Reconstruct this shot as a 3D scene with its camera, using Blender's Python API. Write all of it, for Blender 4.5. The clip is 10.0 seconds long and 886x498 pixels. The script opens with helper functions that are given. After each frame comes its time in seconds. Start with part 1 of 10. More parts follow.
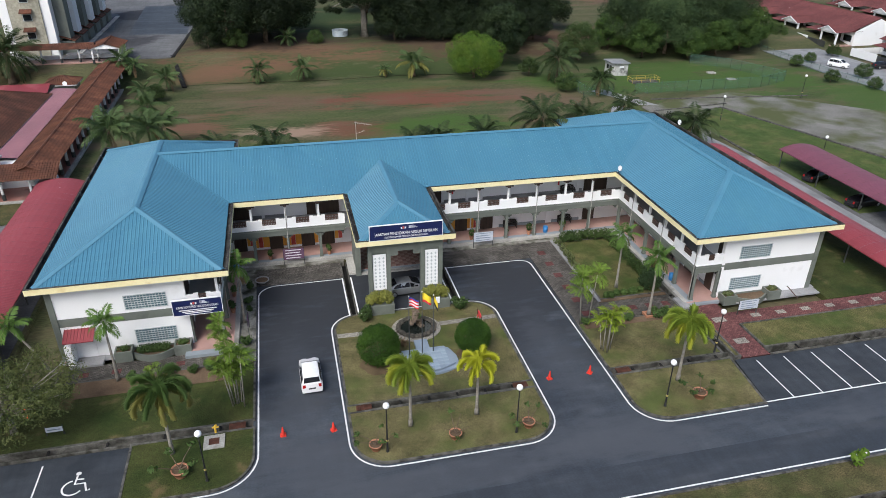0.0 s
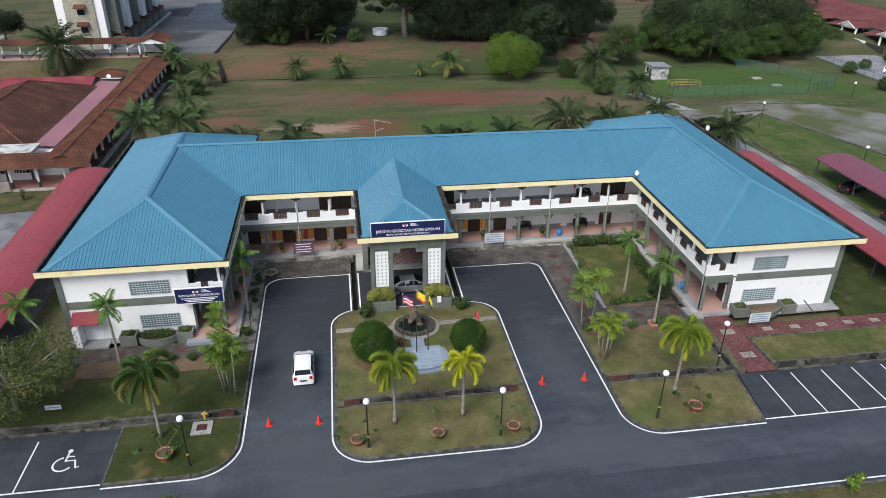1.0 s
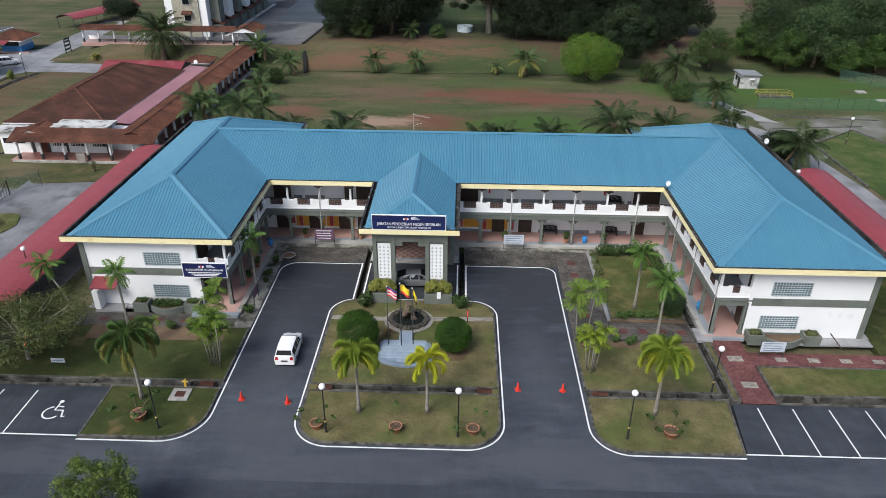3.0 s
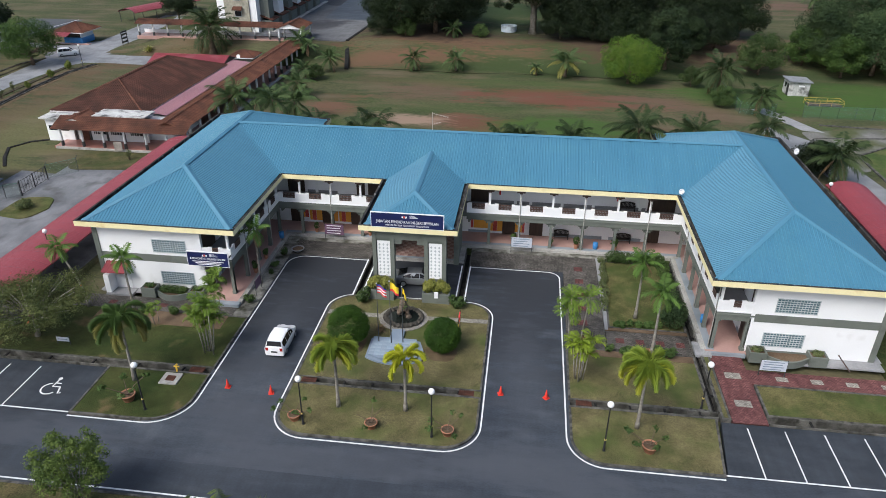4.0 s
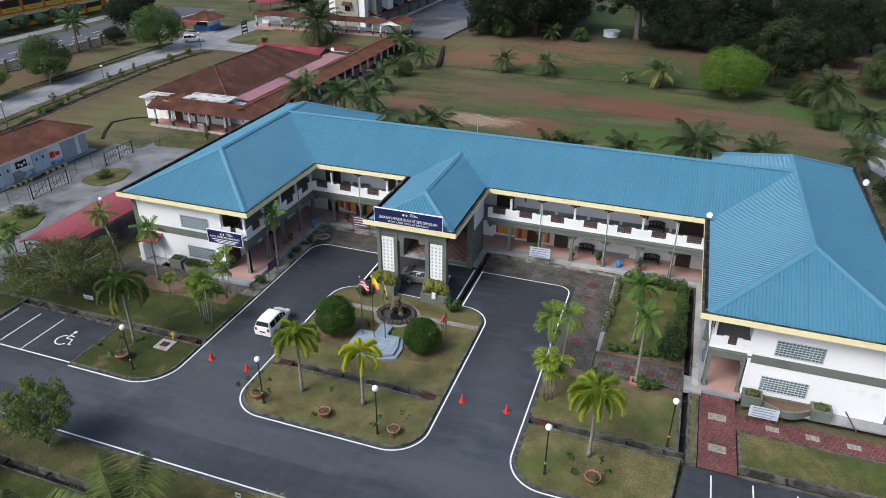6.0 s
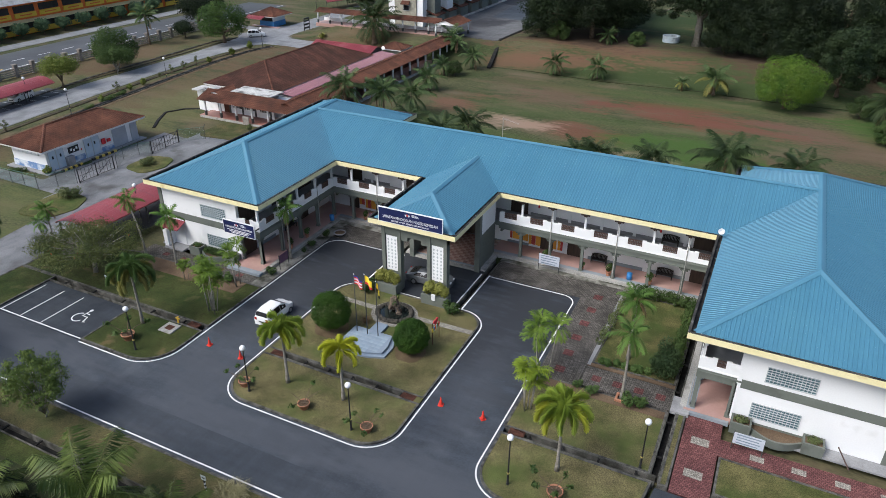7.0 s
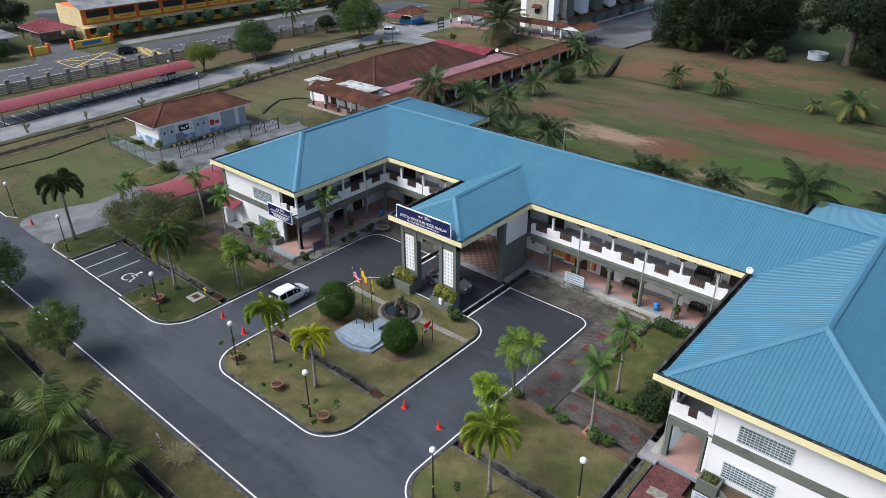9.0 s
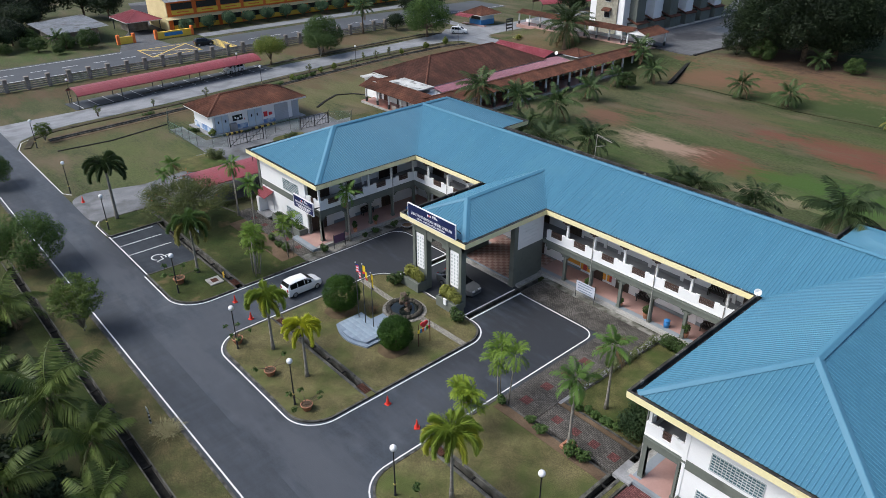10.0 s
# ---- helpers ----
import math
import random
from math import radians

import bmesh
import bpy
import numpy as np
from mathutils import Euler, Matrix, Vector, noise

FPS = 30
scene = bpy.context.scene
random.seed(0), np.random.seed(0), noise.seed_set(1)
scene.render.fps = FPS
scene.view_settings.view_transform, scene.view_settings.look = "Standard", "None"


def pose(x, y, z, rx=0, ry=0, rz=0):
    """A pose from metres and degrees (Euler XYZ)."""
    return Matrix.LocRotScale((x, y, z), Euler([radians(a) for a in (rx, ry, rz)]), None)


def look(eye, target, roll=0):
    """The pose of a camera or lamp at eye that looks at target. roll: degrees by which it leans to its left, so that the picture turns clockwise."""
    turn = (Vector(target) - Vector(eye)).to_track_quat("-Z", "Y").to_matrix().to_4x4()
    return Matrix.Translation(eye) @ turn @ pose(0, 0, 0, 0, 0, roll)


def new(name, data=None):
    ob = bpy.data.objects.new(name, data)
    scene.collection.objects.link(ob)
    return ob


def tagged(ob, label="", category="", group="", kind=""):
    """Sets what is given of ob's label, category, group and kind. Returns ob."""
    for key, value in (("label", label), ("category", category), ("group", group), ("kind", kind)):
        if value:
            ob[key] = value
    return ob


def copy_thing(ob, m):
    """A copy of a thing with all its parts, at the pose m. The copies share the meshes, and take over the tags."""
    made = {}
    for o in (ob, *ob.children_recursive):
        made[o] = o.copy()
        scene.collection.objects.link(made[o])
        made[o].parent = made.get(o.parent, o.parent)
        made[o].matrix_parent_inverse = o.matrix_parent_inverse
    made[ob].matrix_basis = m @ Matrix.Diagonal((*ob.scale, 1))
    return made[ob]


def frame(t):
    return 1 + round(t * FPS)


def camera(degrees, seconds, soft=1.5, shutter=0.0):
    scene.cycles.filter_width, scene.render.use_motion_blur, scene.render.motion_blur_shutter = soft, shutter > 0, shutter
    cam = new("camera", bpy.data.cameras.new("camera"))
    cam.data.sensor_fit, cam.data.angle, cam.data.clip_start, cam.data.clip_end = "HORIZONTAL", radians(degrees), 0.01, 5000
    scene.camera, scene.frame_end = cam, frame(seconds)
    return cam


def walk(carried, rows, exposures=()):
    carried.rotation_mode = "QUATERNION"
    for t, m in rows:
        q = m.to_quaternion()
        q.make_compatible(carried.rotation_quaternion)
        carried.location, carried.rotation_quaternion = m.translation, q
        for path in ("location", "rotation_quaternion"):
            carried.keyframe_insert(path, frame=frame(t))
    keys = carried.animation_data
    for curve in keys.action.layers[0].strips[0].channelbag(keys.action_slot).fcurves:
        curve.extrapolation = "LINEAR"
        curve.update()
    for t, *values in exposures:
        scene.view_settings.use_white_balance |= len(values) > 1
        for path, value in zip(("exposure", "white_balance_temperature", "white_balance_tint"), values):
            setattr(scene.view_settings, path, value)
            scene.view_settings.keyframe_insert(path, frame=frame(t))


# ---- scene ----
cam = camera(65.2, 10.0, soft=0.75)
PATH = [
    (0, (1.057, -1.503, 34.616), (1.468, 0.213, 33.675), 0.7),
    (0.5, (3.153, -1.854, 34.544), (3.493, -0.122, 33.603), 0.6),
    (1, (5.276, -2.244, 34.501), (5.543, -0.5, 33.56), 0.6),
    (1.5, (7.494, -2.568, 34.454), (7.683, -0.814, 33.511), 0.5),
    (2, (9.798, -2.719, 34.37), (9.907, -0.96, 33.425), 0.5),
    (2.5, (12.251, -2.82, 34.327), (12.283, -1.058, 33.381), 0.5),
    (4, (20.01, -2.208, 34.367), (19.797, -0.461, 33.417), 0.4),
    (4.5, (22.722, -1.778, 34.376), (22.422, -0.044, 33.425), 0.4),
    (5, (25.519, -1.218, 34.427), (25.128, 0.497, 33.476), 0.4),
    (5.5, (28.31, -0.396, 34.408), (27.827, 1.296, 33.457), 0.3),
    (7, (36.88, 3.01, 34.854), (36.114, 4.591, 33.898), 0.3),
    (7.5, (39.723, 4.496, 34.913), (38.863, 6.029, 33.958), 0.1),
    (8, (42.468, 6.322, 34.919), (41.511, 7.796, 33.964), 0.0),
    (8.5, (45.094, 8.359, 34.926), (44.04, 9.766, 33.972), -0.1),
    (9, (47.595, 10.555, 34.896), (46.446, 11.887, 33.944), -0.2),
    (9.5, (49.945, 12.851, 34.86), (48.71, 14.103, 33.907), -0.2),
    (10, (52.153, 15.145, 34.863), (50.84, 16.316, 33.912), -0.1),
]
walk(cam, [(t, look(eye, target, roll)) for t, eye, target, roll in PATH], exposures=[(0.0, 0.34, 6200, 8.5), (10.0, 0.39, 6100, 8.5)])

# ---- light ----
world = bpy.data.worlds.new("overcast")
scene.world = world
world.use_nodes = True
wn = world.node_tree.nodes
sky = wn.new("ShaderNodeTexSky")
sky.sky_type = "NISHITA"
sky.sun_disc = False
sky.sun_elevation, sky.sun_rotation = radians(49), radians(217)
sky.air_density, sky.dust_density, sky.ozone_density = 1.0, 4.0, 1.0
wn["Background"].inputs["Strength"].default_value = 0.124
world.node_tree.links.new(sky.outputs["Color"], wn["Background"].inputs["Color"])
sun = new("sun", bpy.data.lights.new("sun", "SUN"))
sun.data.energy, sun.data.angle, sun.data.color = 2.15, radians(30), (1.0, 0.98, 0.95)
sun.matrix_world = look((-26, -34, 50), (0, 0, 0))


# ---- materials ----
def surf(name, a, b, scale=1.0, rough=0.8, bump=0.2, fine=12.0, dirt=None, metal=0.0, vary=0.0, contrast=(0.35, 0.65), bump_scale=None, dist=0.02, stretch=None, grain=0.2):
    """Two colours mixed by coarse noise, fine grain on top, optional dark stains and a difference from piece to piece."""
    m = bpy.data.materials.new(name)
    m.use_nodes = True
    n, l = m.node_tree.nodes, m.node_tree.links
    bsdf = n["Principled BSDF"]
    tc = n.new("ShaderNodeTexCoord")
    src = tc.outputs["Object"]
    if stretch:
        mp = n.new("ShaderNodeMapping")
        mp.inputs["Scale"].default_value = stretch
        l.new(src, mp.inputs["Vector"])
        src = mp.outputs["Vector"]
    n1 = n.new("ShaderNodeTexNoise")
    n1.inputs["Scale"].default_value, n1.inputs["Detail"].default_value = scale, 6
    l.new(src, n1.inputs["Vector"])
    r1 = n.new("ShaderNodeMapRange")
    r1.inputs["From Min"].default_value, r1.inputs["From Max"].default_value = contrast
    l.new(n1.outputs["Fac"], r1.inputs["Value"])
    mix = n.new("ShaderNodeMix")
    mix.data_type = "RGBA"
    mix.inputs["A"].default_value, mix.inputs["B"].default_value = (*a, 1), (*b, 1)
    l.new(r1.outputs["Result"], mix.inputs["Factor"])
    col = mix.outputs["Result"]
    n2 = n.new("ShaderNodeTexNoise")
    n2.inputs["Scale"].default_value, n2.inputs["Detail"].default_value = scale * fine, 4
    l.new(src, n2.inputs["Vector"])
    r2 = n.new("ShaderNodeMapRange")
    r2.inputs["From Min"].default_value, r2.inputs["From Max"].default_value = 0.3, 0.7
    r2.inputs["To Min"].default_value, r2.inputs["To Max"].default_value = 1 - grain, 1 + grain
    l.new(n2.outputs["Fac"], r2.inputs["Value"])
    mul = n.new("ShaderNodeMix")
    mul.data_type, mul.blend_type = "RGBA", "MULTIPLY"
    mul.inputs["Factor"].default_value = 1.0
    l.new(col, mul.inputs["A"])
    l.new(r2.outputs["Result"], mul.inputs["B"])
    col = mul.outputs["Result"]
    if dirt:
        colour, dscale, lo, hi = dirt
        n3 = n.new("ShaderNodeTexNoise")
        n3.inputs["Scale"].default_value, n3.inputs["Detail"].default_value = dscale, 7
        l.new(src, n3.inputs["Vector"])
        r3 = n.new("ShaderNodeMapRange")
        r3.inputs["From Min"].default_value, r3.inputs["From Max"].default_value = lo, hi
        l.new(n3.outputs["Fac"], r3.inputs["Value"])
        mx = n.new("ShaderNodeMix")
        mx.data_type = "RGBA"
        l.new(r3.outputs["Result"], mx.inputs["Factor"])
        l.new(col, mx.inputs["A"])
        mx.inputs["B"].default_value = (*colour, 1)
        col = mx.outputs["Result"]
    if vary:
        oi = n.new("ShaderNodeObjectInfo")
        rv = n.new("ShaderNodeMapRange")
        rv.inputs["To Min"].default_value, rv.inputs["To Max"].default_value = 1 - vary, 1 + vary
        l.new(oi.outputs["Random"], rv.inputs["Value"])
        mv = n.new("ShaderNodeMix")
        mv.data_type, mv.blend_type = "RGBA", "MULTIPLY"
        mv.inputs["Factor"].default_value = 1.0
        l.new(col, mv.inputs["A"])
        l.new(rv.outputs["Result"], mv.inputs["B"])
        col = mv.outputs["Result"]
    l.new(col, bsdf.inputs["Base Color"])
    bsdf.inputs["Roughness"].default_value = rough
    bsdf.inputs["Metallic"].default_value = metal
    if rough >= 0.85:
        bsdf.inputs["Specular IOR Level"].default_value = 0.2
    if bump:
        bp = n.new("ShaderNodeBump")
        bp.inputs["Strength"].default_value, bp.inputs["Distance"].default_value = bump, dist
        l.new(n2.outputs["Fac"], bp.inputs["Height"])
        l.new(bp.outputs["Normal"], bsdf.inputs["Normal"])
    return m


def leafy(name, a, b, rough=0.6, vary=0.25, clump=0.55):
    """Foliage: colour differs from leaf to leaf and from plant to plant."""
    m = bpy.data.materials.new(name)
    m.use_nodes = True
    n, l = m.node_tree.nodes, m.node_tree.links
    bsdf = n["Principled BSDF"]
    geo, oi = n.new("ShaderNodeNewGeometry"), n.new("ShaderNodeObjectInfo")
    mix = n.new("ShaderNodeMix")
    mix.data_type = "RGBA"
    mix.inputs["A"].default_value, mix.inputs["B"].default_value = (*a, 1), (*b, 1)
    tc = n.new("ShaderNodeTexCoord")
    nz = n.new("ShaderNodeTexNoise")
    nz.inputs["Scale"].default_value, nz.inputs["Detail"].default_value = clump, 3
    l.new(tc.outputs["Object"], nz.inputs["Vector"])
    cl = n.new("ShaderNodeMapRange")
    cl.inputs["From Min"].default_value, cl.inputs["From Max"].default_value = 0.36, 0.64
    l.new(nz.outputs["Fac"], cl.inputs["Value"])
    av = n.new("ShaderNodeMix")
    av.inputs["Factor"].default_value = 0.3
    l.new(cl.outputs["Result"], av.inputs["A"])
    l.new(geo.outputs["Random Per Island"], av.inputs["B"])
    l.new(av.outputs["Result"], mix.inputs["Factor"])
    rv = n.new("ShaderNodeMapRange")
    rv.inputs["To Min"].default_value, rv.inputs["To Max"].default_value = 1 - vary, 1 + vary
    l.new(oi.outputs["Random"], rv.inputs["Value"])
    mv = n.new("ShaderNodeMix")
    mv.data_type, mv.blend_type = "RGBA", "MULTIPLY"
    mv.inputs["Factor"].default_value = 1.0
    l.new(mix.outputs["Result"], mv.inputs["A"])
    l.new(rv.outputs["Result"], mv.inputs["B"])
    l.new(mv.outputs["Result"], bsdf.inputs["Base Color"])
    bsdf.inputs["Roughness"].default_value = rough
    bsdf.inputs["Specular IOR Level"].default_value = 0.22
    tr = n.new("ShaderNodeBsdfTranslucent")
    l.new(mv.outputs["Result"], tr.inputs["Color"])
    ms = n.new("ShaderNodeMixShader")
    ms.inputs["Fac"].default_value = 0.25
    l.new(bsdf.outputs["BSDF"], ms.inputs[1])
    l.new(tr.outputs["BSDF"], ms.inputs[2])
    l.new(ms.outputs["Shader"], n["Material Output"].inputs["Surface"])
    return m


def paver(name, a, b, mortar, sx=0.2, sy=0.1, rough=0.85, turn=0.0):
    m = surf(name, a, b, 0.6, rough, 0.2, 20)
    n, l = m.node_tree.nodes, m.node_tree.links
    bsdf = n["Principled BSDF"]
    tc = [x for x in n if x.type == "TEX_COORD"][0]
    mp = n.new("ShaderNodeMapping")
    mp.inputs["Rotation"].default_value = (0, 0, radians(turn))
    l.new(tc.outputs["Object"], mp.inputs["Vector"])
    br = n.new("ShaderNodeTexBrick")
    br.inputs["Scale"].default_value = 1.0
    br.inputs["Brick Width"].default_value, br.inputs["Row Height"].default_value = sx, sy
    br.inputs["Mortar Size"].default_value = sy * 0.13
    br.inputs["Color1"].default_value, br.inputs["Color2"].default_value = (0.7, 0.7, 0.7, 1), (1.25, 1.25, 1.25, 1)
    br.inputs["Mortar"].default_value = (*mortar, 1)
    l.new(mp.outputs["Vector"], br.inputs["Vector"])
    link = bsdf.inputs["Base Color"].links[0]
    src = link.from_socket
    mul = n.new("ShaderNodeMix")
    mul.data_type, mul.blend_type = "RGBA", "MULTIPLY"
    mul.inputs["Factor"].default_value = 1.0
    l.new(src, mul.inputs["A"])
    l.new(br.outputs["Color"], mul.inputs["B"])
    l.new(mul.outputs["Result"], bsdf.inputs["Base Color"])
    return m


def glassy(name, colour, rough=0.08):
    m = bpy.data.materials.new(name)
    m.use_nodes = True
    b = m.node_tree.nodes["Principled BSDF"]
    b.inputs["Base Color"].default_value = (*colour, 1)
    b.inputs["Roughness"].default_value = rough
    b.inputs["Specular IOR Level"].default_value = 0.6
    return m


M = {}
M["asphalt_worn"] = surf("worn road asphalt", (0.05, 0.055, 0.062), (0.078, 0.083, 0.092), 0.1, 0.8, 0.3, 60, grain=0.14)
M["asphalt"] = surf("asphalt", (0.027, 0.0335, 0.044), (0.045, 0.054, 0.067), 0.16, 0.7, 0.3, 60, dirt=((0.08, 0.088, 0.1), 0.45, 0.5, 0.85), stretch=(0.6, 1.3, 1), grain=0.2)
M["asphalt_dark"] = surf("newer asphalt", (0.024, 0.03, 0.039), (0.038, 0.045, 0.056), 0.2, 0.7, 0.3, 80, dirt=((0.056, 0.06, 0.068), 0.4, 0.55, 0.8), stretch=(0.35, 1.6, 1), grain=0.16)
M["asphalt_bay"] = surf("dark parking asphalt", (0.029, 0.034, 0.042), (0.047, 0.054, 0.064), 0.25, 0.9, 0.3, 70, dirt=((0.038, 0.042, 0.049), 0.5, 0.55, 0.8), grain=0.22)
M["road_concrete"] = surf("grey concrete roadway", (0.19, 0.195, 0.205), (0.25, 0.255, 0.265), 0.12, 0.9, 0.2, 60, dirt=((0.14, 0.145, 0.15), 0.3, 0.5, 0.75), grain=0.14)
M["drive_concrete"] = surf("stained concrete drive", (0.13, 0.133, 0.14), (0.2, 0.203, 0.21), 0.2, 0.9, 0.2, 40, dirt=((0.075, 0.075, 0.072), 0.35, 0.5, 0.72), grain=0.16)
M["old_asphalt"] = surf("old asphalt", (0.085, 0.087, 0.092), (0.14, 0.142, 0.147), 0.08, 0.9, 0.3, 90, dirt=((0.05, 0.05, 0.055), 0.05, 0.55, 0.6))
M["concrete"] = surf("concrete", (0.3, 0.29, 0.27), (0.42, 0.41, 0.38), 0.3, 0.9, 0.2, 30, dirt=((0.13, 0.125, 0.11), 0.7, 0.55, 0.75))
M["pale_concrete"] = surf("pale concrete", (0.24, 0.24, 0.245), (0.31, 0.31, 0.315), 0.3, 0.9, 0.2, 30, dirt=((0.18, 0.18, 0.18), 0.5, 0.55, 0.75), grain=0.12)
M["mossy"] = surf("mossy concrete", (0.13, 0.125, 0.105), (0.3, 0.29, 0.26), 0.7, 0.95, 0.3, 14, dirt=((0.045, 0.045, 0.03), 0.9, 0.47, 0.66))
M["kerb"] = surf("kerb concrete", (0.065, 0.063, 0.057), (0.13, 0.125, 0.113), 1.6, 0.95, 0.4, 12, dirt=((0.04, 0.039, 0.036), 2.6, 0.48, 0.68))
M["drain"] = surf("near-black drain concrete", (0.009, 0.009, 0.009), (0.024, 0.023, 0.021), 1.2, 0.9, 0.4, 8)
M["line"] = surf("road paint", (0.64, 0.64, 0.63), (0.74, 0.74, 0.73), 0.8, 0.7, 0.05, 30, dirt=((0.45, 0.45, 0.44), 3.0, 0.6, 0.75), grain=0.04)
M["yellow_line"] = surf("yellow road paint", (0.7, 0.48, 0.08), (0.8, 0.58, 0.12), 0.8, 0.7, 0.05, 30, grain=0.04)
M["lawn"] = surf("mown lawn", (0.084, 0.078, 0.032), (0.148, 0.127, 0.06), 0.45, 0.95, 0.8, 30, dirt=((0.078, 0.094, 0.028), 0.28, 0.46, 0.66), dist=0.06, grain=0.45)
M["verge"] = surf("dry verge grass", (0.054, 0.056, 0.022), (0.1, 0.084, 0.038), 0.5, 0.95, 0.8, 24, dirt=((0.05, 0.062, 0.02), 0.35, 0.46, 0.66), dist=0.06, grain=0.5)
M["lush"] = surf("lush lawn", (0.027, 0.042, 0.01), (0.054, 0.06, 0.018), 0.35, 0.95, 0.8, 40, dirt=((0.12, 0.085, 0.042), 0.4, 0.6, 0.74), dist=0.06, grain=0.45)
M["soil"] = surf("bare soil", (0.09, 0.06, 0.038), (0.155, 0.108, 0.07), 0.5, 0.95, 0.5, 20)
M["court_grass"] = surf("green mown grass", (0.068, 0.074, 0.023), (0.12, 0.109, 0.044), 0.4, 0.95, 0.8, 30, dirt=((0.05, 0.074, 0.018), 0.3, 0.46, 0.66), dist=0.06, grain=0.45)
M["drain_wall"] = surf("dark mossy drain concrete", (0.06, 0.058, 0.05), (0.15, 0.145, 0.13), 0.9, 0.95, 0.4, 12, dirt=((0.035, 0.034, 0.028), 1.2, 0.46, 0.66))
M["notice_white"] = surf("faded notice board", (0.46, 0.5, 0.58), (0.58, 0.61, 0.67), 2.0, 0.5, 0.0, grain=0.06)
M["soil_shade"] = surf("leaf littered soil", (0.075, 0.052, 0.03), (0.13, 0.095, 0.055), 0.8, 0.95, 0.5, 20)
M["green"] = surf("green lawn", (0.044, 0.074, 0.018), (0.08, 0.1, 0.03), 0.3, 0.95, 0.8, 40, dirt=((0.1, 0.095, 0.04), 0.3, 0.55, 0.75), dist=0.06, grain=0.4)
M["yellow_dim"] = surf("faded yellow rail paint", (0.42, 0.3, 0.05), (0.5, 0.37, 0.08), 1.0, 0.6, 0.0, grain=0.05)
M["gravel"] = surf("grey gravel", (0.13, 0.125, 0.11), (0.2, 0.195, 0.18), 0.2, 0.95, 0.6, 40, dirt=((0.075, 0.085, 0.035), 0.14, 0.42, 0.6), grain=0.35)
M["white"] = surf("white wall paint", (0.8, 0.805, 0.81), (0.84, 0.845, 0.85), 0.25, 0.75, 0.05, 40, dirt=((0.7, 0.7, 0.69), 0.6, 0.6, 0.8), grain=0.02)
M["grey_green"] = surf("grey green wall paint", (0.125, 0.14, 0.12), (0.155, 0.17, 0.148), 0.4, 0.75, 0.06, 30, dirt=((0.095, 0.103, 0.09), 0.8, 0.55, 0.75), grain=0.04)
M["pale_grey"] = surf("pale grey wall paint", (0.8, 0.8, 0.81), (0.85, 0.85, 0.86), 0.4, 0.8, 0.08, 30, grain=0.04)
M["cream"] = surf("cream fascia paint", (0.8, 0.71, 0.4), (0.85, 0.77, 0.47), 0.3, 0.65, 0.05, 30, dirt=((0.66, 0.52, 0.25), 0.9, 0.6, 0.78), grain=0.04)
M["gutter"] = surf("mouldy gutter concrete", (0.02, 0.02, 0.02), (0.07, 0.066, 0.06), 0.9, 0.95, 0.4, 10, dirt=((0.2, 0.2, 0.19), 1.5, 0.6, 0.7))
M["roof"] = surf("blue coated steel", (0.056, 0.17, 0.254), (0.066, 0.187, 0.275), 0.08, 0.42, 0.02, 60, dirt=((0.07, 0.197, 0.272), 0.3, 0.5, 0.8), vary=0.025, grain=0.03)
M["roof"].node_tree.nodes["Principled BSDF"].inputs["Specular IOR Level"].default_value = 0.28
M["roof_cap"] = surf("blue steel flashing", (0.066, 0.192, 0.282), (0.078, 0.212, 0.306), 0.3, 0.46, 0.02, 30, grain=0.03)
M["soffit"] = surf("eaves board", (0.7, 0.7, 0.69), (0.78, 0.78, 0.77), 0.4, 0.9, 0.05, 20, grain=0.04)
M["door"] = surf("dark stained door wood and shaded doorways", (0.035, 0.022, 0.016), (0.06, 0.038, 0.026), 0.8, 0.5, 0.1, 20, stretch=(6, 6, 1))
M["rail"] = surf("dark brown rail timber", (0.06, 0.036, 0.03), (0.1, 0.062, 0.05), 1.0, 0.6, 0.1, 20)
M["orange"] = surf("orange wall paint", (0.75, 0.34, 0.04), (0.82, 0.4, 0.06), 0.5, 0.7, 0.05, 30, grain=0.04)
M["floor_tile"] = surf("pink floor tile", (0.36, 0.215, 0.185), (0.44, 0.275, 0.24), 0.4, 0.35, 0.05, 20, dirt=((0.46, 0.3, 0.25), 0.5, 0.55, 0.7), grain=0.04)
M["hall_tile"] = surf("dark red floor tile", (0.23, 0.095, 0.075), (0.3, 0.13, 0.105), 0.4, 0.4, 0.05, 20, dirt=((0.36, 0.2, 0.17), 0.5, 0.55, 0.7), grain=0.05)
M["edge_tile"] = surf("slate blue edge tile", (0.2, 0.235, 0.26), (0.27, 0.3, 0.33), 0.6, 0.5, 0.05, 20, grain=0.04)
M["glass"] = glassy("dark window glass", (0.015, 0.02, 0.024))
M["block_glass"] = surf("glass block", (0.07, 0.13, 0.15), (0.12, 0.19, 0.21), 2.0, 0.25, 0.1, 6)
M["bar"] = surf("window bar paint", (0.42, 0.46, 0.47), (0.5, 0.54, 0.55), 1.0, 0.6, 0.0, grain=0.04)
M["navy"] = surf("navy sign panel", (0.008, 0.014, 0.07), (0.012, 0.02, 0.09), 0.5, 0.4, 0.0, grain=0.04)
M["sign_white"] = surf("white lettering", (0.78, 0.78, 0.8), (0.82, 0.82, 0.84), 1.0, 0.5, 0.0, grain=0.04)
M["sign_red"] = surf("crest red", (0.5, 0.06, 0.05), (0.6, 0.1, 0.08), 2.0, 0.5, 0.0, grain=0.04)
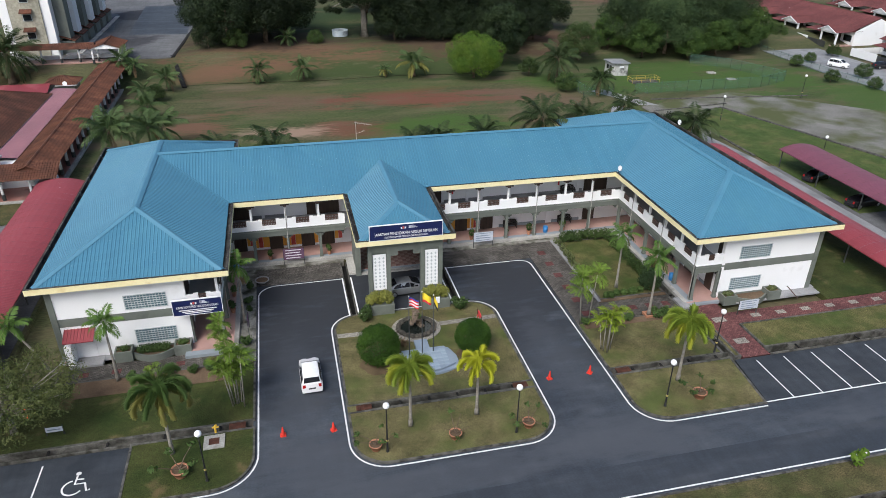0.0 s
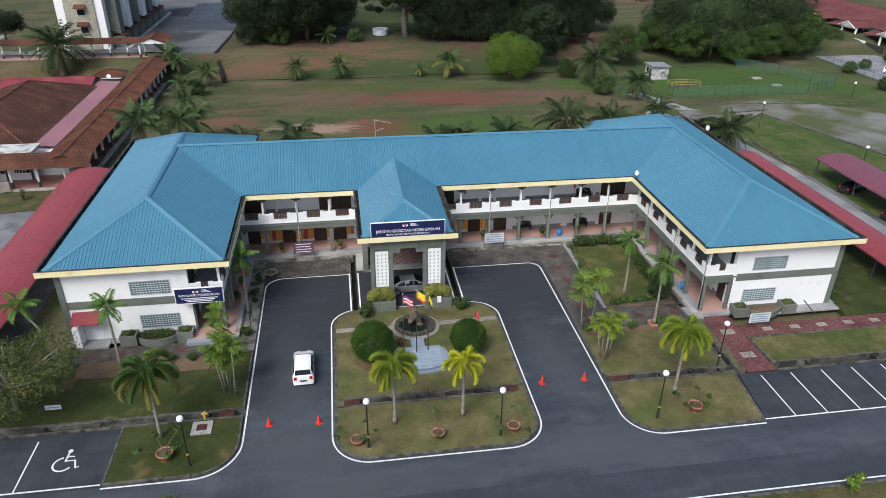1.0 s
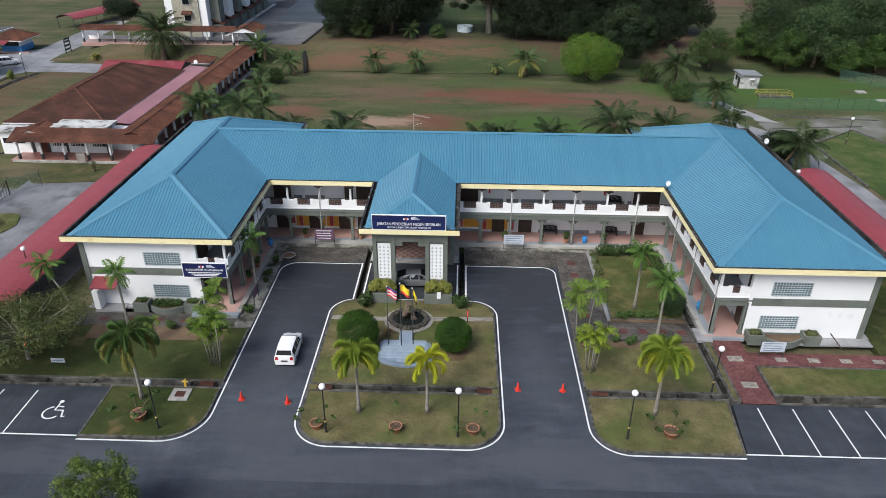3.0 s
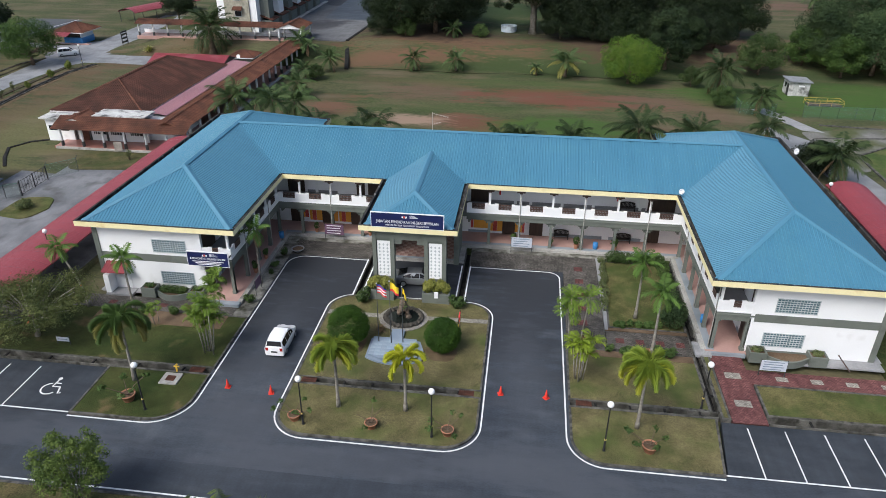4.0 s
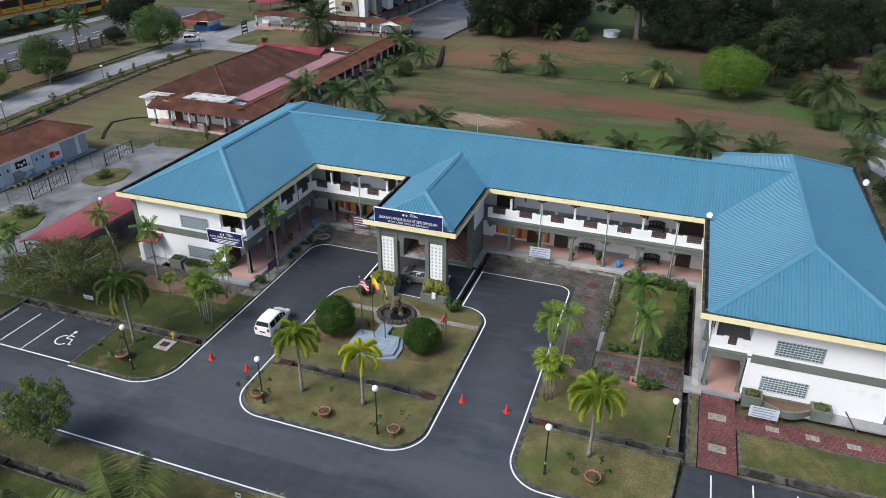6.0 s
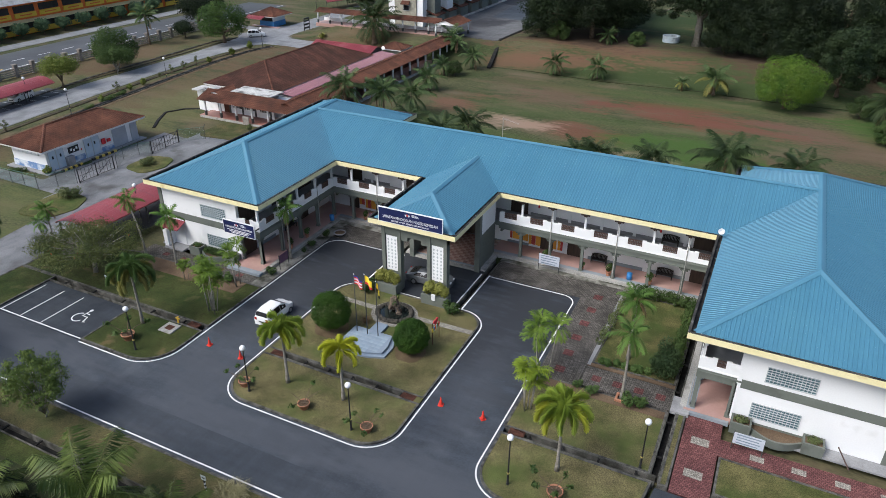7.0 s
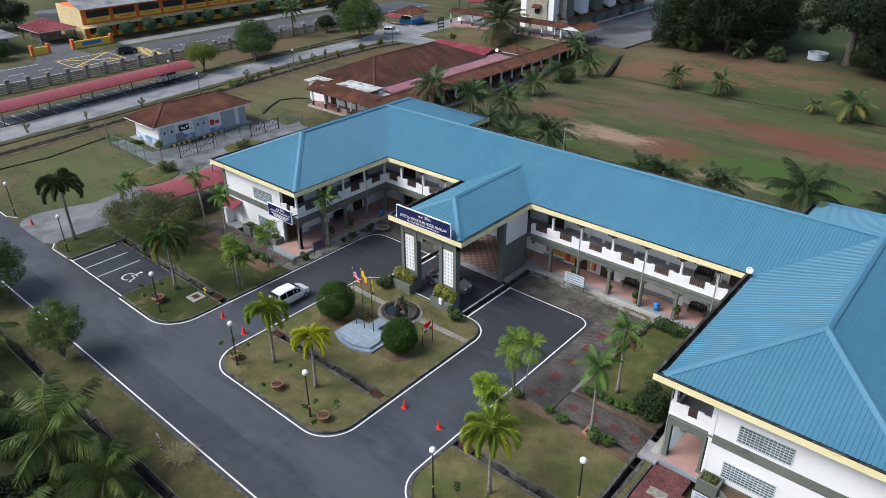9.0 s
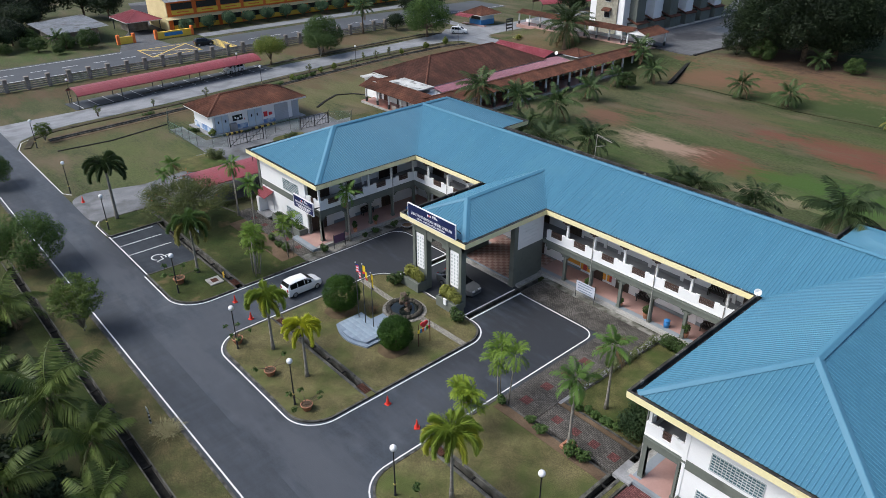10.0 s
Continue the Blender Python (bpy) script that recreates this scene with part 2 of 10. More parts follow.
M["purple"] = surf("purple notice board", (0.11, 0.05, 0.1), (0.15, 0.08, 0.13), 1.0, 0.5, 0.0, grain=0.04)
M["red_roof"] = surf("dark red metal roof", (0.21, 0.034, 0.042), (0.26, 0.05, 0.058), 0.2, 0.45, 0.03, 30, dirt=((0.31, 0.1, 0.105), 0.4, 0.55, 0.8), vary=0.06, grain=0.04)
M["pink_roof"] = surf("faded pink metal roof", (0.15, 0.046, 0.07), (0.195, 0.066, 0.092), 0.2, 0.5, 0.05, 30, vary=0.06, grain=0.05)
M["post_grime"] = surf("grimy brown concrete", (0.19, 0.165, 0.145), (0.32, 0.29, 0.26), 0.8, 0.9, 0.2, 10)
# dark grass: the shade below the palms is mixed into this colour
M["grass_shade"] = surf("dark grass with shade in its colour", (0.018, 0.026, 0.01), (0.045, 0.045, 0.02), 0.7, 0.95, 0.7, 20, grain=0.4)
M["clay"] = surf("weathered clay tile", (0.085, 0.036, 0.023), (0.145, 0.062, 0.04), 0.35, 0.9, 0.4, 10, dirt=((0.055, 0.028, 0.02), 0.5, 0.45, 0.75), vary=0.14)
M["clay_old"] = surf("dark weathered clay tile", (0.06, 0.028, 0.021), (0.105, 0.047, 0.034), 0.35, 0.9, 0.4, 10, dirt=((0.04, 0.023, 0.018), 0.4, 0.45, 0.75), vary=0.14)
M["maroon"] = surf("maroon roof tile", (0.1, 0.028, 0.028), (0.155, 0.048, 0.046), 0.2, 0.8, 0.3, 12, vary=0.1)
for nm in ("clay", "clay_old", "maroon"):
    # overlapping tile courses
    n_, l_ = M[nm].node_tree.nodes, M[nm].node_tree.links
    tc_ = [q for q in n_ if q.type == "TEX_COORD"][0]
    wv = n_.new("ShaderNodeTexWave")
    wv.bands_direction, wv.wave_profile = "Z", "SAW"
    wv.inputs["Scale"].default_value, wv.inputs["Distortion"].default_value = 2.3, 0.4
    l_.new(tc_.outputs["Object"], wv.inputs["Vector"])
    rg = n_.new("ShaderNodeMapRange")
    rg.inputs["From Min"].default_value, rg.inputs["From Max"].default_value = 0.0, 0.45
    rg.inputs["To Min"].default_value, rg.inputs["To Max"].default_value = 0.72, 1.08
    l_.new(wv.outputs["Fac"], rg.inputs["Value"])
    mu = n_.new("ShaderNodeMix")
    mu.data_type, mu.blend_type = "RGBA", "MULTIPLY"
    mu.inputs["Factor"].default_value = 1.0
    bs = n_["Principled BSDF"]
    l_.new(bs.inputs["Base Color"].links[0].from_socket, mu.inputs["A"])
    l_.new(rg.outputs["Result"], mu.inputs["B"])
    l_.new(mu.outputs["Result"], bs.inputs["Base Color"])
M["steel"] = surf("dark painted steel", (0.03, 0.032, 0.032), (0.055, 0.058, 0.058), 1.0, 0.5, 0.05, grain=0.04)
M["steel_pale"] = surf("weathered antenna metal", (0.35, 0.3, 0.25), (0.5, 0.45, 0.4), 3.0, 0.5, 0.0, metal=0.3)
M["black"] = surf("black paint and shaded openings", (0.012, 0.012, 0.013), (0.022, 0.022, 0.023), 2.0, 0.45, 0.0, grain=0.04)
M["brass"] = surf("gold collar", (0.5, 0.38, 0.12), (0.6, 0.46, 0.16), 2.0, 0.4, 0.0, metal=0.6)
M["globe"] = surf("white glass globe", (0.8, 0.8, 0.8), (0.86, 0.86, 0.86), 1.0, 0.25, 0.0, grain=0.04)
M["cone"] = surf("red orange cone plastic", (0.6, 0.035, 0.02), (0.68, 0.05, 0.03), 2.0, 0.5, 0.0, grain=0.04)
M["pot"] = surf("terracotta pot", (0.33, 0.15, 0.09), (0.42, 0.21, 0.13), 3.0, 0.85, 0.2)
M["bark"] = surf("grey palm bark", (0.2, 0.18, 0.15), (0.3, 0.28, 0.25), 2.0, 0.95, 0.5, 6)
M["brown_bark"] = surf("brown bark", (0.09, 0.065, 0.045), (0.16, 0.12, 0.09), 2.0, 0.95, 0.5, 6)
M["palm_green"] = leafy("palm leaflets", (0.065, 0.135, 0.025), (0.13, 0.215, 0.045), vary=0.2)
M["palm_dusk"] = leafy("dark drooping palm leaflets", (0.04, 0.082, 0.02), (0.09, 0.14, 0.036), vary=0.15)
M["palm_yellow"] = leafy("yellowing palm leaflets", (0.34, 0.37, 0.02), (0.5, 0.5, 0.04), vary=0.08)
M["palm_lime"] = leafy("lime palm leaflets", (0.13, 0.2, 0.024), (0.25, 0.31, 0.04), vary=0.12)
M["palm_old"] = leafy("yellowing old palm leaflets", (0.22, 0.27, 0.02), (0.36, 0.36, 0.04), vary=0.1)
M["palm_olive"] = leafy("olive old palm leaflets", (0.13, 0.14, 0.03), (0.23, 0.21, 0.06), vary=0.15)
M["leaf_wood"] = leafy("wood leaves", (0.014, 0.034, 0.013), (0.062, 0.094, 0.034), vary=0.3, clump=0.3)
M["leaf_flame"] = leafy("feathery olive leaves", (0.05, 0.073, 0.021), (0.14, 0.155, 0.05), vary=0.2, clump=1.0)
M["leaf_young"] = leafy("young yellow green leaves", (0.05, 0.09, 0.022), (0.17, 0.225, 0.05), vary=0.1, clump=1.2)
M["palm_dark"] = leafy("dark coconut leaflets", (0.024, 0.056, 0.018), (0.1, 0.145, 0.05), vary=0.25)
M["palm_bright"] = leafy("bright clump palm leaflets", (0.14, 0.22, 0.02), (0.33, 0.4, 0.04), vary=0.15)
M["palm_clump"] = leafy("clump palm leaflets", (0.08, 0.145, 0.02), (0.19, 0.27, 0.036), vary=0.15)
M["palm_deep"] = leafy("deep green palm leaflets", (0.018, 0.04, 0.012), (0.06, 0.085, 0.03), vary=0.15)
M["palm_gloss"] = leafy("glossy coconut leaflets", (0.028, 0.058, 0.012), (0.14, 0.18, 0.045), rough=0.42, vary=0.25)
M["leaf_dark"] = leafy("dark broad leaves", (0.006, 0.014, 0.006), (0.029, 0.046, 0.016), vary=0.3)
M["leaf_mid"] = leafy("mid green leaves", (0.045, 0.085, 0.022), (0.095, 0.145, 0.04), vary=0.25)
M["leaf_road"] = leafy("roadside tree leaves", (0.025, 0.06, 0.012), (0.085, 0.14, 0.03), vary=0.15)
M["leaf_bush"] = leafy("bush leaves", (0.03, 0.062, 0.016), (0.085, 0.125, 0.036), vary=0.25)
M["leaf_round"] = leafy("round tree leaves", (0.045, 0.105, 0.013), (0.145, 0.225, 0.028), vary=0.05)
M["leaf_light"] = leafy("light green leaves", (0.07, 0.14, 0.014), (0.15, 0.225, 0.028), vary=0.1)
M["leaf_box"] = leafy("clipped hedge leaves", (0.02, 0.055, 0.007), (0.064, 0.13, 0.014), vary=0.05)
M["leaf_gold"] = leafy("yellow green shrub leaves", (0.19, 0.2, 0.04), (0.29, 0.29, 0.075), vary=0.1)
M["leaf_grey"] = leafy("olive feathery leaves", (0.075, 0.1, 0.035), (0.15, 0.17, 0.07), vary=0.25)
M["flower"] = leafy("red blossom", (0.6, 0.05, 0.02), (0.7, 0.12, 0.04), vary=0.1)
M["dry_leaf"] = leafy("dry palm leaves", (0.16, 0.1, 0.05), (0.26, 0.18, 0.1))
M["leaf_school"] = leafy("dusty green clipped leaves", (0.06, 0.115, 0.06), (0.13, 0.195, 0.1), vary=0.12)
M["leaf_olive"] = leafy("olive yellow tree leaves", (0.085, 0.125, 0.02), (0.2, 0.23, 0.045), vary=0.12)
M["blue_door"] = surf("pale blue door paint", (0.46, 0.56, 0.66), (0.54, 0.63, 0.72), 0.6, 0.6, 0.05, 20, dirt=((0.62, 0.67, 0.72), 0.9, 0.5, 0.7), grain=0.04)
M["shutter_grey"] = surf("grey shutter paint", (0.36, 0.38, 0.42), (0.43, 0.45, 0.49), 0.6, 0.6, 0.05, 20, grain=0.04)
M["straw"] = leafy("dry pale grass", (0.26, 0.24, 0.12), (0.4, 0.36, 0.2), clump=2.0)
M["rock"] = surf("mossy fountain rock", (0.035, 0.033, 0.028), (0.095, 0.085, 0.07), 2.5, 0.9, 0.6, 5)
M["rock_brown"] = surf("brown fountain rock", (0.1, 0.075, 0.055), (0.2, 0.155, 0.12), 2.5, 0.9, 0.6, 5)
M["water"] = glassy("dark pond water", (0.012, 0.016, 0.014), 0.03)
M["blue_tile"] = surf("pale blue terrace tile", (0.21, 0.27, 0.33), (0.29, 0.35, 0.41), 0.7, 0.65, 0.05, 20, vary=0.08, grain=0.04)
M["blue_side"] = surf("blue grey render", (0.17, 0.22, 0.28), (0.23, 0.28, 0.34), 0.7, 0.7, 0.1, 20, grain=0.04)
M["paver_grey"] = paver("grey block paving", (0.07, 0.064, 0.057), (0.145, 0.133, 0.119), (0.3, 0.3, 0.28), 0.28, 0.14)
M["paver_red"] = paver("red block paving", (0.12, 0.05, 0.05), (0.18, 0.077, 0.074), (0.4, 0.38, 0.35), 0.24, 0.12)
M["paver_dull"] = paver("dull red block paving", (0.115, 0.045, 0.042), (0.165, 0.068, 0.062), (0.3, 0.28, 0.26), 0.28, 0.14)
M["paver_pale"] = paver("pale block paving", (0.26, 0.24, 0.21), (0.34, 0.32, 0.28), (0.4, 0.4, 0.38))
M["car_white"] = surf("white car paint", (0.78, 0.78, 0.78), (0.82, 0.82, 0.82), 0.5, 0.2, 0.0, grain=0.04)
M["car_silver"] = surf("silver car paint", (0.24, 0.25, 0.26), (0.28, 0.29, 0.3), 0.5, 0.25, 0.0, metal=0.5, grain=0.04)
M["car_glass"] = glassy("tinted car glass", (0.006, 0.007, 0.009), 0.2)
M["car_glass"].node_tree.nodes["Principled BSDF"].inputs["Specular IOR Level"].default_value = 0.3
M["car_black"] = surf("black car paint", (0.012, 0.012, 0.014), (0.02, 0.02, 0.022), 0.5, 0.2, 0.0, grain=0.04)
M["rubber"] = surf("tyre rubber", (0.012, 0.012, 0.012), (0.022, 0.022, 0.022), 4.0, 0.8, 0.1)
M["rim"] = surf("alloy rim", (0.4, 0.4, 0.41), (0.5, 0.5, 0.51), 4.0, 0.35, 0.0, metal=0.7, grain=0.04)
M["lamp_red"] = glassy("red tail lens", (0.35, 0.01, 0.01), 0.15)
M["lamp_clear"] = glassy("clear lamp lens", (0.55, 0.56, 0.58), 0.1)
M["flag_yellow"] = surf("yellow flag cloth", (0.8, 0.58, 0.02), (0.86, 0.66, 0.05), 2.0, 0.8, 0.0, grain=0.04)
M["flag_red"] = surf("red flag cloth", (0.62, 0.03, 0.04), (0.7, 0.06, 0.06), 2.0, 0.8, 0.0, grain=0.04)
M["flag_blue"] = surf("blue flag cloth", (0.02, 0.04, 0.3), (0.03, 0.06, 0.36), 2.0, 0.8, 0.0, grain=0.04)
M["blue_plastic"] = surf("blue plastic", (0.03, 0.18, 0.45), (0.05, 0.23, 0.52), 2.0, 0.4, 0.0, grain=0.04)
M["sky_blue"] = surf("pale blue wall paint", (0.4, 0.52, 0.65), (0.5, 0.6, 0.72), 0.5, 0.8, 0.1, 12, dirt=((0.6, 0.62, 0.66), 0.8, 0.45, 0.65), grain=0.04)
M["beige"] = surf("weathered beige render", (0.3, 0.29, 0.23), (0.38, 0.36, 0.29), 0.15, 0.9, 0.1, 15, dirt=((0.2, 0.195, 0.16), 0.3, 0.55, 0.75))
M["grime"] = surf("mouldy white render", (0.4, 0.4, 0.385), (0.56, 0.56, 0.54), 0.6, 0.9, 0.1, 12, dirt=((0.08, 0.08, 0.075), 0.7, 0.5, 0.68))
M["school_yellow"] = surf("yellow school wall", (0.78, 0.5, 0.05), (0.84, 0.56, 0.08), 0.4, 0.8, 0.0, grain=0.04)
M["mottled_blue"] = surf("mottled blue and white render", (0.16, 0.26, 0.46), (0.62, 0.66, 0.7), 1.1, 0.85, 0.1, 14, grain=0.06, contrast=(0.42, 0.6))
M["tank_grey"] = surf("weathered pale tank concrete", (0.36, 0.42, 0.47), (0.47, 0.53, 0.57), 0.8, 0.8, 0.1, 12, dirt=((0.2, 0.22, 0.23), 0.9, 0.5, 0.7), grain=0.05)
M["school_cream"] = surf("cream school wall", (0.6, 0.5, 0.26), (0.68, 0.58, 0.32), 0.4, 0.8, 0.0, grain=0.05)
M["school_orange"] = surf("orange school wall", (0.72, 0.16, 0.03), (0.78, 0.2, 0.05), 0.4, 0.8, 0.0, grain=0.04)
M["wire"] = surf("green mesh wire", (0.05, 0.13, 0.09), (0.08, 0.17, 0.12), 2.0, 0.6, 0.0)
M["rust"] = surf("rusty grate", (0.06, 0.025, 0.018), (0.1, 0.045, 0.03), 2.0, 0.9, 0.3)
M["grey_roof"] = surf("grey metal roof", (0.2, 0.21, 0.22), (0.28, 0.29, 0.3), 0.3, 0.6, 0.05, 20, dirt=((0.12, 0.11, 0.1), 0.4, 0.5, 0.7))

def mottle(m, scale, amount, stretch=(1, 1, 1), turn=0.0, lo=0.35, hi=0.65):
    """Blotches or streaks over a whole surface, at a scale between grain and large stains."""
    n, l = m.node_tree.nodes, m.node_tree.links
    bsdf = n["Principled BSDF"]
    tc = [q for q in n if q.type == "TEX_COORD"][0]
    mp = n.new("ShaderNodeMapping")
    mp.inputs["Scale"].default_value = stretch
    mp.inputs["Rotation"].default_value = (0, 0, turn)
    l.new(tc.outputs["Object"], mp.inputs["Vector"])
    nz = n.new("ShaderNodeTexNoise")
    nz.inputs["Scale"].default_value, nz.inputs["Detail"].default_value = scale, 9
    nz.inputs["Roughness"].default_value = 0.62
    l.new(mp.outputs["Vector"], nz.inputs["Vector"])
    rg = n.new("ShaderNodeMapRange")
    rg.inputs["From Min"].default_value, rg.inputs["From Max"].default_value = lo, hi
    rg.inputs["To Min"].default_value, rg.inputs["To Max"].default_value = 1 - amount, 1 + amount
    l.new(nz.outputs["Fac"], rg.inputs["Value"])
    mu = n.new("ShaderNodeMix")
    mu.data_type, mu.blend_type = "RGBA", "MULTIPLY"
    mu.inputs["Factor"].default_value = 1.0
    l.new(bsdf.inputs["Base Color"].links[0].from_socket, mu.inputs["A"])
    l.new(rg.outputs["Result"], mu.inputs["B"])
    l.new(mu.outputs["Result"], bsdf.inputs["Base Color"])


for nm in ("asphalt", "asphalt_dark", "asphalt_bay", "old_asphalt"):
    mottle(M[nm], 0.9, 0.13, (0.5, 1.4, 1))
    mottle(M[nm], 0.7, 0.1, (2.2, 0.3, 1), 0.3)
for nm in ("lawn", "verge", "lush", "court_grass", "green"):
    mottle(M[nm], 0.8, 0.16)
for nm in ("road_concrete", "drive_concrete"):
    mottle(M[nm], 0.6, 0.12, (1.5, 0.5, 1))

# perforated mesh of wire fences: thin wires with see-through gaps
M["mesh"] = bpy.data.materials.new("chain link")
M["mesh"].use_nodes = True
_n, _l = M["mesh"].node_tree.nodes, M["mesh"].node_tree.links
_n["Principled BSDF"].inputs["Base Color"].default_value = (0.09, 0.19, 0.15, 1)
_n["Principled BSDF"].inputs["Alpha"].default_value = 0.22


# ---- mesh helpers ----
BASE = {}


def bm_new():
    return bmesh.new()


def box(bm, x0, y0, z0, x1, y1, z1, m=None):
    vs = [bm.verts.new((x, y, z)) for x in (x0, x1) for y in (y0, y1) for z in (z0, z1)]
    for f in ((0, 1, 3, 2), (4, 6, 7, 5), (0, 4, 5, 1), (2, 3, 7, 6), (0, 2, 6, 4), (1, 5, 7, 3)):
        bm.faces.new([vs[i] for i in f])
    if m is not None:
        for v in vs:
            v.co = m @ v.co
    return vs


def prism(bm, pts, z0, z1, m=None):
    lo = [bm.verts.new((p[0], p[1], z0)) for p in pts]
    hi = [bm.verts.new((p[0], p[1], z1)) for p in pts]
    k = len(pts)
    bm.faces.new(lo[::-1])
    bm.faces.new(hi)
    for i in range(k):
        bm.faces.new((lo[i], lo[(i + 1) % k], hi[(i + 1) % k], hi[i]))
    if m is not None:
        for v in lo + hi:
            v.co = m @ v.co


def ring(bm, outer, inner, z0, z1):
    """A band between two outlines with the same number of points."""
    k = len(outer)
    a = [[bm.verts.new((p[0], p[1], z)) for p in o] for o in (outer, inner) for z in (z0, z1)]
    ol, oh, il, ih = a
    for i in range(k):
        j = (i + 1) % k
        bm.faces.new((ol[i], ol[j], oh[j], oh[i]))
        bm.faces.new((oh[i], oh[j], ih[j], ih[i]))
        bm.faces.new((ih[i], ih[j], il[j], il[i]))


def lathe(bm, profile, seg=16, c=(0, 0, 0), cap=True):
    rings = []
    for r, z in profile:
        rings.append([bm.verts.new((c[0] + r * math.cos(2 * math.pi * i / seg), c[1] + r * math.sin(2 * math.pi * i / seg), c[2] + z)) for i in range(seg)])
    for a, b in zip(rings, rings[1:]):
        for i in range(seg):
            j = (i + 1) % seg
            bm.faces.new((a[i], a[j], b[j], b[i]))
    if cap:
        bm.faces.new(rings[0][::-1])
        bm.faces.new(rings[-1])


def tube(bm, pts, radii, seg=8):
    """A round bar along points."""
    pts = [Vector(p) for p in pts]
    if not hasattr(radii, "__len__"):
        radii = [radii] * len(pts)
    rings = []
    for i, p in enumerate(pts):
        d = (pts[min(i + 1, len(pts) - 1)] - pts[max(i - 1, 0)]).normalized()
        side = d.cross(Vector((0, 0, 1)))
        side = side.normalized() if side.length > 1e-3 else Vector((1, 0, 0))
        up = side.cross(d)
        rings.append([bm.verts.new(p + radii[i] * (math.cos(2 * math.pi * k / seg) * side + math.sin(2 * math.pi * k / seg) * up)) for k in range(seg)])
    for a, b in zip(rings, rings[1:]):
        for i in range(seg):
            j = (i + 1) % seg
            bm.faces.new((a[i], a[j], b[j], b[i]))
    bm.faces.new(rings[0][::-1])
    bm.faces.new(rings[-1])


def rounded(pts, radius, seg=8):
    """An outline with its corners rounded; radius: one number or one per corner."""
    k = len(pts)
    rad = [radius] * k if not hasattr(radius, "__len__") else radius
    out = []
    for i in range(k):
        p, a, b = Vector(pts[i]).to_2d(), Vector(pts[i - 1]).to_2d(), Vector(pts[(i + 1) % k]).to_2d()
        r = rad[i]
        if r <= 0:
            out.append((p.x, p.y))
            continue
        da, db = (a - p).normalized(), (b - p).normalized()
        half = da.angle(db) / 2
        cut = r / math.tan(half)
        c = p + (da + db).normalized() * (r / math.sin(half))
        s, e = p + da * cut - c, p + db * cut - c
        turn = s.angle_signed(e)
        for j in range(seg + 1):
            t = -turn * j / seg
            out.append((c.x + s.x * math.cos(t) - s.y * math.sin(t), c.y + s.x * math.sin(t) + s.y * math.cos(t)))
    return out


def inset(pts, d):
    """The outline moved inwards by d (counter-clockwise outlines)."""
    k, out = len(pts), []
    for i in range(k):
        p, a, b = Vector(pts[i]), Vector(pts[i - 1]), Vector(pts[(i + 1) % k])
        n1, n2 = (p - a).normalized(), (b - p).normalized()
        n1, n2 = Vector((-n1.y, n1.x)), Vector((-n2.y, n2.x))
        n = n1 + n2
        n = n / max(n.length_squared / 2, 0.3)
        out.append((p.x + d * n.x, p.y + d * n.y))
    return out


def stripe(bm, pts, width, z0, z1, closed=False):
    """A painted band along a line."""
    pts = [Vector(p).to_2d() for p in pts]
    k = len(pts)
    left, right = [], []
    for i, p in enumerate(pts):
        a = pts[i - 1] if (i or closed) else pts[i]
        b = pts[(i + 1) % k] if (i < k - 1 or closed) else pts[i]
        d = (b - a).normalized()
        s = Vector((-d.y, d.x)) * width / 2
        left.append(p + s)
        right.append(p - s)
    for i in range(k if closed else k - 1):
        j = (i + 1) % k
        prism(bm, [right[i], right[j], left[j], left[i]], z0, z1)


def mesh_of(name, bm, material, base, smooth=False, recalc=True):
    if recalc:
        bmesh.ops.recalc_face_normals(bm, faces=bm.faces)
    me = bpy.data.meshes.new(name)
    bm.to_mesh(me)
    bm.free()
    if base.length:
        me.transform(Matrix.Translation(-base))
    if smooth:
        me.polygons.foreach_set("use_smooth", [True] * len(me.polygons))
    me.materials.append(material if not isinstance(material, str) else M[material])
    return me


def thing(name, label, category, group="", loc=(0, 0, 0), kind=""):
    ob = new(name)
    ob.location = loc
    ob.empty_display_size = 0.2
    BASE[ob] = Vector(loc)
    return tagged(ob, label, category, group, kind)


def part(name, bm, material, parent, label="", smooth=False, recalc=True, kind=""):
    ob = new(name, mesh_of(name, bm, material, BASE[parent], smooth, recalc))
    ob.parent = parent
    BASE[ob] = BASE[parent]
    if label:
        ob["label"] = label
    if kind:
        ob["kind"] = kind
    return ob


def piece(name, mesh, parent, m=None):
    """One more object on a mesh that is shared."""
    ob = new(name, mesh)
    ob.parent = parent
    BASE[ob] = BASE[parent]
    if m is not None:
        ob.matrix_basis = m
    return ob


def solo(name, bm, material, label, category, group="", loc=(0, 0, 0), kind="", smooth=False, recalc=True):
    ob = new(name, mesh_of(name, bm, material, Vector(loc), smooth, recalc))
    ob.location = loc
    BASE[ob] = Vector(loc)
    return tagged(ob, label, category, group, kind)


def struct(name, bm, material, label, category="ground"):
    return solo(name, bm, material, label, category, kind="structure")


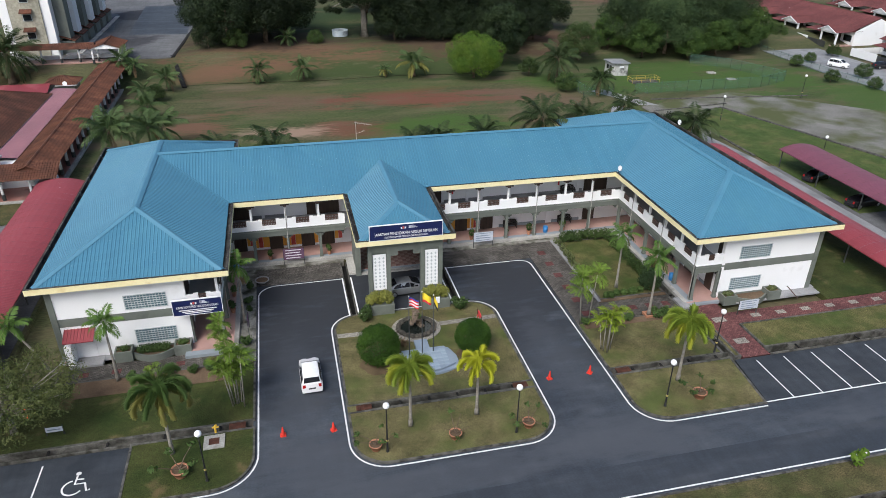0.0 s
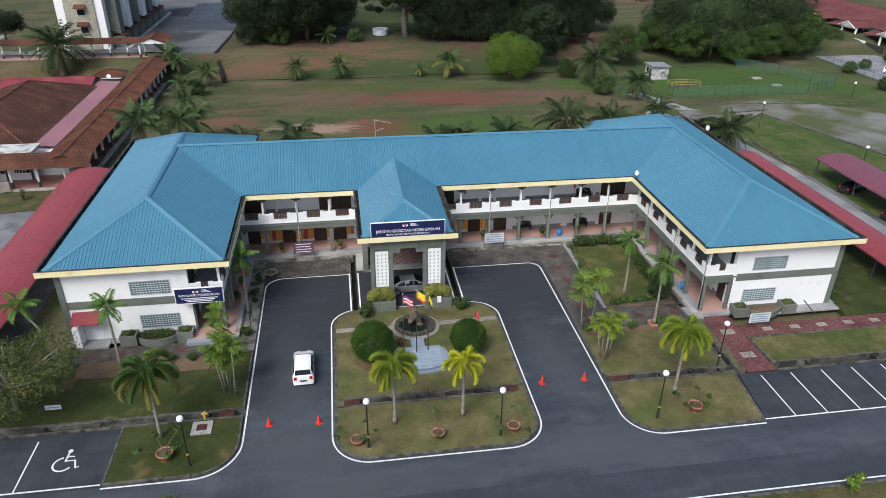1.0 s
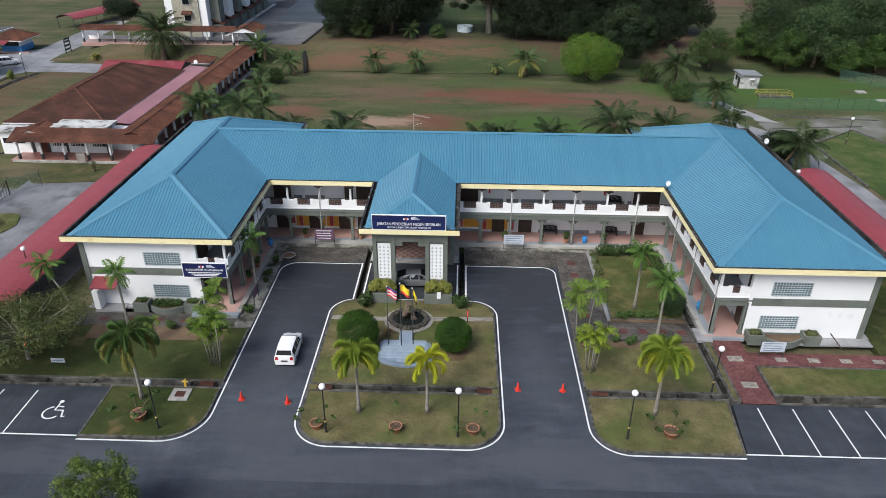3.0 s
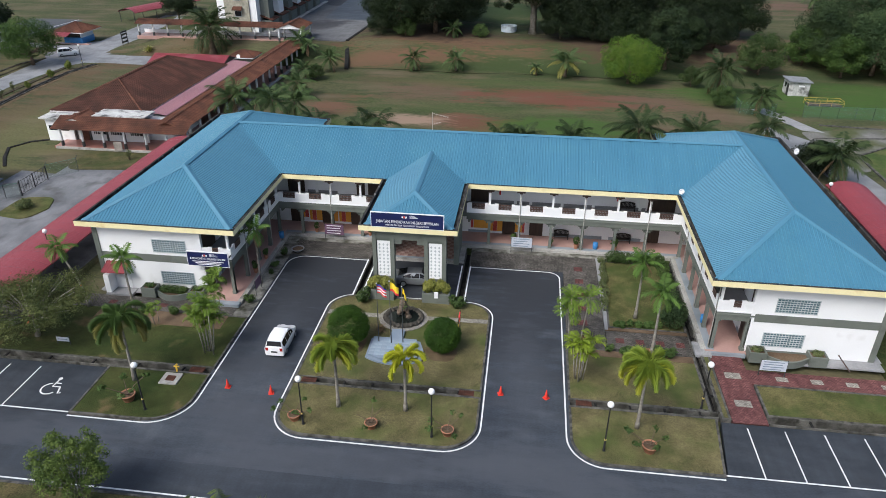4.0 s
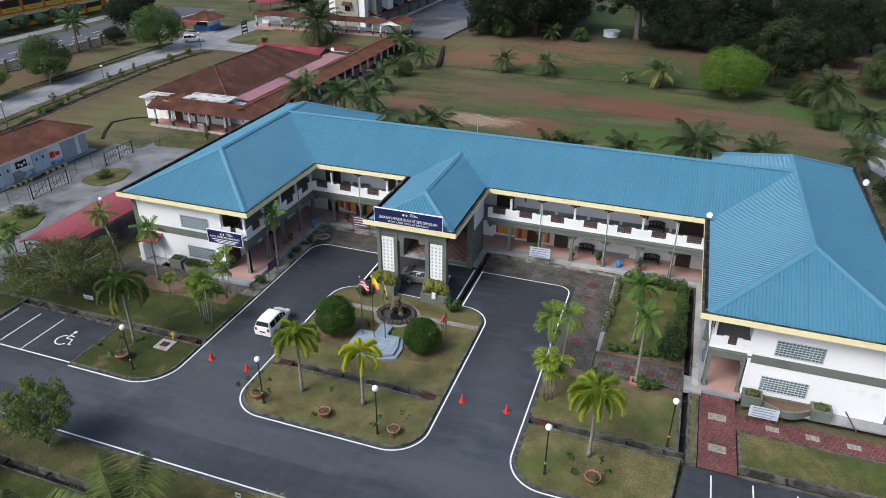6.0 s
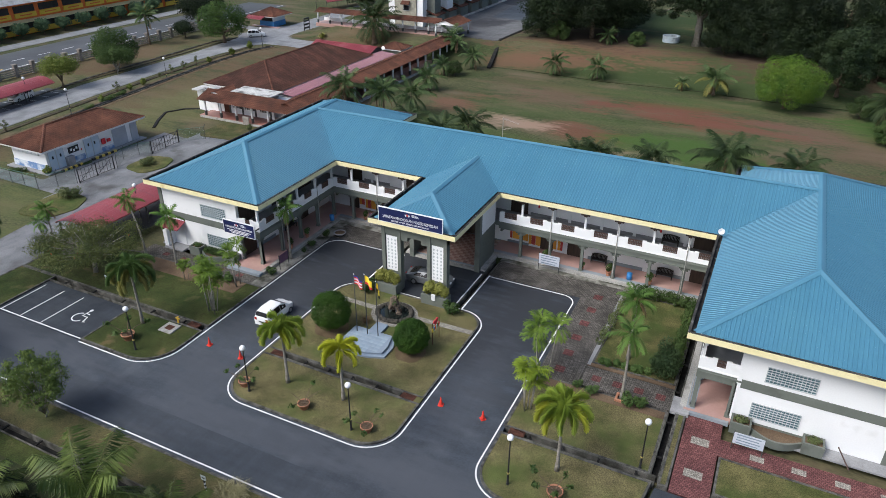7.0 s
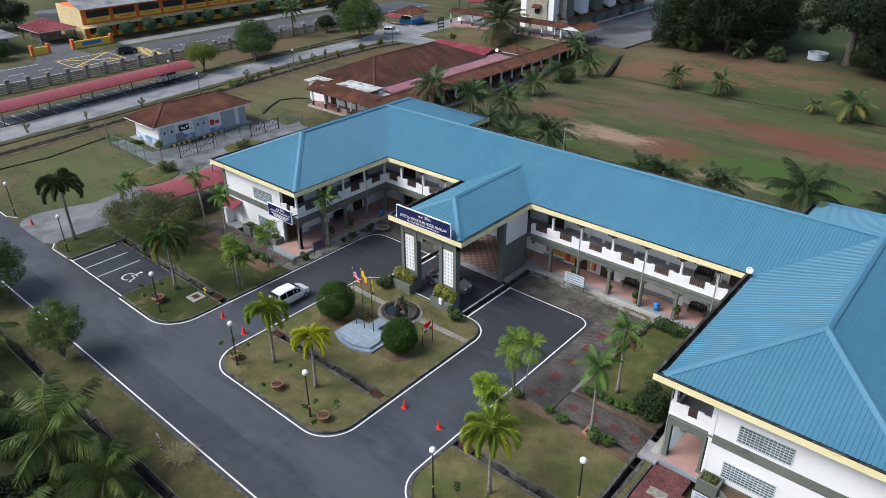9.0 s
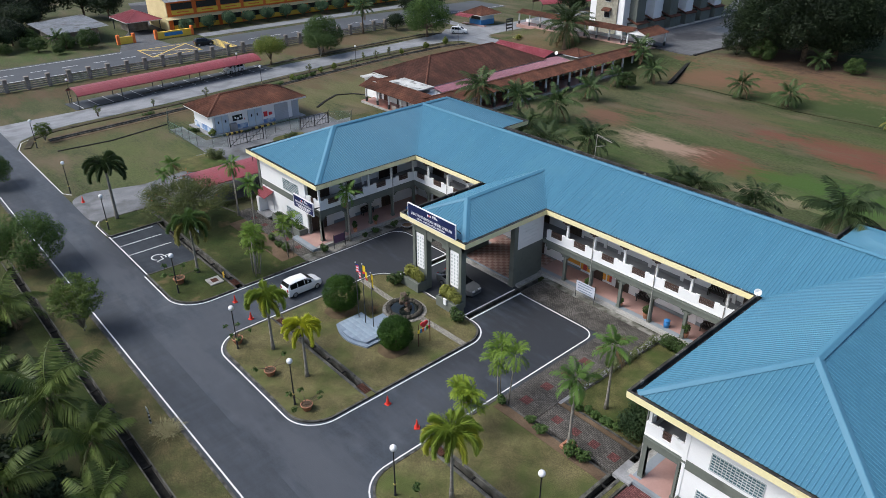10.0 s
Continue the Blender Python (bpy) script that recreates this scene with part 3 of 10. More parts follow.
def words(name, text, size, width, m, material, parent, label=""):
    """Lettering fitted to a width, set flat in the pose m (x along, y up)."""
    cu = bpy.data.curves.new(name, "FONT")
    cu.body, cu.size, cu.align_x, cu.extrude = text, size, "CENTER", 0.008
    tmp = bpy.data.objects.new(name, cu)
    scene.collection.objects.link(tmp)
    bpy.context.view_layer.update()
    me = bpy.data.meshes.new_from_object(tmp.evaluated_get(bpy.context.evaluated_depsgraph_get()))
    bpy.data.objects.remove(tmp)
    xs = [v.co.x for v in me.vertices]
    k = width / (max(xs) - min(xs))
    me.transform(Matrix.Diagonal((k, 1, 1, 1)))
    me.transform(m)
    me.transform(Matrix.Translation(-BASE[parent]))
    me.materials.clear()
    me.materials.append(M[material])
    ob = new(name, me)
    ob.parent = parent
    BASE[ob] = BASE[parent]
    if label:
        ob["label"] = label
    return ob


# ---- ground ----
def smooth01(t):
    t = min(max(t, 0.0), 1.0)
    return t * t * (3 - 2 * t)


def lerp(a, b, t):
    return a + (b - a) * min(max(t, 0.0), 1.0)


def height(x, y):
    """The natural ground: flat grounds, a bank behind the field, lowered under the paved forecourt."""
    if -22.3 < x < 62 and 22.6 < y < 61.5:
        return -0.5
    foot = lerp(138.6, 130.5, (x + 46) / 8) if x < -38 else lerp(130.5, 134.8, (x + 28) / 10) if x < 40 else lerp(134.8, 140.0, (x - 42) / 14)
    top = lerp(2.75, 3.7, (x + 20) / 8) * smooth01((x + 70) / 9) if x < 40 else lerp(3.7, 2.0, (x - 45) / 25)
    z = -0.05 + top * smooth01((y - foot) / lerp(6.0, 12.5, (x + 46) / 8)) + 0.025 * min(max(y - foot - 13, 0), 40) * min(max((x + 17) / 6, 0), 1)
    if y > 95:
        z += 0.12 * noise.noise((x * 0.11, y * 0.11, 0.0)) * min((y - 95) / 10, 1)
    return z


def steps(a, b, s):
    return [a + s * i for i in range(int(round((b - a) / s)) + 1)]


xs = [-1600, -700, -350, -230, -180] + steps(-150, -24, 6) + [-22.3, -22.2] + steps(-18, 58, 4) + [61.9, 62.0] + steps(66, 150, 6) + [190, 260, 420, 800, 1600]
ys = [-1600, -600, -250, -120, -60, -30, -10, 0, 10, 18, 22.55, 22.65] + steps(26, 58, 4) + [61.4, 61.5] + steps(66, 122, 4) + steps(124, 172, 2) + steps(180, 240, 10) + [300, 450, 900, 2500]
bm = bm_new()
grid = [[bm.verts.new((x, y, height(x, y))) for y in ys] for x in xs]
for i in range(len(xs) - 1):
    for j in range(len(ys) - 1):
        bm.faces.new((grid[i][j], grid[i + 1][j], grid[i + 1][j + 1], grid[i][j + 1]))
M["ground"] = surf("rough grass ground", (0.046, 0.06, 0.022), (0.08, 0.08, 0.038), 0.09, 0.95, 0.8, 40, dirt=((0.122, 0.096, 0.06), 0.14, 0.48, 0.7), dist=0.08, grain=0.45, stretch=(0.6, 1.7, 1))


def patches(m, spots):
    """Ragged-edged patches of soil, grass, asphalt tone or painted tree shade: centre, radii, colour, strength."""
    n, l = m.node_tree.nodes, m.node_tree.links
    bsdf = n["Principled BSDF"]
    tc = [q for q in n if q.type == "TEX_COORD"][0]
    wob = n.new("ShaderNodeTexNoise")
    wob.inputs["Scale"].default_value, wob.inputs["Detail"].default_value = 0.16, 8
    mpn = n.new("ShaderNodeMapping")
    mpn.inputs["Scale"].default_value = (0.55, 1.7, 1)
    l.new(tc.outputs["Object"], mpn.inputs["Vector"])
    l.new(mpn.outputs["Vector"], wob.inputs["Vector"])
    streak = n.new("ShaderNodeTexNoise")
    streak.inputs["Scale"].default_value, streak.inputs["Detail"].default_value = 1.1, 6
    l.new(mpn.outputs["Vector"], streak.inputs["Vector"])
    for (cx, cy), (rx, ry), colour, strength in spots:
        mp = n.new("ShaderNodeMapping")
        mp.inputs["Location"].default_value = (-cx / rx, -cy / ry, 0)
        mp.inputs["Scale"].default_value = (1 / rx, 1 / ry, 0)
        l.new(tc.outputs["Object"], mp.inputs["Vector"])
        ln = n.new("ShaderNodeVectorMath")
        ln.operation = "LENGTH"
        l.new(mp.outputs["Vector"], ln.inputs[0])
        ad = n.new("ShaderNodeMath")
        ad.operation = "MULTIPLY_ADD"
        ad.inputs[1].default_value = -3.4
        l.new(wob.outputs["Fac"], ad.inputs[0])
        l.new(ln.outputs["Value"], ad.inputs[2])
        ad2 = n.new("ShaderNodeMath")
        ad2.operation = "MULTIPLY_ADD"
        ad2.inputs[1].default_value = -2.0
        l.new(streak.outputs["Fac"], ad2.inputs[0])
        l.new(ad.outputs["Value"], ad2.inputs[2])
        mr = n.new("ShaderNodeMapRange")
        mr.inputs["From Min"].default_value, mr.inputs["From Max"].default_value = -1.5, -2.25
        mr.inputs["To Max"].default_value = strength
        l.new(ad2.outputs["Value"], mr.inputs["Value"])
        mx = n.new("ShaderNodeMix")
        mx.data_type = "RGBA"
        l.new(mr.outputs["Result"], mx.inputs["Factor"])
        l.new(bsdf.inputs["Base Color"].links[0].from_socket, mx.inputs["A"])
        mx.inputs["B"].default_value = (*colour, 1)
        l.new(mx.outputs["Result"], bsdf.inputs["Base Color"])


RED, PINK, PALE, BROWN, GREEN = (0.14, 0.055, 0.037), (0.132, 0.077, 0.056), (0.3, 0.21, 0.155), (0.1, 0.058, 0.037), (0.05, 0.092, 0.02)
STRAW = (0.15, 0.135, 0.06)
CLAY = (0.135, 0.074, 0.047)
BANK = (0.04, 0.058, 0.02)
# soil darkened by the shade of the trees behind the field
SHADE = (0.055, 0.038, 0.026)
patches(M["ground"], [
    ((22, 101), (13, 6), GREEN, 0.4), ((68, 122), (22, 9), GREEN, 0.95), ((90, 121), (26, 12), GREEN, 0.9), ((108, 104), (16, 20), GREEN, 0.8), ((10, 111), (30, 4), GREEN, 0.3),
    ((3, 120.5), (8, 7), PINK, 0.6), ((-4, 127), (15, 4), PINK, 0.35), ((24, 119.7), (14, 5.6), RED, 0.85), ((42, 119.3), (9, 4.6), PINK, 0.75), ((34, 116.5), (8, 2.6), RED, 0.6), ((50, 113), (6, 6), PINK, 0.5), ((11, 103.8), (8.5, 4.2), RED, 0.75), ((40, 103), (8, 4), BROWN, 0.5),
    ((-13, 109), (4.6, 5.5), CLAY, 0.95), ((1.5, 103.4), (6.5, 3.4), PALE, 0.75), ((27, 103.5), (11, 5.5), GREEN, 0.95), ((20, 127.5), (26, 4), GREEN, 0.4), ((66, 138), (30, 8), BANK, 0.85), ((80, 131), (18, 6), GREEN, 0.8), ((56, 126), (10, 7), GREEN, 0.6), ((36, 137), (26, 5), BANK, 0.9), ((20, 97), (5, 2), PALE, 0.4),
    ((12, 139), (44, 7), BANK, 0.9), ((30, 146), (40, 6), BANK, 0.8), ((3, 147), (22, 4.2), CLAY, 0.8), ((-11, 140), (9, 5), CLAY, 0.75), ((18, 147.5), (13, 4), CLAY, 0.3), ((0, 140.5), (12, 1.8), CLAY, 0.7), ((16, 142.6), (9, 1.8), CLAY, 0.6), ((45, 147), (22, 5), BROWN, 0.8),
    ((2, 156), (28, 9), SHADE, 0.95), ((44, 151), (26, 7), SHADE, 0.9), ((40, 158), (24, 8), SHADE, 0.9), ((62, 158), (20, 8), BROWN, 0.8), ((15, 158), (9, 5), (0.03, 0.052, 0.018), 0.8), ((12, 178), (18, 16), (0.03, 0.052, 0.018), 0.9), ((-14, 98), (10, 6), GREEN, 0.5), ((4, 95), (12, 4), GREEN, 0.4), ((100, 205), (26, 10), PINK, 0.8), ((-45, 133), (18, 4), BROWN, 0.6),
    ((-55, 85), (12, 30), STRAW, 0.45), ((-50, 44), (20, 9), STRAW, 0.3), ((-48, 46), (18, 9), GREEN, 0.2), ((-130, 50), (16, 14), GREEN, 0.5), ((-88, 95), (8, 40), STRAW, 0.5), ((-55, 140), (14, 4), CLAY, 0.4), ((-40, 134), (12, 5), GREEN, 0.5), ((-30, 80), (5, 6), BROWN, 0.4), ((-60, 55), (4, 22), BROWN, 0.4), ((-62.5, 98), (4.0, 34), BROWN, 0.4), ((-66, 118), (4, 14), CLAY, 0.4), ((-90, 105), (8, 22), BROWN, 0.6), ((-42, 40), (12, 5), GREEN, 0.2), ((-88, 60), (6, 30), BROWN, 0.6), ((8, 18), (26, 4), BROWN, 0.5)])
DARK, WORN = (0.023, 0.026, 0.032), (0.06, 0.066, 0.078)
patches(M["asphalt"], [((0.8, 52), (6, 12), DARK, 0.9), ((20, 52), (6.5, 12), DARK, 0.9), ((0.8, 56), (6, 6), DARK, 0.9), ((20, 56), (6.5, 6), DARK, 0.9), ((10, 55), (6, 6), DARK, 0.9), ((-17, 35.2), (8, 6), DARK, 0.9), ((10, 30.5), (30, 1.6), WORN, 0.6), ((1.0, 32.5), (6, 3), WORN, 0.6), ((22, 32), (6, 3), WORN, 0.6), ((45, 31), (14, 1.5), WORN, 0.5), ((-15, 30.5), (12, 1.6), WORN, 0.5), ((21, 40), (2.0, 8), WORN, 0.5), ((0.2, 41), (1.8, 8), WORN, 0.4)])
struct("ground", bm, "ground", "rough grass ground with worn red soil patches, a bank and painted tree shade")


def slab(name, pts, z, material, label, category="ground", depth=0.55):
    b = bm_new()
    prism(b, pts, z - depth, z)
    return struct(name, b, material, label, category)


def rect(x0, y0, x1, y1):
    return [(x0, y0), (x1, y0), (x1, y1), (x0, y1)]


# road in front and the two arms of the forecourt
slab("road", rect(-100, 26.1, 110, 32.45), 0.0, "asphalt", "dark asphalt road with white edge lines", "road")
COURT = ("asphalt", "dark asphalt forecourt drive round a lawn island", "road")
slab("road_court", [(-5.9, 32.45), (27.0, 32.45), (24.6, 34.6), (24.6, 38.05), (-3.2, 38.05), (-3.2, 35.2)], 0.0, *COURT)
slab("road_court_west", rect(-3.2, 38.05, 4.2, 38.7), 0.0, *COURT)
slab("road_court_east", rect(17.4, 38.05, 24.6, 38.7), 0.0, *COURT)
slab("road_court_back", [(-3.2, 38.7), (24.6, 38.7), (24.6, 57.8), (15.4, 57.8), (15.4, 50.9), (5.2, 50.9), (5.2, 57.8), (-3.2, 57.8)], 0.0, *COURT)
slab("parking_east", [(34.6, 32.45), (110, 32.45), (110, 37.75), (35.3, 37.75)], -0.004, "asphalt_bay", "asphalt parking bays with white lines", "road")
slab("parking_west", rect(-22.3, 32.45, -11.4, 37.9), -0.004, "asphalt_bay", "asphalt parking bays with white lines", "road")
slab("drive_gate", rounded([(-37.6, 32.45), (-26.6, 32.45), (-28.0, 45.5), (-28.2, 82), (-40, 82), (-40, 50.5), (-35.6, 47.5), (-34.6, 41)], [2.5, 2.0, 1, 0, 0, 1, 3, 3], 5), 0.01, "drive_concrete", "worn grey concrete drive to a gate", "road")
slab("road_west", [(-73.0, 32.4), (-60.0, 32.4), (-63.4, 33.8), (-65.6, 37), (-66.6, 42), (-67.6, 57), (-70.4, 80), (-72.6, 100), (-73.6, 113), (-72.6, 128), (-69.4, 133.5), (-67.5, 140), (-69.8, 151), (-72.4, 163), (-74, 185), (-80, 185), (-79.4, 164), (-79.0, 151), (-84.5, 145.5), (-95, 147), (-97, 141), (-85, 139.0), (-80.6, 133), (-79.2, 117), (-78.6, 88), (-77.4, 80), (-74.8, 57), (-73.4, 46), (-73.2, 36)], 0.0, "road_concrete", "pale concrete side road", "road")
slab("road_branch", [(-70.6, 131.0), (-66, 131.6), (-50.2, 130.6), (-50.2, 136.8), (-60, 138.2), (-67.4, 139.2), (-70.6, 138)], 0.004, "road_concrete", "pale concrete branch road behind the hall", "road")
slab("road_far", [(-113.4, -20), (-99.6, -20), (-99.8, 70), (-100.5, 130), (-98, 175), (-112, 175), (-114.4, 130), (-113.6, 70)], 0.012, "asphalt_worn", "two-lane asphalt road with painted lines", "road")
slab("road_far_junction", [(-113.5, 66), (-113.5, 78), (-121, 77.3), (-129, 80), (-150, 98), (-180, 106), (-180, 92), (-150, 84), (-130, 73), (-121, 69)], 0.02, "old_asphalt", "worn asphalt school entrance", "road")
slab("pavement_school", [(-121.0, 87.5), (-116.6, 87.5), (-117.2, 165), (-121.4, 165)], 0.03, "road_concrete", "pale concrete footpath in front of the school", "pavement", 0.1)
slab("east_lane", [(60.2, 40), (66.0, 40), (66.0, 79), (63.5, 100), (57.5, 108), (55.5, 104), (58.5, 97), (60.2, 82)], 0.0, "road_concrete", "pale concrete lane between carports", "road")
slab("gravel_yard", rounded([(66.2, 84), (66.5, 96.5), (75.4, 102.9), (80.5, 88), (88, 66), (110, 60), (110, 88), (93, 104), (83, 111.5), (68, 107.5), (62, 106), (62.5, 98)], [1, 1, 1.5, 3, 2, 2, 2, 2, 2, 2, 1, 1], 4), 0.0, "gravel", "grey gravel yard overgrown with weeds")
slab("parking_lot", [(-40, 147.8), (-19.6, 146.0), (-18.2, 171), (-17.5, 184), (-20, 250), (-60, 250), (-42, 200), (-40.8, 179)], 2.95, "old_asphalt", "patched old asphalt parking lot", "road", 1.5)

slab("road_lane_south", rect(-100, 26.1, 110, 29.12), 0.003, "asphalt_dark", "darker resurfaced half of the asphalt road", "road", 0.02)
slab("parking_patch", [(-31.2, 171), (-18.4, 169.5), (-20, 211), (-33, 212)], 2.957, "asphalt", "dark asphalt patch in the old parking lot", "road", 0.05)
slab("parking_patch", [(-39.6, 176), (-35.2, 176), (-38.0, 200), (-43, 200)], 2.957, "asphalt", "dark asphalt patch in the old parking lot", "road", 0.05)

# white edge lines
bm = bm_new()
stripe(bm, [(-100, 26.42), (110, 26.42)], 0.115, 0.0, 0.006)
stripe(bm, [(34.45, 32.6), (110, 32.6)], 0.115, 0.0, 0.006)
stripe(bm, [(-23.2, 32.7), (-11.5, 32.7)], 0.115, 0.0, 0.006)
for x in (37.0, 39.55, 42.2, 44.85, 47.5, 50.15, 52.8, 55.4):
    stripe(bm, [(x, 32.67), (x, 37.35)], 0.095, -0.004, 0.004)
for x in (-16.75, -19.35, -21.9):
    stripe(bm, [(x, 32.77), (x, 37.3)], 0.095, -0.004, 0.004)
isl = rounded(rect(3.3, 32.3, 18.25, 51.1), [2.7, 2.7, 2.4, 2.4], 10)
nw = [p for p in isl]
k0 = max(range(len(nw)), key=lambda i: (nw[i][1] > 51.05, -nw[i][0]))
line = nw[k0:] + nw[:k0]
stripe(bm, line, 0.115, 0.0, 0.006)
west_edge = rounded([(5.2, 57.6), (-2.85, 57.6), (-2.85, 32.35), (-11.4, 32.35)], [0, 1.7, 3.0, 0], 10)
stripe(bm, west_edge, 0.115, 0.0, 0.006)
east_edge = rounded([(15.4, 57.6), (24.25, 57.6), (24.25, 32.2), (34.4, 32.2)], [0, 1.2, 2.6, 0], 10)
stripe(bm, east_edge, 0.115, 0.0, 0.006)
gate_edge = [(-23.0, 32.6), (-26.2, 32.55), (-28.0, 33.6)]
stripe(bm, gate_edge, 0.115, 0.0, 0.006)
stripe(bm, [(-37.2, 33.2), (-38.4, 32.5), (-59, 32.5), (-62.3, 33.6), (-64.0, 36.5)], 0.115, 0.0, 0.006)
stripe(bm, [(-100.9, -20), (-101.0, 70), (-101.7, 130), (-99.4, 175)], 0.2, 0.012, 0.02)
stripe(bm, [(-112.4, -20), (-112.5, 66)], 0.2, 0.012, 0.02)
for y in range(34, 140, 6):
    x = -106.8
    stripe(bm, [(x, y), (x, y + 3)], 0.18, 0.012, 0.02)
struct("road_marking", bm, "line", "white painted road lines and bay marks", "road marking")
bm = bm_new()
stripe(bm, [(-112.3, 69.6), (-103.6, 69.6), (-103.6, 80.8), (-112.3, 80.8)], 0.35, 0.012, 0.021, True)
stripe(bm, [(-112.3, 69.6), (-103.6, 80.8)], 0.35, 0.012, 0.021)
stripe(bm, [(-112.3, 80.8), (-103.6, 69.6)], 0.35, 0.012, 0.021)
for i in range(9):
    stripe(bm, [(-111.2 + i * 1.15, 85.2), (-111.2 + i * 1.15, 88.6)], 0.55, 0.012, 0.021)
struct("road_marking_yellow", bm, "yellow_line", "yellow painted box junction and crossing", "road marking")

# wheelchair symbol of the accessible bay
bm = bm_new()
wc = lambda u, v: (-14.35 + 0.82 * u, 35.1 + 0.82 * v)
stripe(bm, [wc(0.75 * math.cos(a) - 0.1, 0.75 * math.sin(a) - 0.25) for a in [radians(100 + 12 * i) for i in range(20)]], 0.115, -0.004, 0.005)
stripe(bm, [wc(0.05, 1.0), wc(0.0, 0.1), wc(0.75, 0.1), wc(1.0, -0.75), wc(1.25, -0.65)], 0.125, -0.004, 0.005)
stripe(bm, [wc(0.02, 0.6), wc(0.6, 0.55)], 0.11, -0.004, 0.005)
prism(bm, [wc(0.08 + 0.2 * math.cos(a), 1.22 + 0.2 * math.sin(a)) for a in [2 * math.pi * i / 14 for i in range(14)]], -0.004, 0.005)
struct("road_marking_wheelchair", bm, "line", "white painted wheelchair symbol", "road marking")


# ---- kerbs, lawns and paths ----
def lawn(name, pts, label, z=0.1, material="lawn", kerb=0.16, open_edges=False):
    """A lawn slab inside its concrete kerb stones."""
    inner = inset(pts, kerb)
    b = bm_new()
    prism(b, inner, -0.5, z)
    ob = struct(name, b, material, label, "lawn")
    b = bm_new()
    ring(b, pts, inner, -0.5, z + 0.035)
    struct("kerb_" + name, b, "kerb", "weathered concrete kerb, stained dark", "kerb")
    return ob


lawn("lawn_island", rounded([(3.52, 32.52), (18.03, 32.52), (18.03, 38.05), (3.52, 38.05)], [2.5, 2.5, 0, 0], 9), "mown brownish lawn island with rounded corners")
lawn("lawn_island_back", rounded([(3.52, 38.7), (18.03, 38.7), (18.03, 50.88), (3.52, 50.88)], [0, 0, 2.2, 2.2], 9), "mown brownish lawn island with rounded corners")
for x0, x1 in ((3.55, 4.2), (17.4, 18.0)):
    slab("lawn_island_bridge", rect(x0, 38.05, x1, 38.7), 0.1, "lawn", "grass over the drain end", "lawn")
lawn("lawn_west_front", rounded([(-11.4, 32.55), (-3.05, 32.55), (-3.05, 38.05), (-11.4, 38.05)], [0, 2.8, 0, 0], 8), "small green lawn beside the drive", material="lush")
lawn("lawn_west_back", [(-27.0, 38.75), (-3.05, 38.75), (-3.05, 46.0), (-19.0, 46.0), (-27.5, 44.0)], "green lawn with bare soil in front of the building", material="lush")
lawn("lawn_entry", rounded([(-27.3, 32.65), (-22.3, 32.65), (-22.3, 38.7), (-27.2, 38.7)], [1.6, 0.3, 0, 0], 5), "small lawn beside the gate drive", material="lush")
lawn("lawn_east_front", rounded([(24.5, 32.4), (34.45, 32.4), (35.05, 38.05), (24.5, 38.05)], [2.4, 0, 0, 0], 8), "mown brownish lawn beside the drive")
lawn("lawn_east_back", [(24.5, 38.7), (34.8, 38.7), (34.8, 45.3), (24.5, 45.3)], "mown brownish lawn with a planting bed")
lawn("lawn_court", [(28.2, 48.6), (34.8, 48.6), (34.8, 60.4), (28.6, 60.4)], "enclosed mown lawn in the courtyard", material="court_grass")
lawn("lawn_strip", [(35.4, 38.0), (36.05, 38.0), (36.05, 46.0), (35.4, 46.0)], "narrow strip of grass beside a path")
lawn("lawn_far_east", [(38.7, 38.7), (110, 38.9), (110, 42.4), (38.7, 42.3)], "mown lawn between path and parking", material="court_grass")
slab("lawn_east_end", rect(49.5, 44.3, 60, 61), 0.02, "lush", "grass beside the east wing", "lawn")
slab("verge_south", rect(-100, 23.25, 110, 25.95), 0.06, "verge", "dry grass verge beside the road", "lawn")
slab("kerb_south", rect(-100, 25.95, 110, 26.12), 0.08, "kerb", "dark stained concrete road kerb", "kerb")
slab("ground_south", rect(-60, 21.0, 62, 22.45), 0.02, "lush", "rough grass beside the drain", "lawn")
# palm shade painted as a dark sheet over the grass
slab("ground_palms", [(-60, 21.0), *[(-60 + 4 * i, 7 + 3 * math.sin(i * 1.3) + 2 * math.sin(i * 2.9)) for i in range(31)], (60, 21.0)], 0.016, "grass_shade", "ground under palms with their shade in its dark colour", "ground")
# pavings
slab("path_gate", rect(36.12, 37.8, 38.6, 46.2), 0.05, "paver_red", "red block paved path", "path")
slab("path_east", rect(38.6, 42.45, 70, 44.15), 0.05, "paver_red", "red block paved path", "path")
slab("path_court_east", [(24.62, 45.35), (27.9, 45.35), (27.9, 57.9), (28.2, 60.9), (24.62, 60.9)], 0.03, "paver_grey", "dark grey block paving stained with moss", "path")
slab("path_court_cross", rect(27.95, 45.6, 34.8, 48.2), 0.03, "paver_grey", "dark grey block paving stained with moss", "path")
slab("path_court_north", rect(15.42, 57.85, 24.6, 60.9), 0.026, "paver_grey", "dark grey block paving stained with moss", "path")
slab("path_court_northwest", rect(-3.2, 57.85, 5.18, 60.9), 0.026, "paver_grey", "dark grey block paving stained with moss", "path")
slab("path_west", rect(-19.0, 46.05, -4.6, 48.0), 0.03, "paver_grey", "dark grey block paving in front of the wing", "path")
slab("bed_west", rect(-16.5, 43.9, -4.8, 45.98), 0.12, "soil", "bare soil planting strip", "bed")
slab("bed_east", rect(25.0, 44.35, 34.7, 45.25), 0.13, "soil", "bare soil planting strip", "bed")
slab("bed_court", rect(15.3, 60.9, 35.0, 61.55), 0.1, "mossy", "pale mossy concrete apron", "bed")
slab("bed_court_west", rect(-4.4, 60.9, 5.6, 61.55), 0.1, "mossy", "pale mossy concrete apron", "bed")
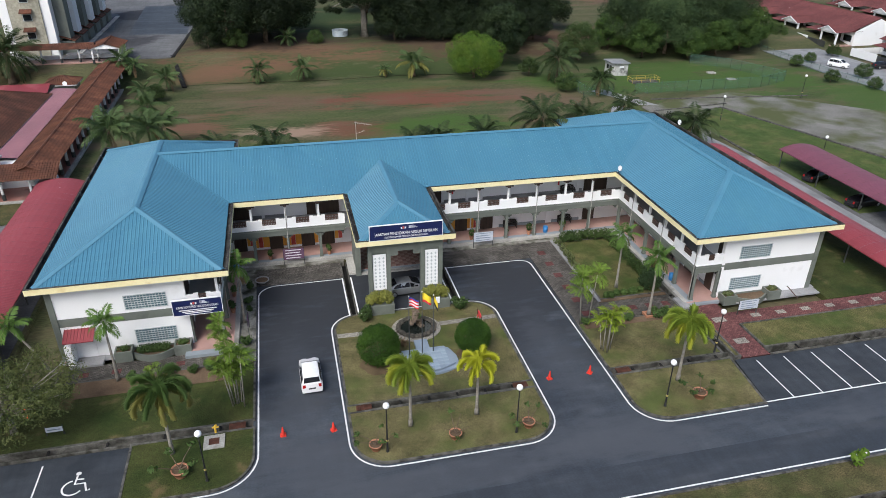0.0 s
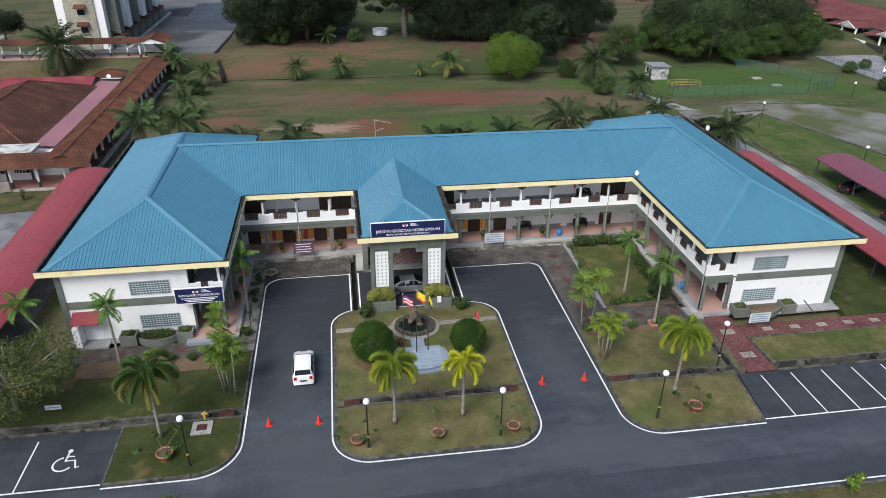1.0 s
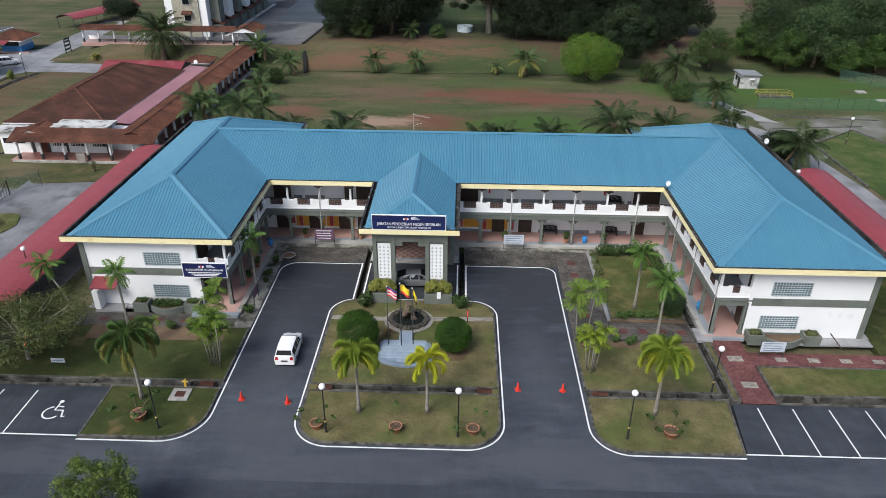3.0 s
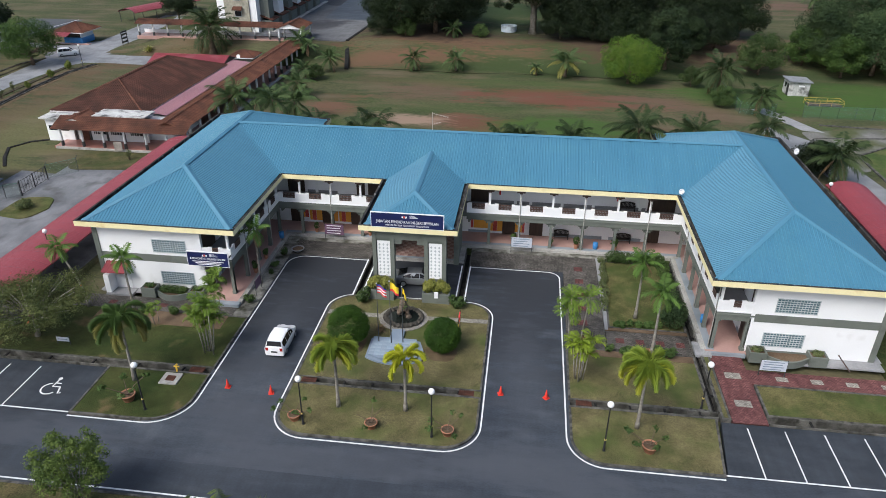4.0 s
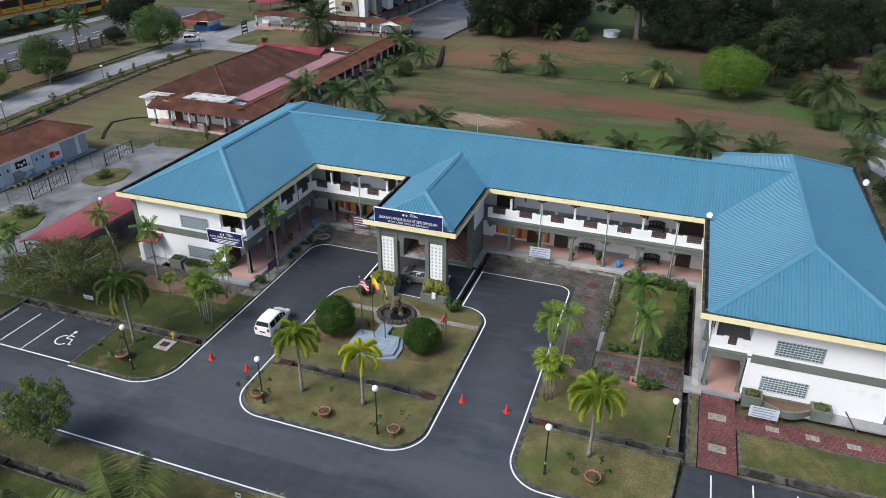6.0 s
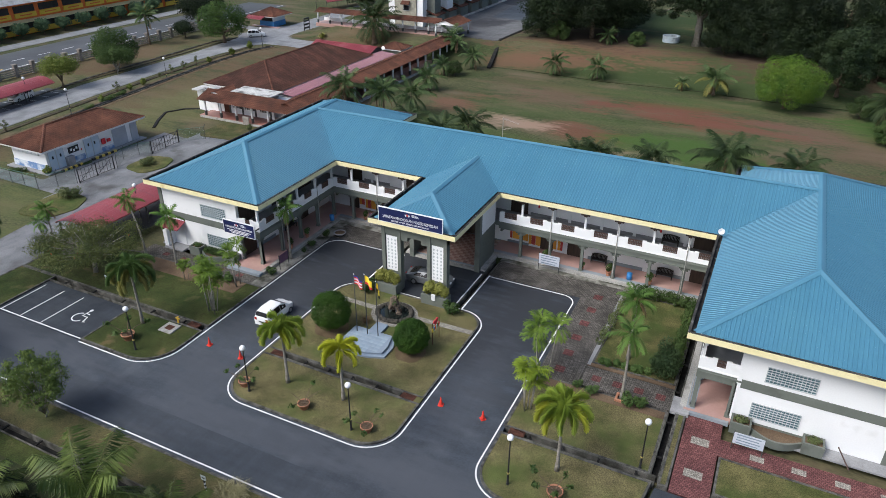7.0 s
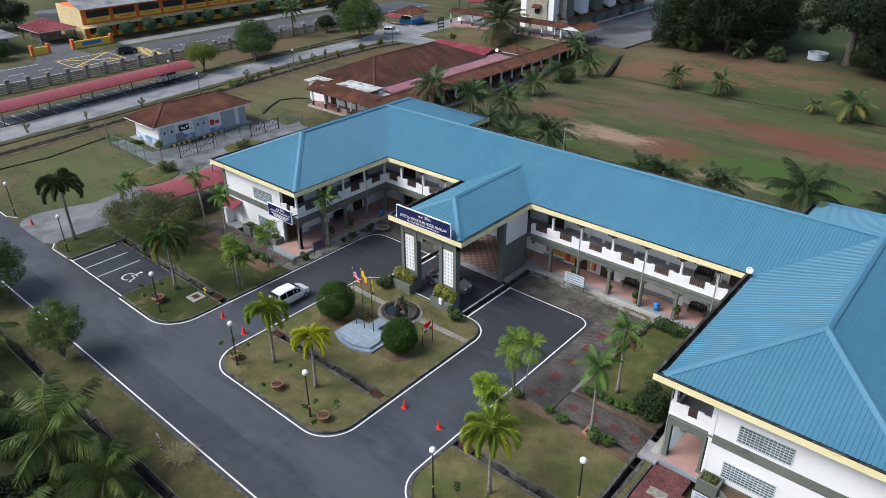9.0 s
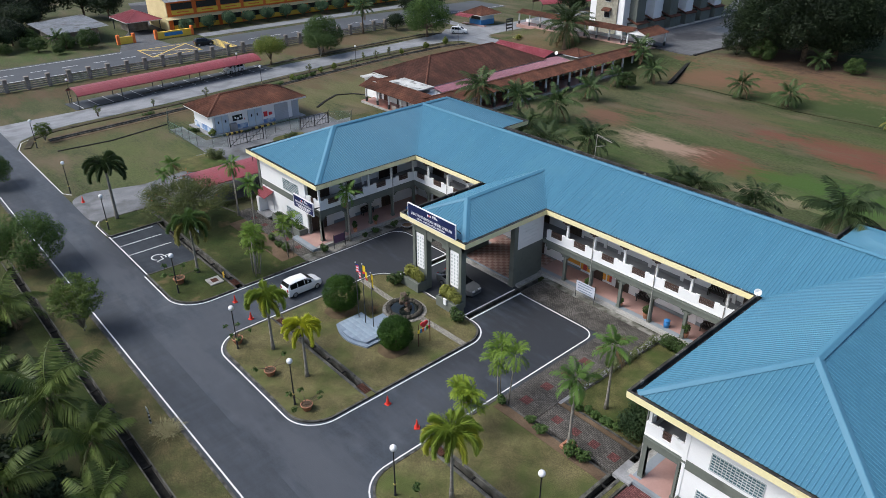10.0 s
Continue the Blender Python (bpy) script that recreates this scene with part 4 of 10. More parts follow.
slab("bed_side_west", rect(-4.6, 46.0, -3.05, 60.9), 0.05, "mossy", "mossy concrete strip beside the wing", "bed")
slab("bed_court_strip", [(27.92, 48.25), (28.18, 48.25), (28.58, 60.9), (27.95, 60.9)], 0.12, "pale_concrete", "pale worn concrete edging", "bed")
slab("bed_lawn_south", rect(27.95, 48.22, 34.8, 48.58), 0.1, "soil", "bare soil strip", "bed")
slab("path_island", [(3.7, 47.55), (8.6, 47.45), (8.6, 48.05), (3.7, 48.15)], 0.112, "paver_pale", "narrow pale paved path", "path", 0.05)
slab("path_island_east", [(12.3, 47.6), (17.85, 47.75), (17.85, 48.35), (12.3, 48.2)], 0.112, "paver_pale", "narrow pale paved path", "path", 0.05)
slab("porch_floor", rect(5.85, 50.9, 14.75, 58.2), -0.003, "asphalt", "asphalt under the entrance porch", "road")
for i, y in enumerate((39.6, 42.9)):
    slab("path_panel", rect(36.75, y, 37.95, y + 0.75), 0.056, "paver_pale", "pale inlaid paving panel", "path", 0.03)
for i in range(7):
    slab("path_panel_east", rect(40.6 + 2.6 * i, 43.0, 41.5 + 2.6 * i, 43.55), 0.056, "paver_pale", "pale inlaid paving panel", "path", 0.03)
for i in range(6):
    slab("path_panel_red", rect(25.7, 46.4 + 2.35 * i, 26.5, 47.2 + 2.35 * i), 0.036, "paver_dull", "dull red inlaid paving panel", "path", 0.03)
for i in range(4):
    slab("path_panel_cross", rect(28.7 + 1.65 * i, 46.5, 29.4 + 1.65 * i, 47.2), 0.036, "paver_dull", "dull red inlaid paving panel", "path", 0.03)
for i in range(5):
    slab("path_panel_west", rect(-16.5 + 2.4 * i, 46.6, -15.8 + 2.4 * i, 47.2), 0.036, "paver_dull", "dull red inlaid paving panel", "path", 0.03)


def drain(name, x0, y0, x1, y1, slabs=0, wall=0.085, top=0.13):
    """An open concrete drain: two walls and a low floor, with cross ties."""
    b = bm_new()
    along = abs(x1 - x0) > abs(y1 - y0)
    if along:
        box(b, x0, y0, -0.5, x1, y0 + wall, top)
        box(b, x0, y1 - wall, -0.5, x1, y1, top)
    else:
        box(b, x0, y0, -0.5, x0 + wall, y1, top)
        box(b, x1 - wall, y0, -0.5, x1, y1, top)
    struct(name, b, "drain_wall", "open concrete drain, stained dark", "drain")
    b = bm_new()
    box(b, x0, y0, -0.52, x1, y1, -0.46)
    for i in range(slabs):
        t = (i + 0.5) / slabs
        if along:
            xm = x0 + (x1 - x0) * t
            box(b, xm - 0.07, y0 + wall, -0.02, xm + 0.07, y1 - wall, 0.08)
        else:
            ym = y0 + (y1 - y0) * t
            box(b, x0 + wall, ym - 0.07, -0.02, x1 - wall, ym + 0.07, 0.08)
    struct(name + "_floor", b, "drain", "near-black drain bottom", "drain")


drain("drain_island", 4.2, 38.05, 17.4, 38.7, 6)
drain("drain_east", 25.2, 38.05, 35.2, 38.7, 4)
drain("drain_far_east", 38.65, 37.8, 110, 38.68, 12)
drain("drain_west", -22.3, 38.0, -3.6, 38.75, 5)
drain("drain_side", 34.8, 38.7, 35.4, 61.0, 6)
drain("drain_south", -100, 22.45, 110, 23.25, 60)
drain("drain_porch_west", 5.2, 50.9, 5.85, 60.9, 0, 0.1, 0.02)
drain("drain_porch_east", 14.75, 50.9, 15.4, 60.9, 0, 0.1, 0.02)
bm = bm_new()
for x in (5.04, 5.87, 14.59, 15.42):
    stripe(bm, [(x + 0.07, 51.0), (x + 0.07, 57.7)], 0.13, 0.0, 0.035)
struct("kerb_line_porch", bm, "white", "white painted edges of the porch drains", "road marking")


def ditch(name, pts, width, label, soil):
    """A narrow open concrete channel along a bent line, with worn soil beside it."""
    b = bm_new()
    for off in (-1, 1):
        run = []
        for i, (x, y) in enumerate(pts):
            x0, y0 = pts[max(i - 1, 0)]
            x1, y1 = pts[min(i + 1, len(pts) - 1)]
            d = Vector((x1 - x0, y1 - y0)).normalized()
            run.append((x - d.y * off * width / 2, y + d.x * off * width / 2))
        stripe(b, run, 0.14, -0.3, 0.12)
    struct(name, b, "drain_wall", label, "drain")
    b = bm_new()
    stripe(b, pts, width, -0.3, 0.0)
    struct(name + "_floor", b, "drain", "near-black drain bottom", "drain")
    b = bm_new()
    stripe(b, pts, soil, -0.3, -0.012)
    struct(name + "_soil", b, "soil_shade", "bare brown soil beside the drain", "soil")


ditch("ditch_side_road", [(-60.6, 37), (-61.6, 50), (-63.0, 61.5), (-65.2, 80), (-67.6, 98.8), (-69.0, 113), (-69.2, 123), (-67.8, 130)], 0.85, "open concrete drain beside the side road", 2.8)
ditch("ditch_far_side", [(-76.2, 57), (-79.6, 80), (-81.6, 92), (-82.2, 112), (-82.9, 128), (-80.8, 133.4)], 0.35, "narrow concrete drain in the roadside grass", 0.9)


def grate(x, y, w=1.15, d=0.75):
    g = thing("drain_grate", "rusty brown steel drain grate", "drain cover", "drain grates", (x, y, 0.1))
    b = bm_new()
    box(b, x - w / 2, y - d / 2, 0.05, x + w / 2, y + d / 2, 0.13)
    part("frame", b, "rust", g)
    for i in range(7):
        b = bm_new()
        u = x - w / 2 + 0.1 + (w - 0.2) * i / 6
        box(b, u - 0.025, y - d / 2 + 0.06, 0.13, u + 0.025, y + d / 2 - 0.06, 0.16)
        part("slat", b, "rust", g)


for gx in (4.75, 16.9, 25.6, -4.3):
    grate(gx, 38.38)
bm = bm_new()
box(bm, -6.5, 36.4, 0.1, -5.1, 37.7, 0.2)
mh = thing("manhole", "square concrete manhole with a rusty cover", "manhole", loc=(-5.8, 37.0, 0.1))
part("surround", bm, "concrete", mh)
bm = bm_new()
box(bm, -6.15, 36.75, 0.2, -5.45, 37.35, 0.23)
part("cover", bm, "rust", mh)
bm = bm_new()
tube(bm, [(-5.75, 38.0, 0.1), (-5.75, 38.0, 0.7), (-5.65, 38.0, 0.8)], 0.08, 8)
tube(bm, [(-5.95, 38.0, 0.6), (-5.5, 38.0, 0.6)], 0.06, 6)
solo("standpipe", bm, "school_yellow", "yellow painted water valve beside the manhole", "valve", loc=(-5.75, 38.0, 0.1))

# ---- the U-shaped office building ----
EAVE, EDGE, SLOPE = 6.77, 7.12, 3.0 / 6.93
M["slate"] = surf("grey slate floor", (0.2, 0.205, 0.215), (0.26, 0.265, 0.275), 0.6, 0.5, 0.05, 20, grain=0.05)
M["bench_dark"] = surf("black stained bench timber", (0.014, 0.012, 0.012), (0.026, 0.022, 0.02), 0.8, 0.4, 0.08, 20, stretch=(1, 6, 6))
office = thing("office_building", "two-storey white office building with blue metal hip roofs and open galleries", "building", loc=(15.5, 68.0, 0.0))


def wall_part(name, x0, y0, z0, x1, y1, z1, material, label="", parent=None):
    b = bm_new()
    box(b, x0, y0, z0, x1, y1, z1)
    return part(name, b, material, parent or office, label)


for x0, y0, x1, y1 in ((-8.2, 49.4, -5.5, 64.8), (36.25, 46.6, 39.05, 64.8), (-5.5, 62.15, 36.25, 64.8)):
    wall_part("gallery_floor", x0, y0, 3.9, x1, y1, 3.95, "slate", "dark slate gallery floor")
# solid walls: lower storey, band, upper storey
SLAB0, SLAB1 = 3.2, 3.92
for z0, z1, mat, nm in ((0.0, SLAB0, "white", "wall"), (SLAB0, SLAB1, "grey_green", "band"), (SLAB1, 6.75, "white", "wall")):
    e = 0.03 if nm == "band" else 0.0
    wall_part(nm, -18.1 - e, 49.2 - e, z0, -8.2 + e, 79.0, z1, mat)
    wall_part(nm, 39.05 - e, 46.4 - e, z0, 48.9 + e, 79.6, z1, mat)
    wall_part(nm, -8.2, 64.8, z0, 39.05, 75.2, z1, mat if nm == "band" else "white")
# corner pilasters and skirting
for x, y in ((-18.16, 49.12), (48.5, 46.32)):
    wall_part("pilaster", x, y, 0.0, x + 0.46, y + 0.5, 6.75, "grey_green", "grey green corner strip")
wall_part("plinth", -18.3, 48.6, 0.0, -8.0, 49.18, 0.14, "pale_concrete", "pale concrete apron")
wall_part("plinth", 39.0, 45.3, 0.0, 49.4, 46.38, 0.14, "pale_concrete", "pale concrete apron")
wall_part("plinth", 48.95, 46.4, 0.0, 49.6, 60.0, 0.1, "pale_concrete", "pale concrete apron")
# veranda floors
for x0, y0, x1, y1 in ((-8.2, 48.0, -4.55, 62.0), (35.75, 46.0, 39.05, 62.0), (-8.2, 62.0, 39.05, 64.8)):
    wall_part("veranda_floor", x0, y0, 0.0, x1, y1, 0.32, "floor_tile", "pink tiled veranda floor")
wall_part("veranda_edge", -5.0, 61.55, 0.0, 36.2, 61.98, 0.34, "concrete", "pale concrete veranda edge")
wall_part("veranda_edge", -5.0, 61.98, 0.0, 36.2, 62.5, 0.335, "edge_tile", "slate blue edge tiles")
wall_part("veranda_edge", 35.45, 46.2, 0.0, 35.9, 61.5, 0.345, "concrete", "pale concrete veranda edge")
wall_part("veranda_edge", 35.9, 46.2, 0.0, 36.5, 61.9, 0.338, "edge_tile", "slate blue edge tiles")
wall_part("veranda_edge", -4.8, 48.0, 0.0, -4.4, 61.5, 0.345, "concrete", "pale concrete veranda edge")
wall_part("porch_step", -8.6, 47.4, 0.0, -4.5, 48.4, 0.3, "edge_tile", "pale blue tiled entrance step")
wall_part("porch_step", 36.2, 45.75, 0.0, 38.9, 46.45, 0.3, "edge_tile", "pale blue tiled entrance step")
wall_part("porch_step", 34.9, 45.4, 0.0, 36.2, 47.2, 0.28, "pale_concrete", "pale concrete ramp")
# gallery slabs and upper floors, soffits
for x0, y0, x1, y1 in ((-8.2, 49.2, -5.35, 64.8), (36.1, 46.4, 39.05, 64.8), (-5.35, 62.0, 36.1, 64.8)):
    wall_part("gallery_slab", x0, y0, SLAB0 + 0.25, x1, y1, SLAB1 - 0.02, "grey_green", "grey green gallery slab")
for x0, y0, x1, y1 in ((-8.2, 49.2, -5.35, 64.8), (36.1, 46.4, 39.05, 64.8), (-5.35, 62.0, 36.1, 64.8)):
    wall_part("gallery_ceiling", x0, y0, 6.6, x1, y1, 6.74, "soffit", "pale eaves board ceiling")


def frame_of(o, u, n):
    """u runs along the facade, n points out of it."""
    u, n = Vector(u), Vector(n)
    return Matrix(((u.x, n.x, 0, o[0]), (u.y, n.y, 0, o[1]), (0, 0, 1, 0), (0, 0, 0, 1)))


def column_mesh(w, z0, z1):
    b = bm_new()
    box(b, -w / 2, -w / 2, z0, w / 2, w / 2, z1)
    box(b, -w / 2 - 0.04, -w / 2 - 0.04, z0, w / 2 + 0.04, w / 2 + 0.04, z0 + 0.25)
    return b


COL_LOW = mesh_of("column", column_mesh(0.28, 0.3, SLAB0 + 0.3), "grey_green", Vector())
COL_UP = mesh_of("upper_column", column_mesh(0.2, SLAB1, 6.62), "white", Vector())
BRACKET = bm_new()
box(BRACKET, -0.42, -0.1, 6.46, 0.42, 0.42, 6.6)
box(BRACKET, -0.14, -0.1, 6.3, 0.14, 0.34, 6.47)
BRACKET = mesh_of("bracket", BRACKET, "rail", Vector())
PIPE = bm_new()
tube(PIPE, [(0.0, 0.25, 0.3), (0.0, 0.25, 6.6)], 0.04, 8)
PIPE = mesh_of("downpipe", PIPE, "concrete", Vector())
NOTCH = 1.32


def parapet_mesh(w, notch=NOTCH):
    b = bm_new()
    h0, h1 = SLAB1, 4.98
    a, c = w / 2 - notch / 2, w / 2 + notch / 2
    for u0, u1, top in ((0, a - 0.36, h1 - 0.04), (a - 0.36, a, h1 + 0.05), (a, c, h1 - 0.6), (c, c + 0.36, h1 + 0.05), (c + 0.36, w, h1 - 0.04)):
        box(b, u0, -0.14, h0, u1, 0.0, top)
    box(b, 0, 0.0, h0, w, 0.035, h0 + 0.12)
    return b


def bar_mesh(name, x, y, z):
    b = bm_new()
    box(b, -x / 2, -y / 2, -z / 2, x / 2, y / 2, z / 2)
    return mesh_of(name, b, "rail", Vector())


RAIL = bar_mesh("rail", NOTCH - 0.04, 0.09, 0.09)
BALUSTER = bar_mesh("baluster", 0.085, 0.05, 0.6)


def balustrade(q, w, narrow=1.0):
    """A timber balustrade in the dip of a parapet: rails and upright bars."""
    m = Matrix.Translation(-BASE[office]) @ q
    top = piece("balustrade", RAIL, office, m @ Matrix.Translation((w / 2, -0.075, 4.9)) @ Matrix.Diagonal((narrow, 1, 1, 1)))
    top["label"] = "dark brown timber balustrade"
    for dz in (0.27, 0.54):
        piece("rail", RAIL, top, Matrix.Translation((0, 0, -dz)))
    for k in range(9):
        piece("baluster", BALUSTER, top, Matrix.Translation(((k / 8 - 0.5) * (NOTCH - 0.1), 0, -0.28)))


def beam_mesh(w):
    """A beam on the veranda columns with stepped brackets at both ends."""
    b = bm_new()
    box(b, 0, -0.3, SLAB0 - 0.05, w, 0.02, SLAB1 + 0.02)
    box(b, 0, 0.02, SLAB0 + 0.42, w, 0.08, SLAB0 + 0.56)
    for u0, u1, z in ((0.15, 0.5, 2.98), (0.15, 0.34, 2.8), (w - 0.5, w - 0.15, 2.98), (w - 0.34, w - 0.15, 2.8)):
        box(b, u0, -0.24, z, u1, -0.06, SLAB0 - 0.04)
    return b


def facade(m, stops, depth, kinds, first=True, last=True):
    """A two-storey gallery: a bay between each pair of stops, its posts, parapet, grille and the room front behind."""
    for i, u in enumerate(stops):
        if (i or first) and (i < len(stops) - 1 or last):
            q = m @ Matrix.Translation((u, -0.2, 0))
            q = Matrix.Translation(-BASE[office]) @ q
            piece("column", COL_LOW, office, q)
            piece("upper_column", COL_UP, office, q)
            piece("bracket", BRACKET, office, q)
            if (i + first) % 2 == 0:
                piece("downpipe", PIPE, office, q)
    for i, (a, c) in enumerate(zip(stops, stops[1:])):
        w = c - a
        q = m @ Matrix.Translation((a, 0, 0))
        for nm, fn, mat, lab in (("parapet", parapet_mesh, "white", ""), ("beam", beam_mesh, "grey_green", "")):
            b = fn(w)
            b.transform(q)
            part(nm, b, mat, office, lab)
        balustrade(q, w)
        room_front(q, w, depth, kinds[i % len(kinds)])


def bench_form(b, v, z):
    """A settle with an arched back, slats, arms and legs, standing on the floor at z."""
    box(b, 0.45, v + 0.12, z + 0.4, 2.0, v + 0.58, z + 0.46)
    arch = [(0.45 + 1.55 * k / 10, z + 0.78 + 0.2 * math.sin(math.pi * k / 10) ** 0.7) for k in range(11)]
    for (u0, z0), (u1, z1) in zip(arch, arch[1:]):
        box(b, u0, v + 0.08, min(z0, z1) - 0.1, u1, v + 0.14, max(z0, z1))
    for k in range(12):
        u = 0.5 + 1.45 * k / 11
        box(b, u - 0.045, v + 0.09, z + 0.44, u + 0.045, v + 0.13, z + 0.82)
    for u in (0.5, 1.95):
        box(b, u - 0.04, v + 0.12, z + 0.64, u + 0.04, v + 0.58, z + 0.7)
        for d in (0.12, 0.5):
            box(b, u - 0.04, v + d, z, u + 0.04, v + d + 0.07, z + 0.64)


def room_front(q, w, depth, kind):
    """Doors, windows and coloured panels on the wall at the back of one bay."""
    low, up = kind
    v = -depth + 0.02

    def bit(nm, u0, u1, z0, z1, mat, proud=0.04, label=""):
        b = bm_new()
        box(b, u0, v, z0, u1, v + proud, z1)
        b.transform(q)
        return part(nm, b, mat, office, label)

    if low == "orange_full":
        bit("wall_panel", 0.55, w - 0.1, 0.85, 2.4, "orange", 0.03, "orange painted wall panel")
        bit("wall_panel", 0.25, 0.5, 0.85, 2.4, "sign_red", 0.03, "red painted wall panel")
        bit("skirting", 0.0, w, 0.34, 0.6, "edge_tile", 0.05)
    elif low == "orange":
        bit("wall_panel", 0.75, w - 0.12, 0.6, 2.45, "orange", 0.03, "orange painted wall panel")
        bit("wall_panel", 0.3, 0.72, 0.6, 2.45, "sign_red", 0.03, "red painted wall panel")
        bit("wall_panel", 0.0, 0.28, 0.6, 2.45, "orange", 0.03, "orange painted wall panel")
        bit("door", w / 2 - 0.25, w / 2 + 1.1, 0.34, 2.3, "door", 0.07, "dark timber double door")
    elif low == "orange_door":
        bit("door", 0.2, w * 0.62, 0.34, 2.4, "door", 0.07, "dark timber double door")
        bit("wall_panel", w * 0.64, w - 0.55, 0.9, 2.4, "orange", 0.03, "orange painted wall panel")
        bit("wall_panel", w - 0.53, w - 0.15, 0.9, 2.4, "sign_red", 0.03, "red painted wall panel")
    elif low == "door":
        bit("door", 0.4, w * 0.55, 0.34, 2.4, "door", 0.07, "dark timber double door")
        bit("notice", w * 0.65, w - 0.4, 1.2, 2.2, "sign_white", 0.03, "pale paper notices")
    elif low == "door_panel":
        bit("wall_panel", 0.05, 0.3, 0.6, 2.45, "orange", 0.03, "orange painted wall panel")
        bit("wall_panel", 0.32, 0.56, 0.6, 2.45, "sign_red", 0.03, "red painted wall panel")
        bit("notice", 0.64, 1.0, 1.0, 2.3, "sign_white", 0.03, "pale paper notices")
        bit("door", 1.08, min(2.5, w - 0.3), 0.34, 2.35, "door", 0.07, "dark timber double door")
    elif low == "bench":
        bit("skirting", 0.0, w, 0.34, 0.7, "edge_tile", 0.03)
        b = bm_new()
        bench_form(b, v, 0.32)
        b.transform(q)
        solo("bench", b, "bench_dark", "black timber bench with a curved back on the veranda", "bench", "veranda benches", tuple(q @ Vector((1.2, v + 0.3, 0.32))))
    else:
        bit("skirting", 0.0, w, 0.34, 0.7, "edge_tile", 0.03)
        bit("door", w - 0.95, w - 0.25, 0.36, 2.3, "pale_grey", 0.05, "pale grey door")
    bit("lintel", 0.0, w, 2.62, 2.75, "grey_green", 0.06)
    fan = bit("fanlight", w * 0.2, w * 0.85, 2.28 if low in ("bench", "plain") else 2.78, 2.52 if low in ("bench", "plain") else 3.0, "glass", 0.05, "dark glass fanlight")
    for k in range(1, 5):
        b = bm_new()
        u = w * 0.2 + w * 0.65 * k / 5
        z0 = 2.28 if low in ("bench", "plain") else 2.78
        box(b, u - 0.03, v + 0.05, z0, u + 0.03, v + 0.08, z0 + 0.24)
        b.transform(q)
        part("glazing_bar", b, "bar", fan)
    # upper storey
    if up == "bench":
        b = bm_new()
        bench_form(b, v, SLAB1 + 0.03)
        b.transform(q)
        solo("bench", b, "bench_dark", "black timber bench with a curved back on the upper gallery", "bench", "veranda benches", tuple(q @ Vector((1.2, v + 0.3, SLAB1 + 0.03))))
    if up in ("bench", "red"):
        b = bm_new()
        lathe(b, [(0.0, 0.0), (0.09, 0.0), (0.09, 0.42), (0.04, 0.5), (0.03, 0.58), (0.0, 0.58)], 10)
        b.transform(q @ Matrix.Translation((0.2 if up == "bench" else 0.9, v + 0.15, 4.95)))
        part("extinguisher", b, "flag_red", office, "red fire extinguisher on the wall", smooth=True)
        bit("pier", w - 0.7, w - 0.4, SLAB1, 6.6, "white", 0.12)
        bit("upper_skirting", 0.0, w, SLAB1, 4.25, "slate", 0.05)
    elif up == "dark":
        # open doorway: its inner shade is a flat dark panel
        bit("upper_door", 0.2, w - 0.3, SLAB1, 6.3, "door", 0.06, "dark panel painted as a shaded open doorway")
    elif up == "door":
        bit("upper_wall_panel", 0.1, w - 1.1, SLAB1, 5.95, "pale_grey", 0.03, "pale grey wall panel")
        bit("upper_door", w - 1.05, w - 0.15, SLAB1, 6.1, "door", 0.06, "dark timber door")
    else:
        bit("upper_wall_panel", 0.1, w - 0.1, SLAB1, 5.95, "pale_grey", 0.03, "pale grey wall panel")
        bit("pier", 0.9, 1.2, SLAB1, 6.6, "white", 0.12)
        bit("upper_skirting", 0.0, w, SLAB1, 4.25, "slate", 0.05)
    up_fan = bit("upper_fanlight", w * 0.25, w * 0.8, 6.1, 6.4, "glass", 0.05, "dark glass fanlight")
    for k in range(1, 4):
        b = bm_new()
        u = w * 0.25 + w * 0.55 * k / 4
        box(b, u - 0.03, v + 0.05, 6.1, u + 0.03, v + 0.08, 6.4)
        b.transform(q)
        part("glazing_bar", b, "bar", up_fan)


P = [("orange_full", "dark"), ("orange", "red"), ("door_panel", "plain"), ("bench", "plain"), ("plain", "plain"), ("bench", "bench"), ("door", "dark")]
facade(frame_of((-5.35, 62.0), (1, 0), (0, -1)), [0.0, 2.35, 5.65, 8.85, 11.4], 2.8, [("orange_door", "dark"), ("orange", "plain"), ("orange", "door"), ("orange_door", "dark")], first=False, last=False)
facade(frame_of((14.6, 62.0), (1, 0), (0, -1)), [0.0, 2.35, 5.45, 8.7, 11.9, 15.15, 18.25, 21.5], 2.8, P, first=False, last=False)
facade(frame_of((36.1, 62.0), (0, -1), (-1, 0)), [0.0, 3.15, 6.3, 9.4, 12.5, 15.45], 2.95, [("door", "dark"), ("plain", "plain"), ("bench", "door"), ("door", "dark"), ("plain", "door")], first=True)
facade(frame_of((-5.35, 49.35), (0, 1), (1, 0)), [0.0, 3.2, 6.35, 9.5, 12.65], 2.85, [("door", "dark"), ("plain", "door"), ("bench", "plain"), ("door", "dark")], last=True)
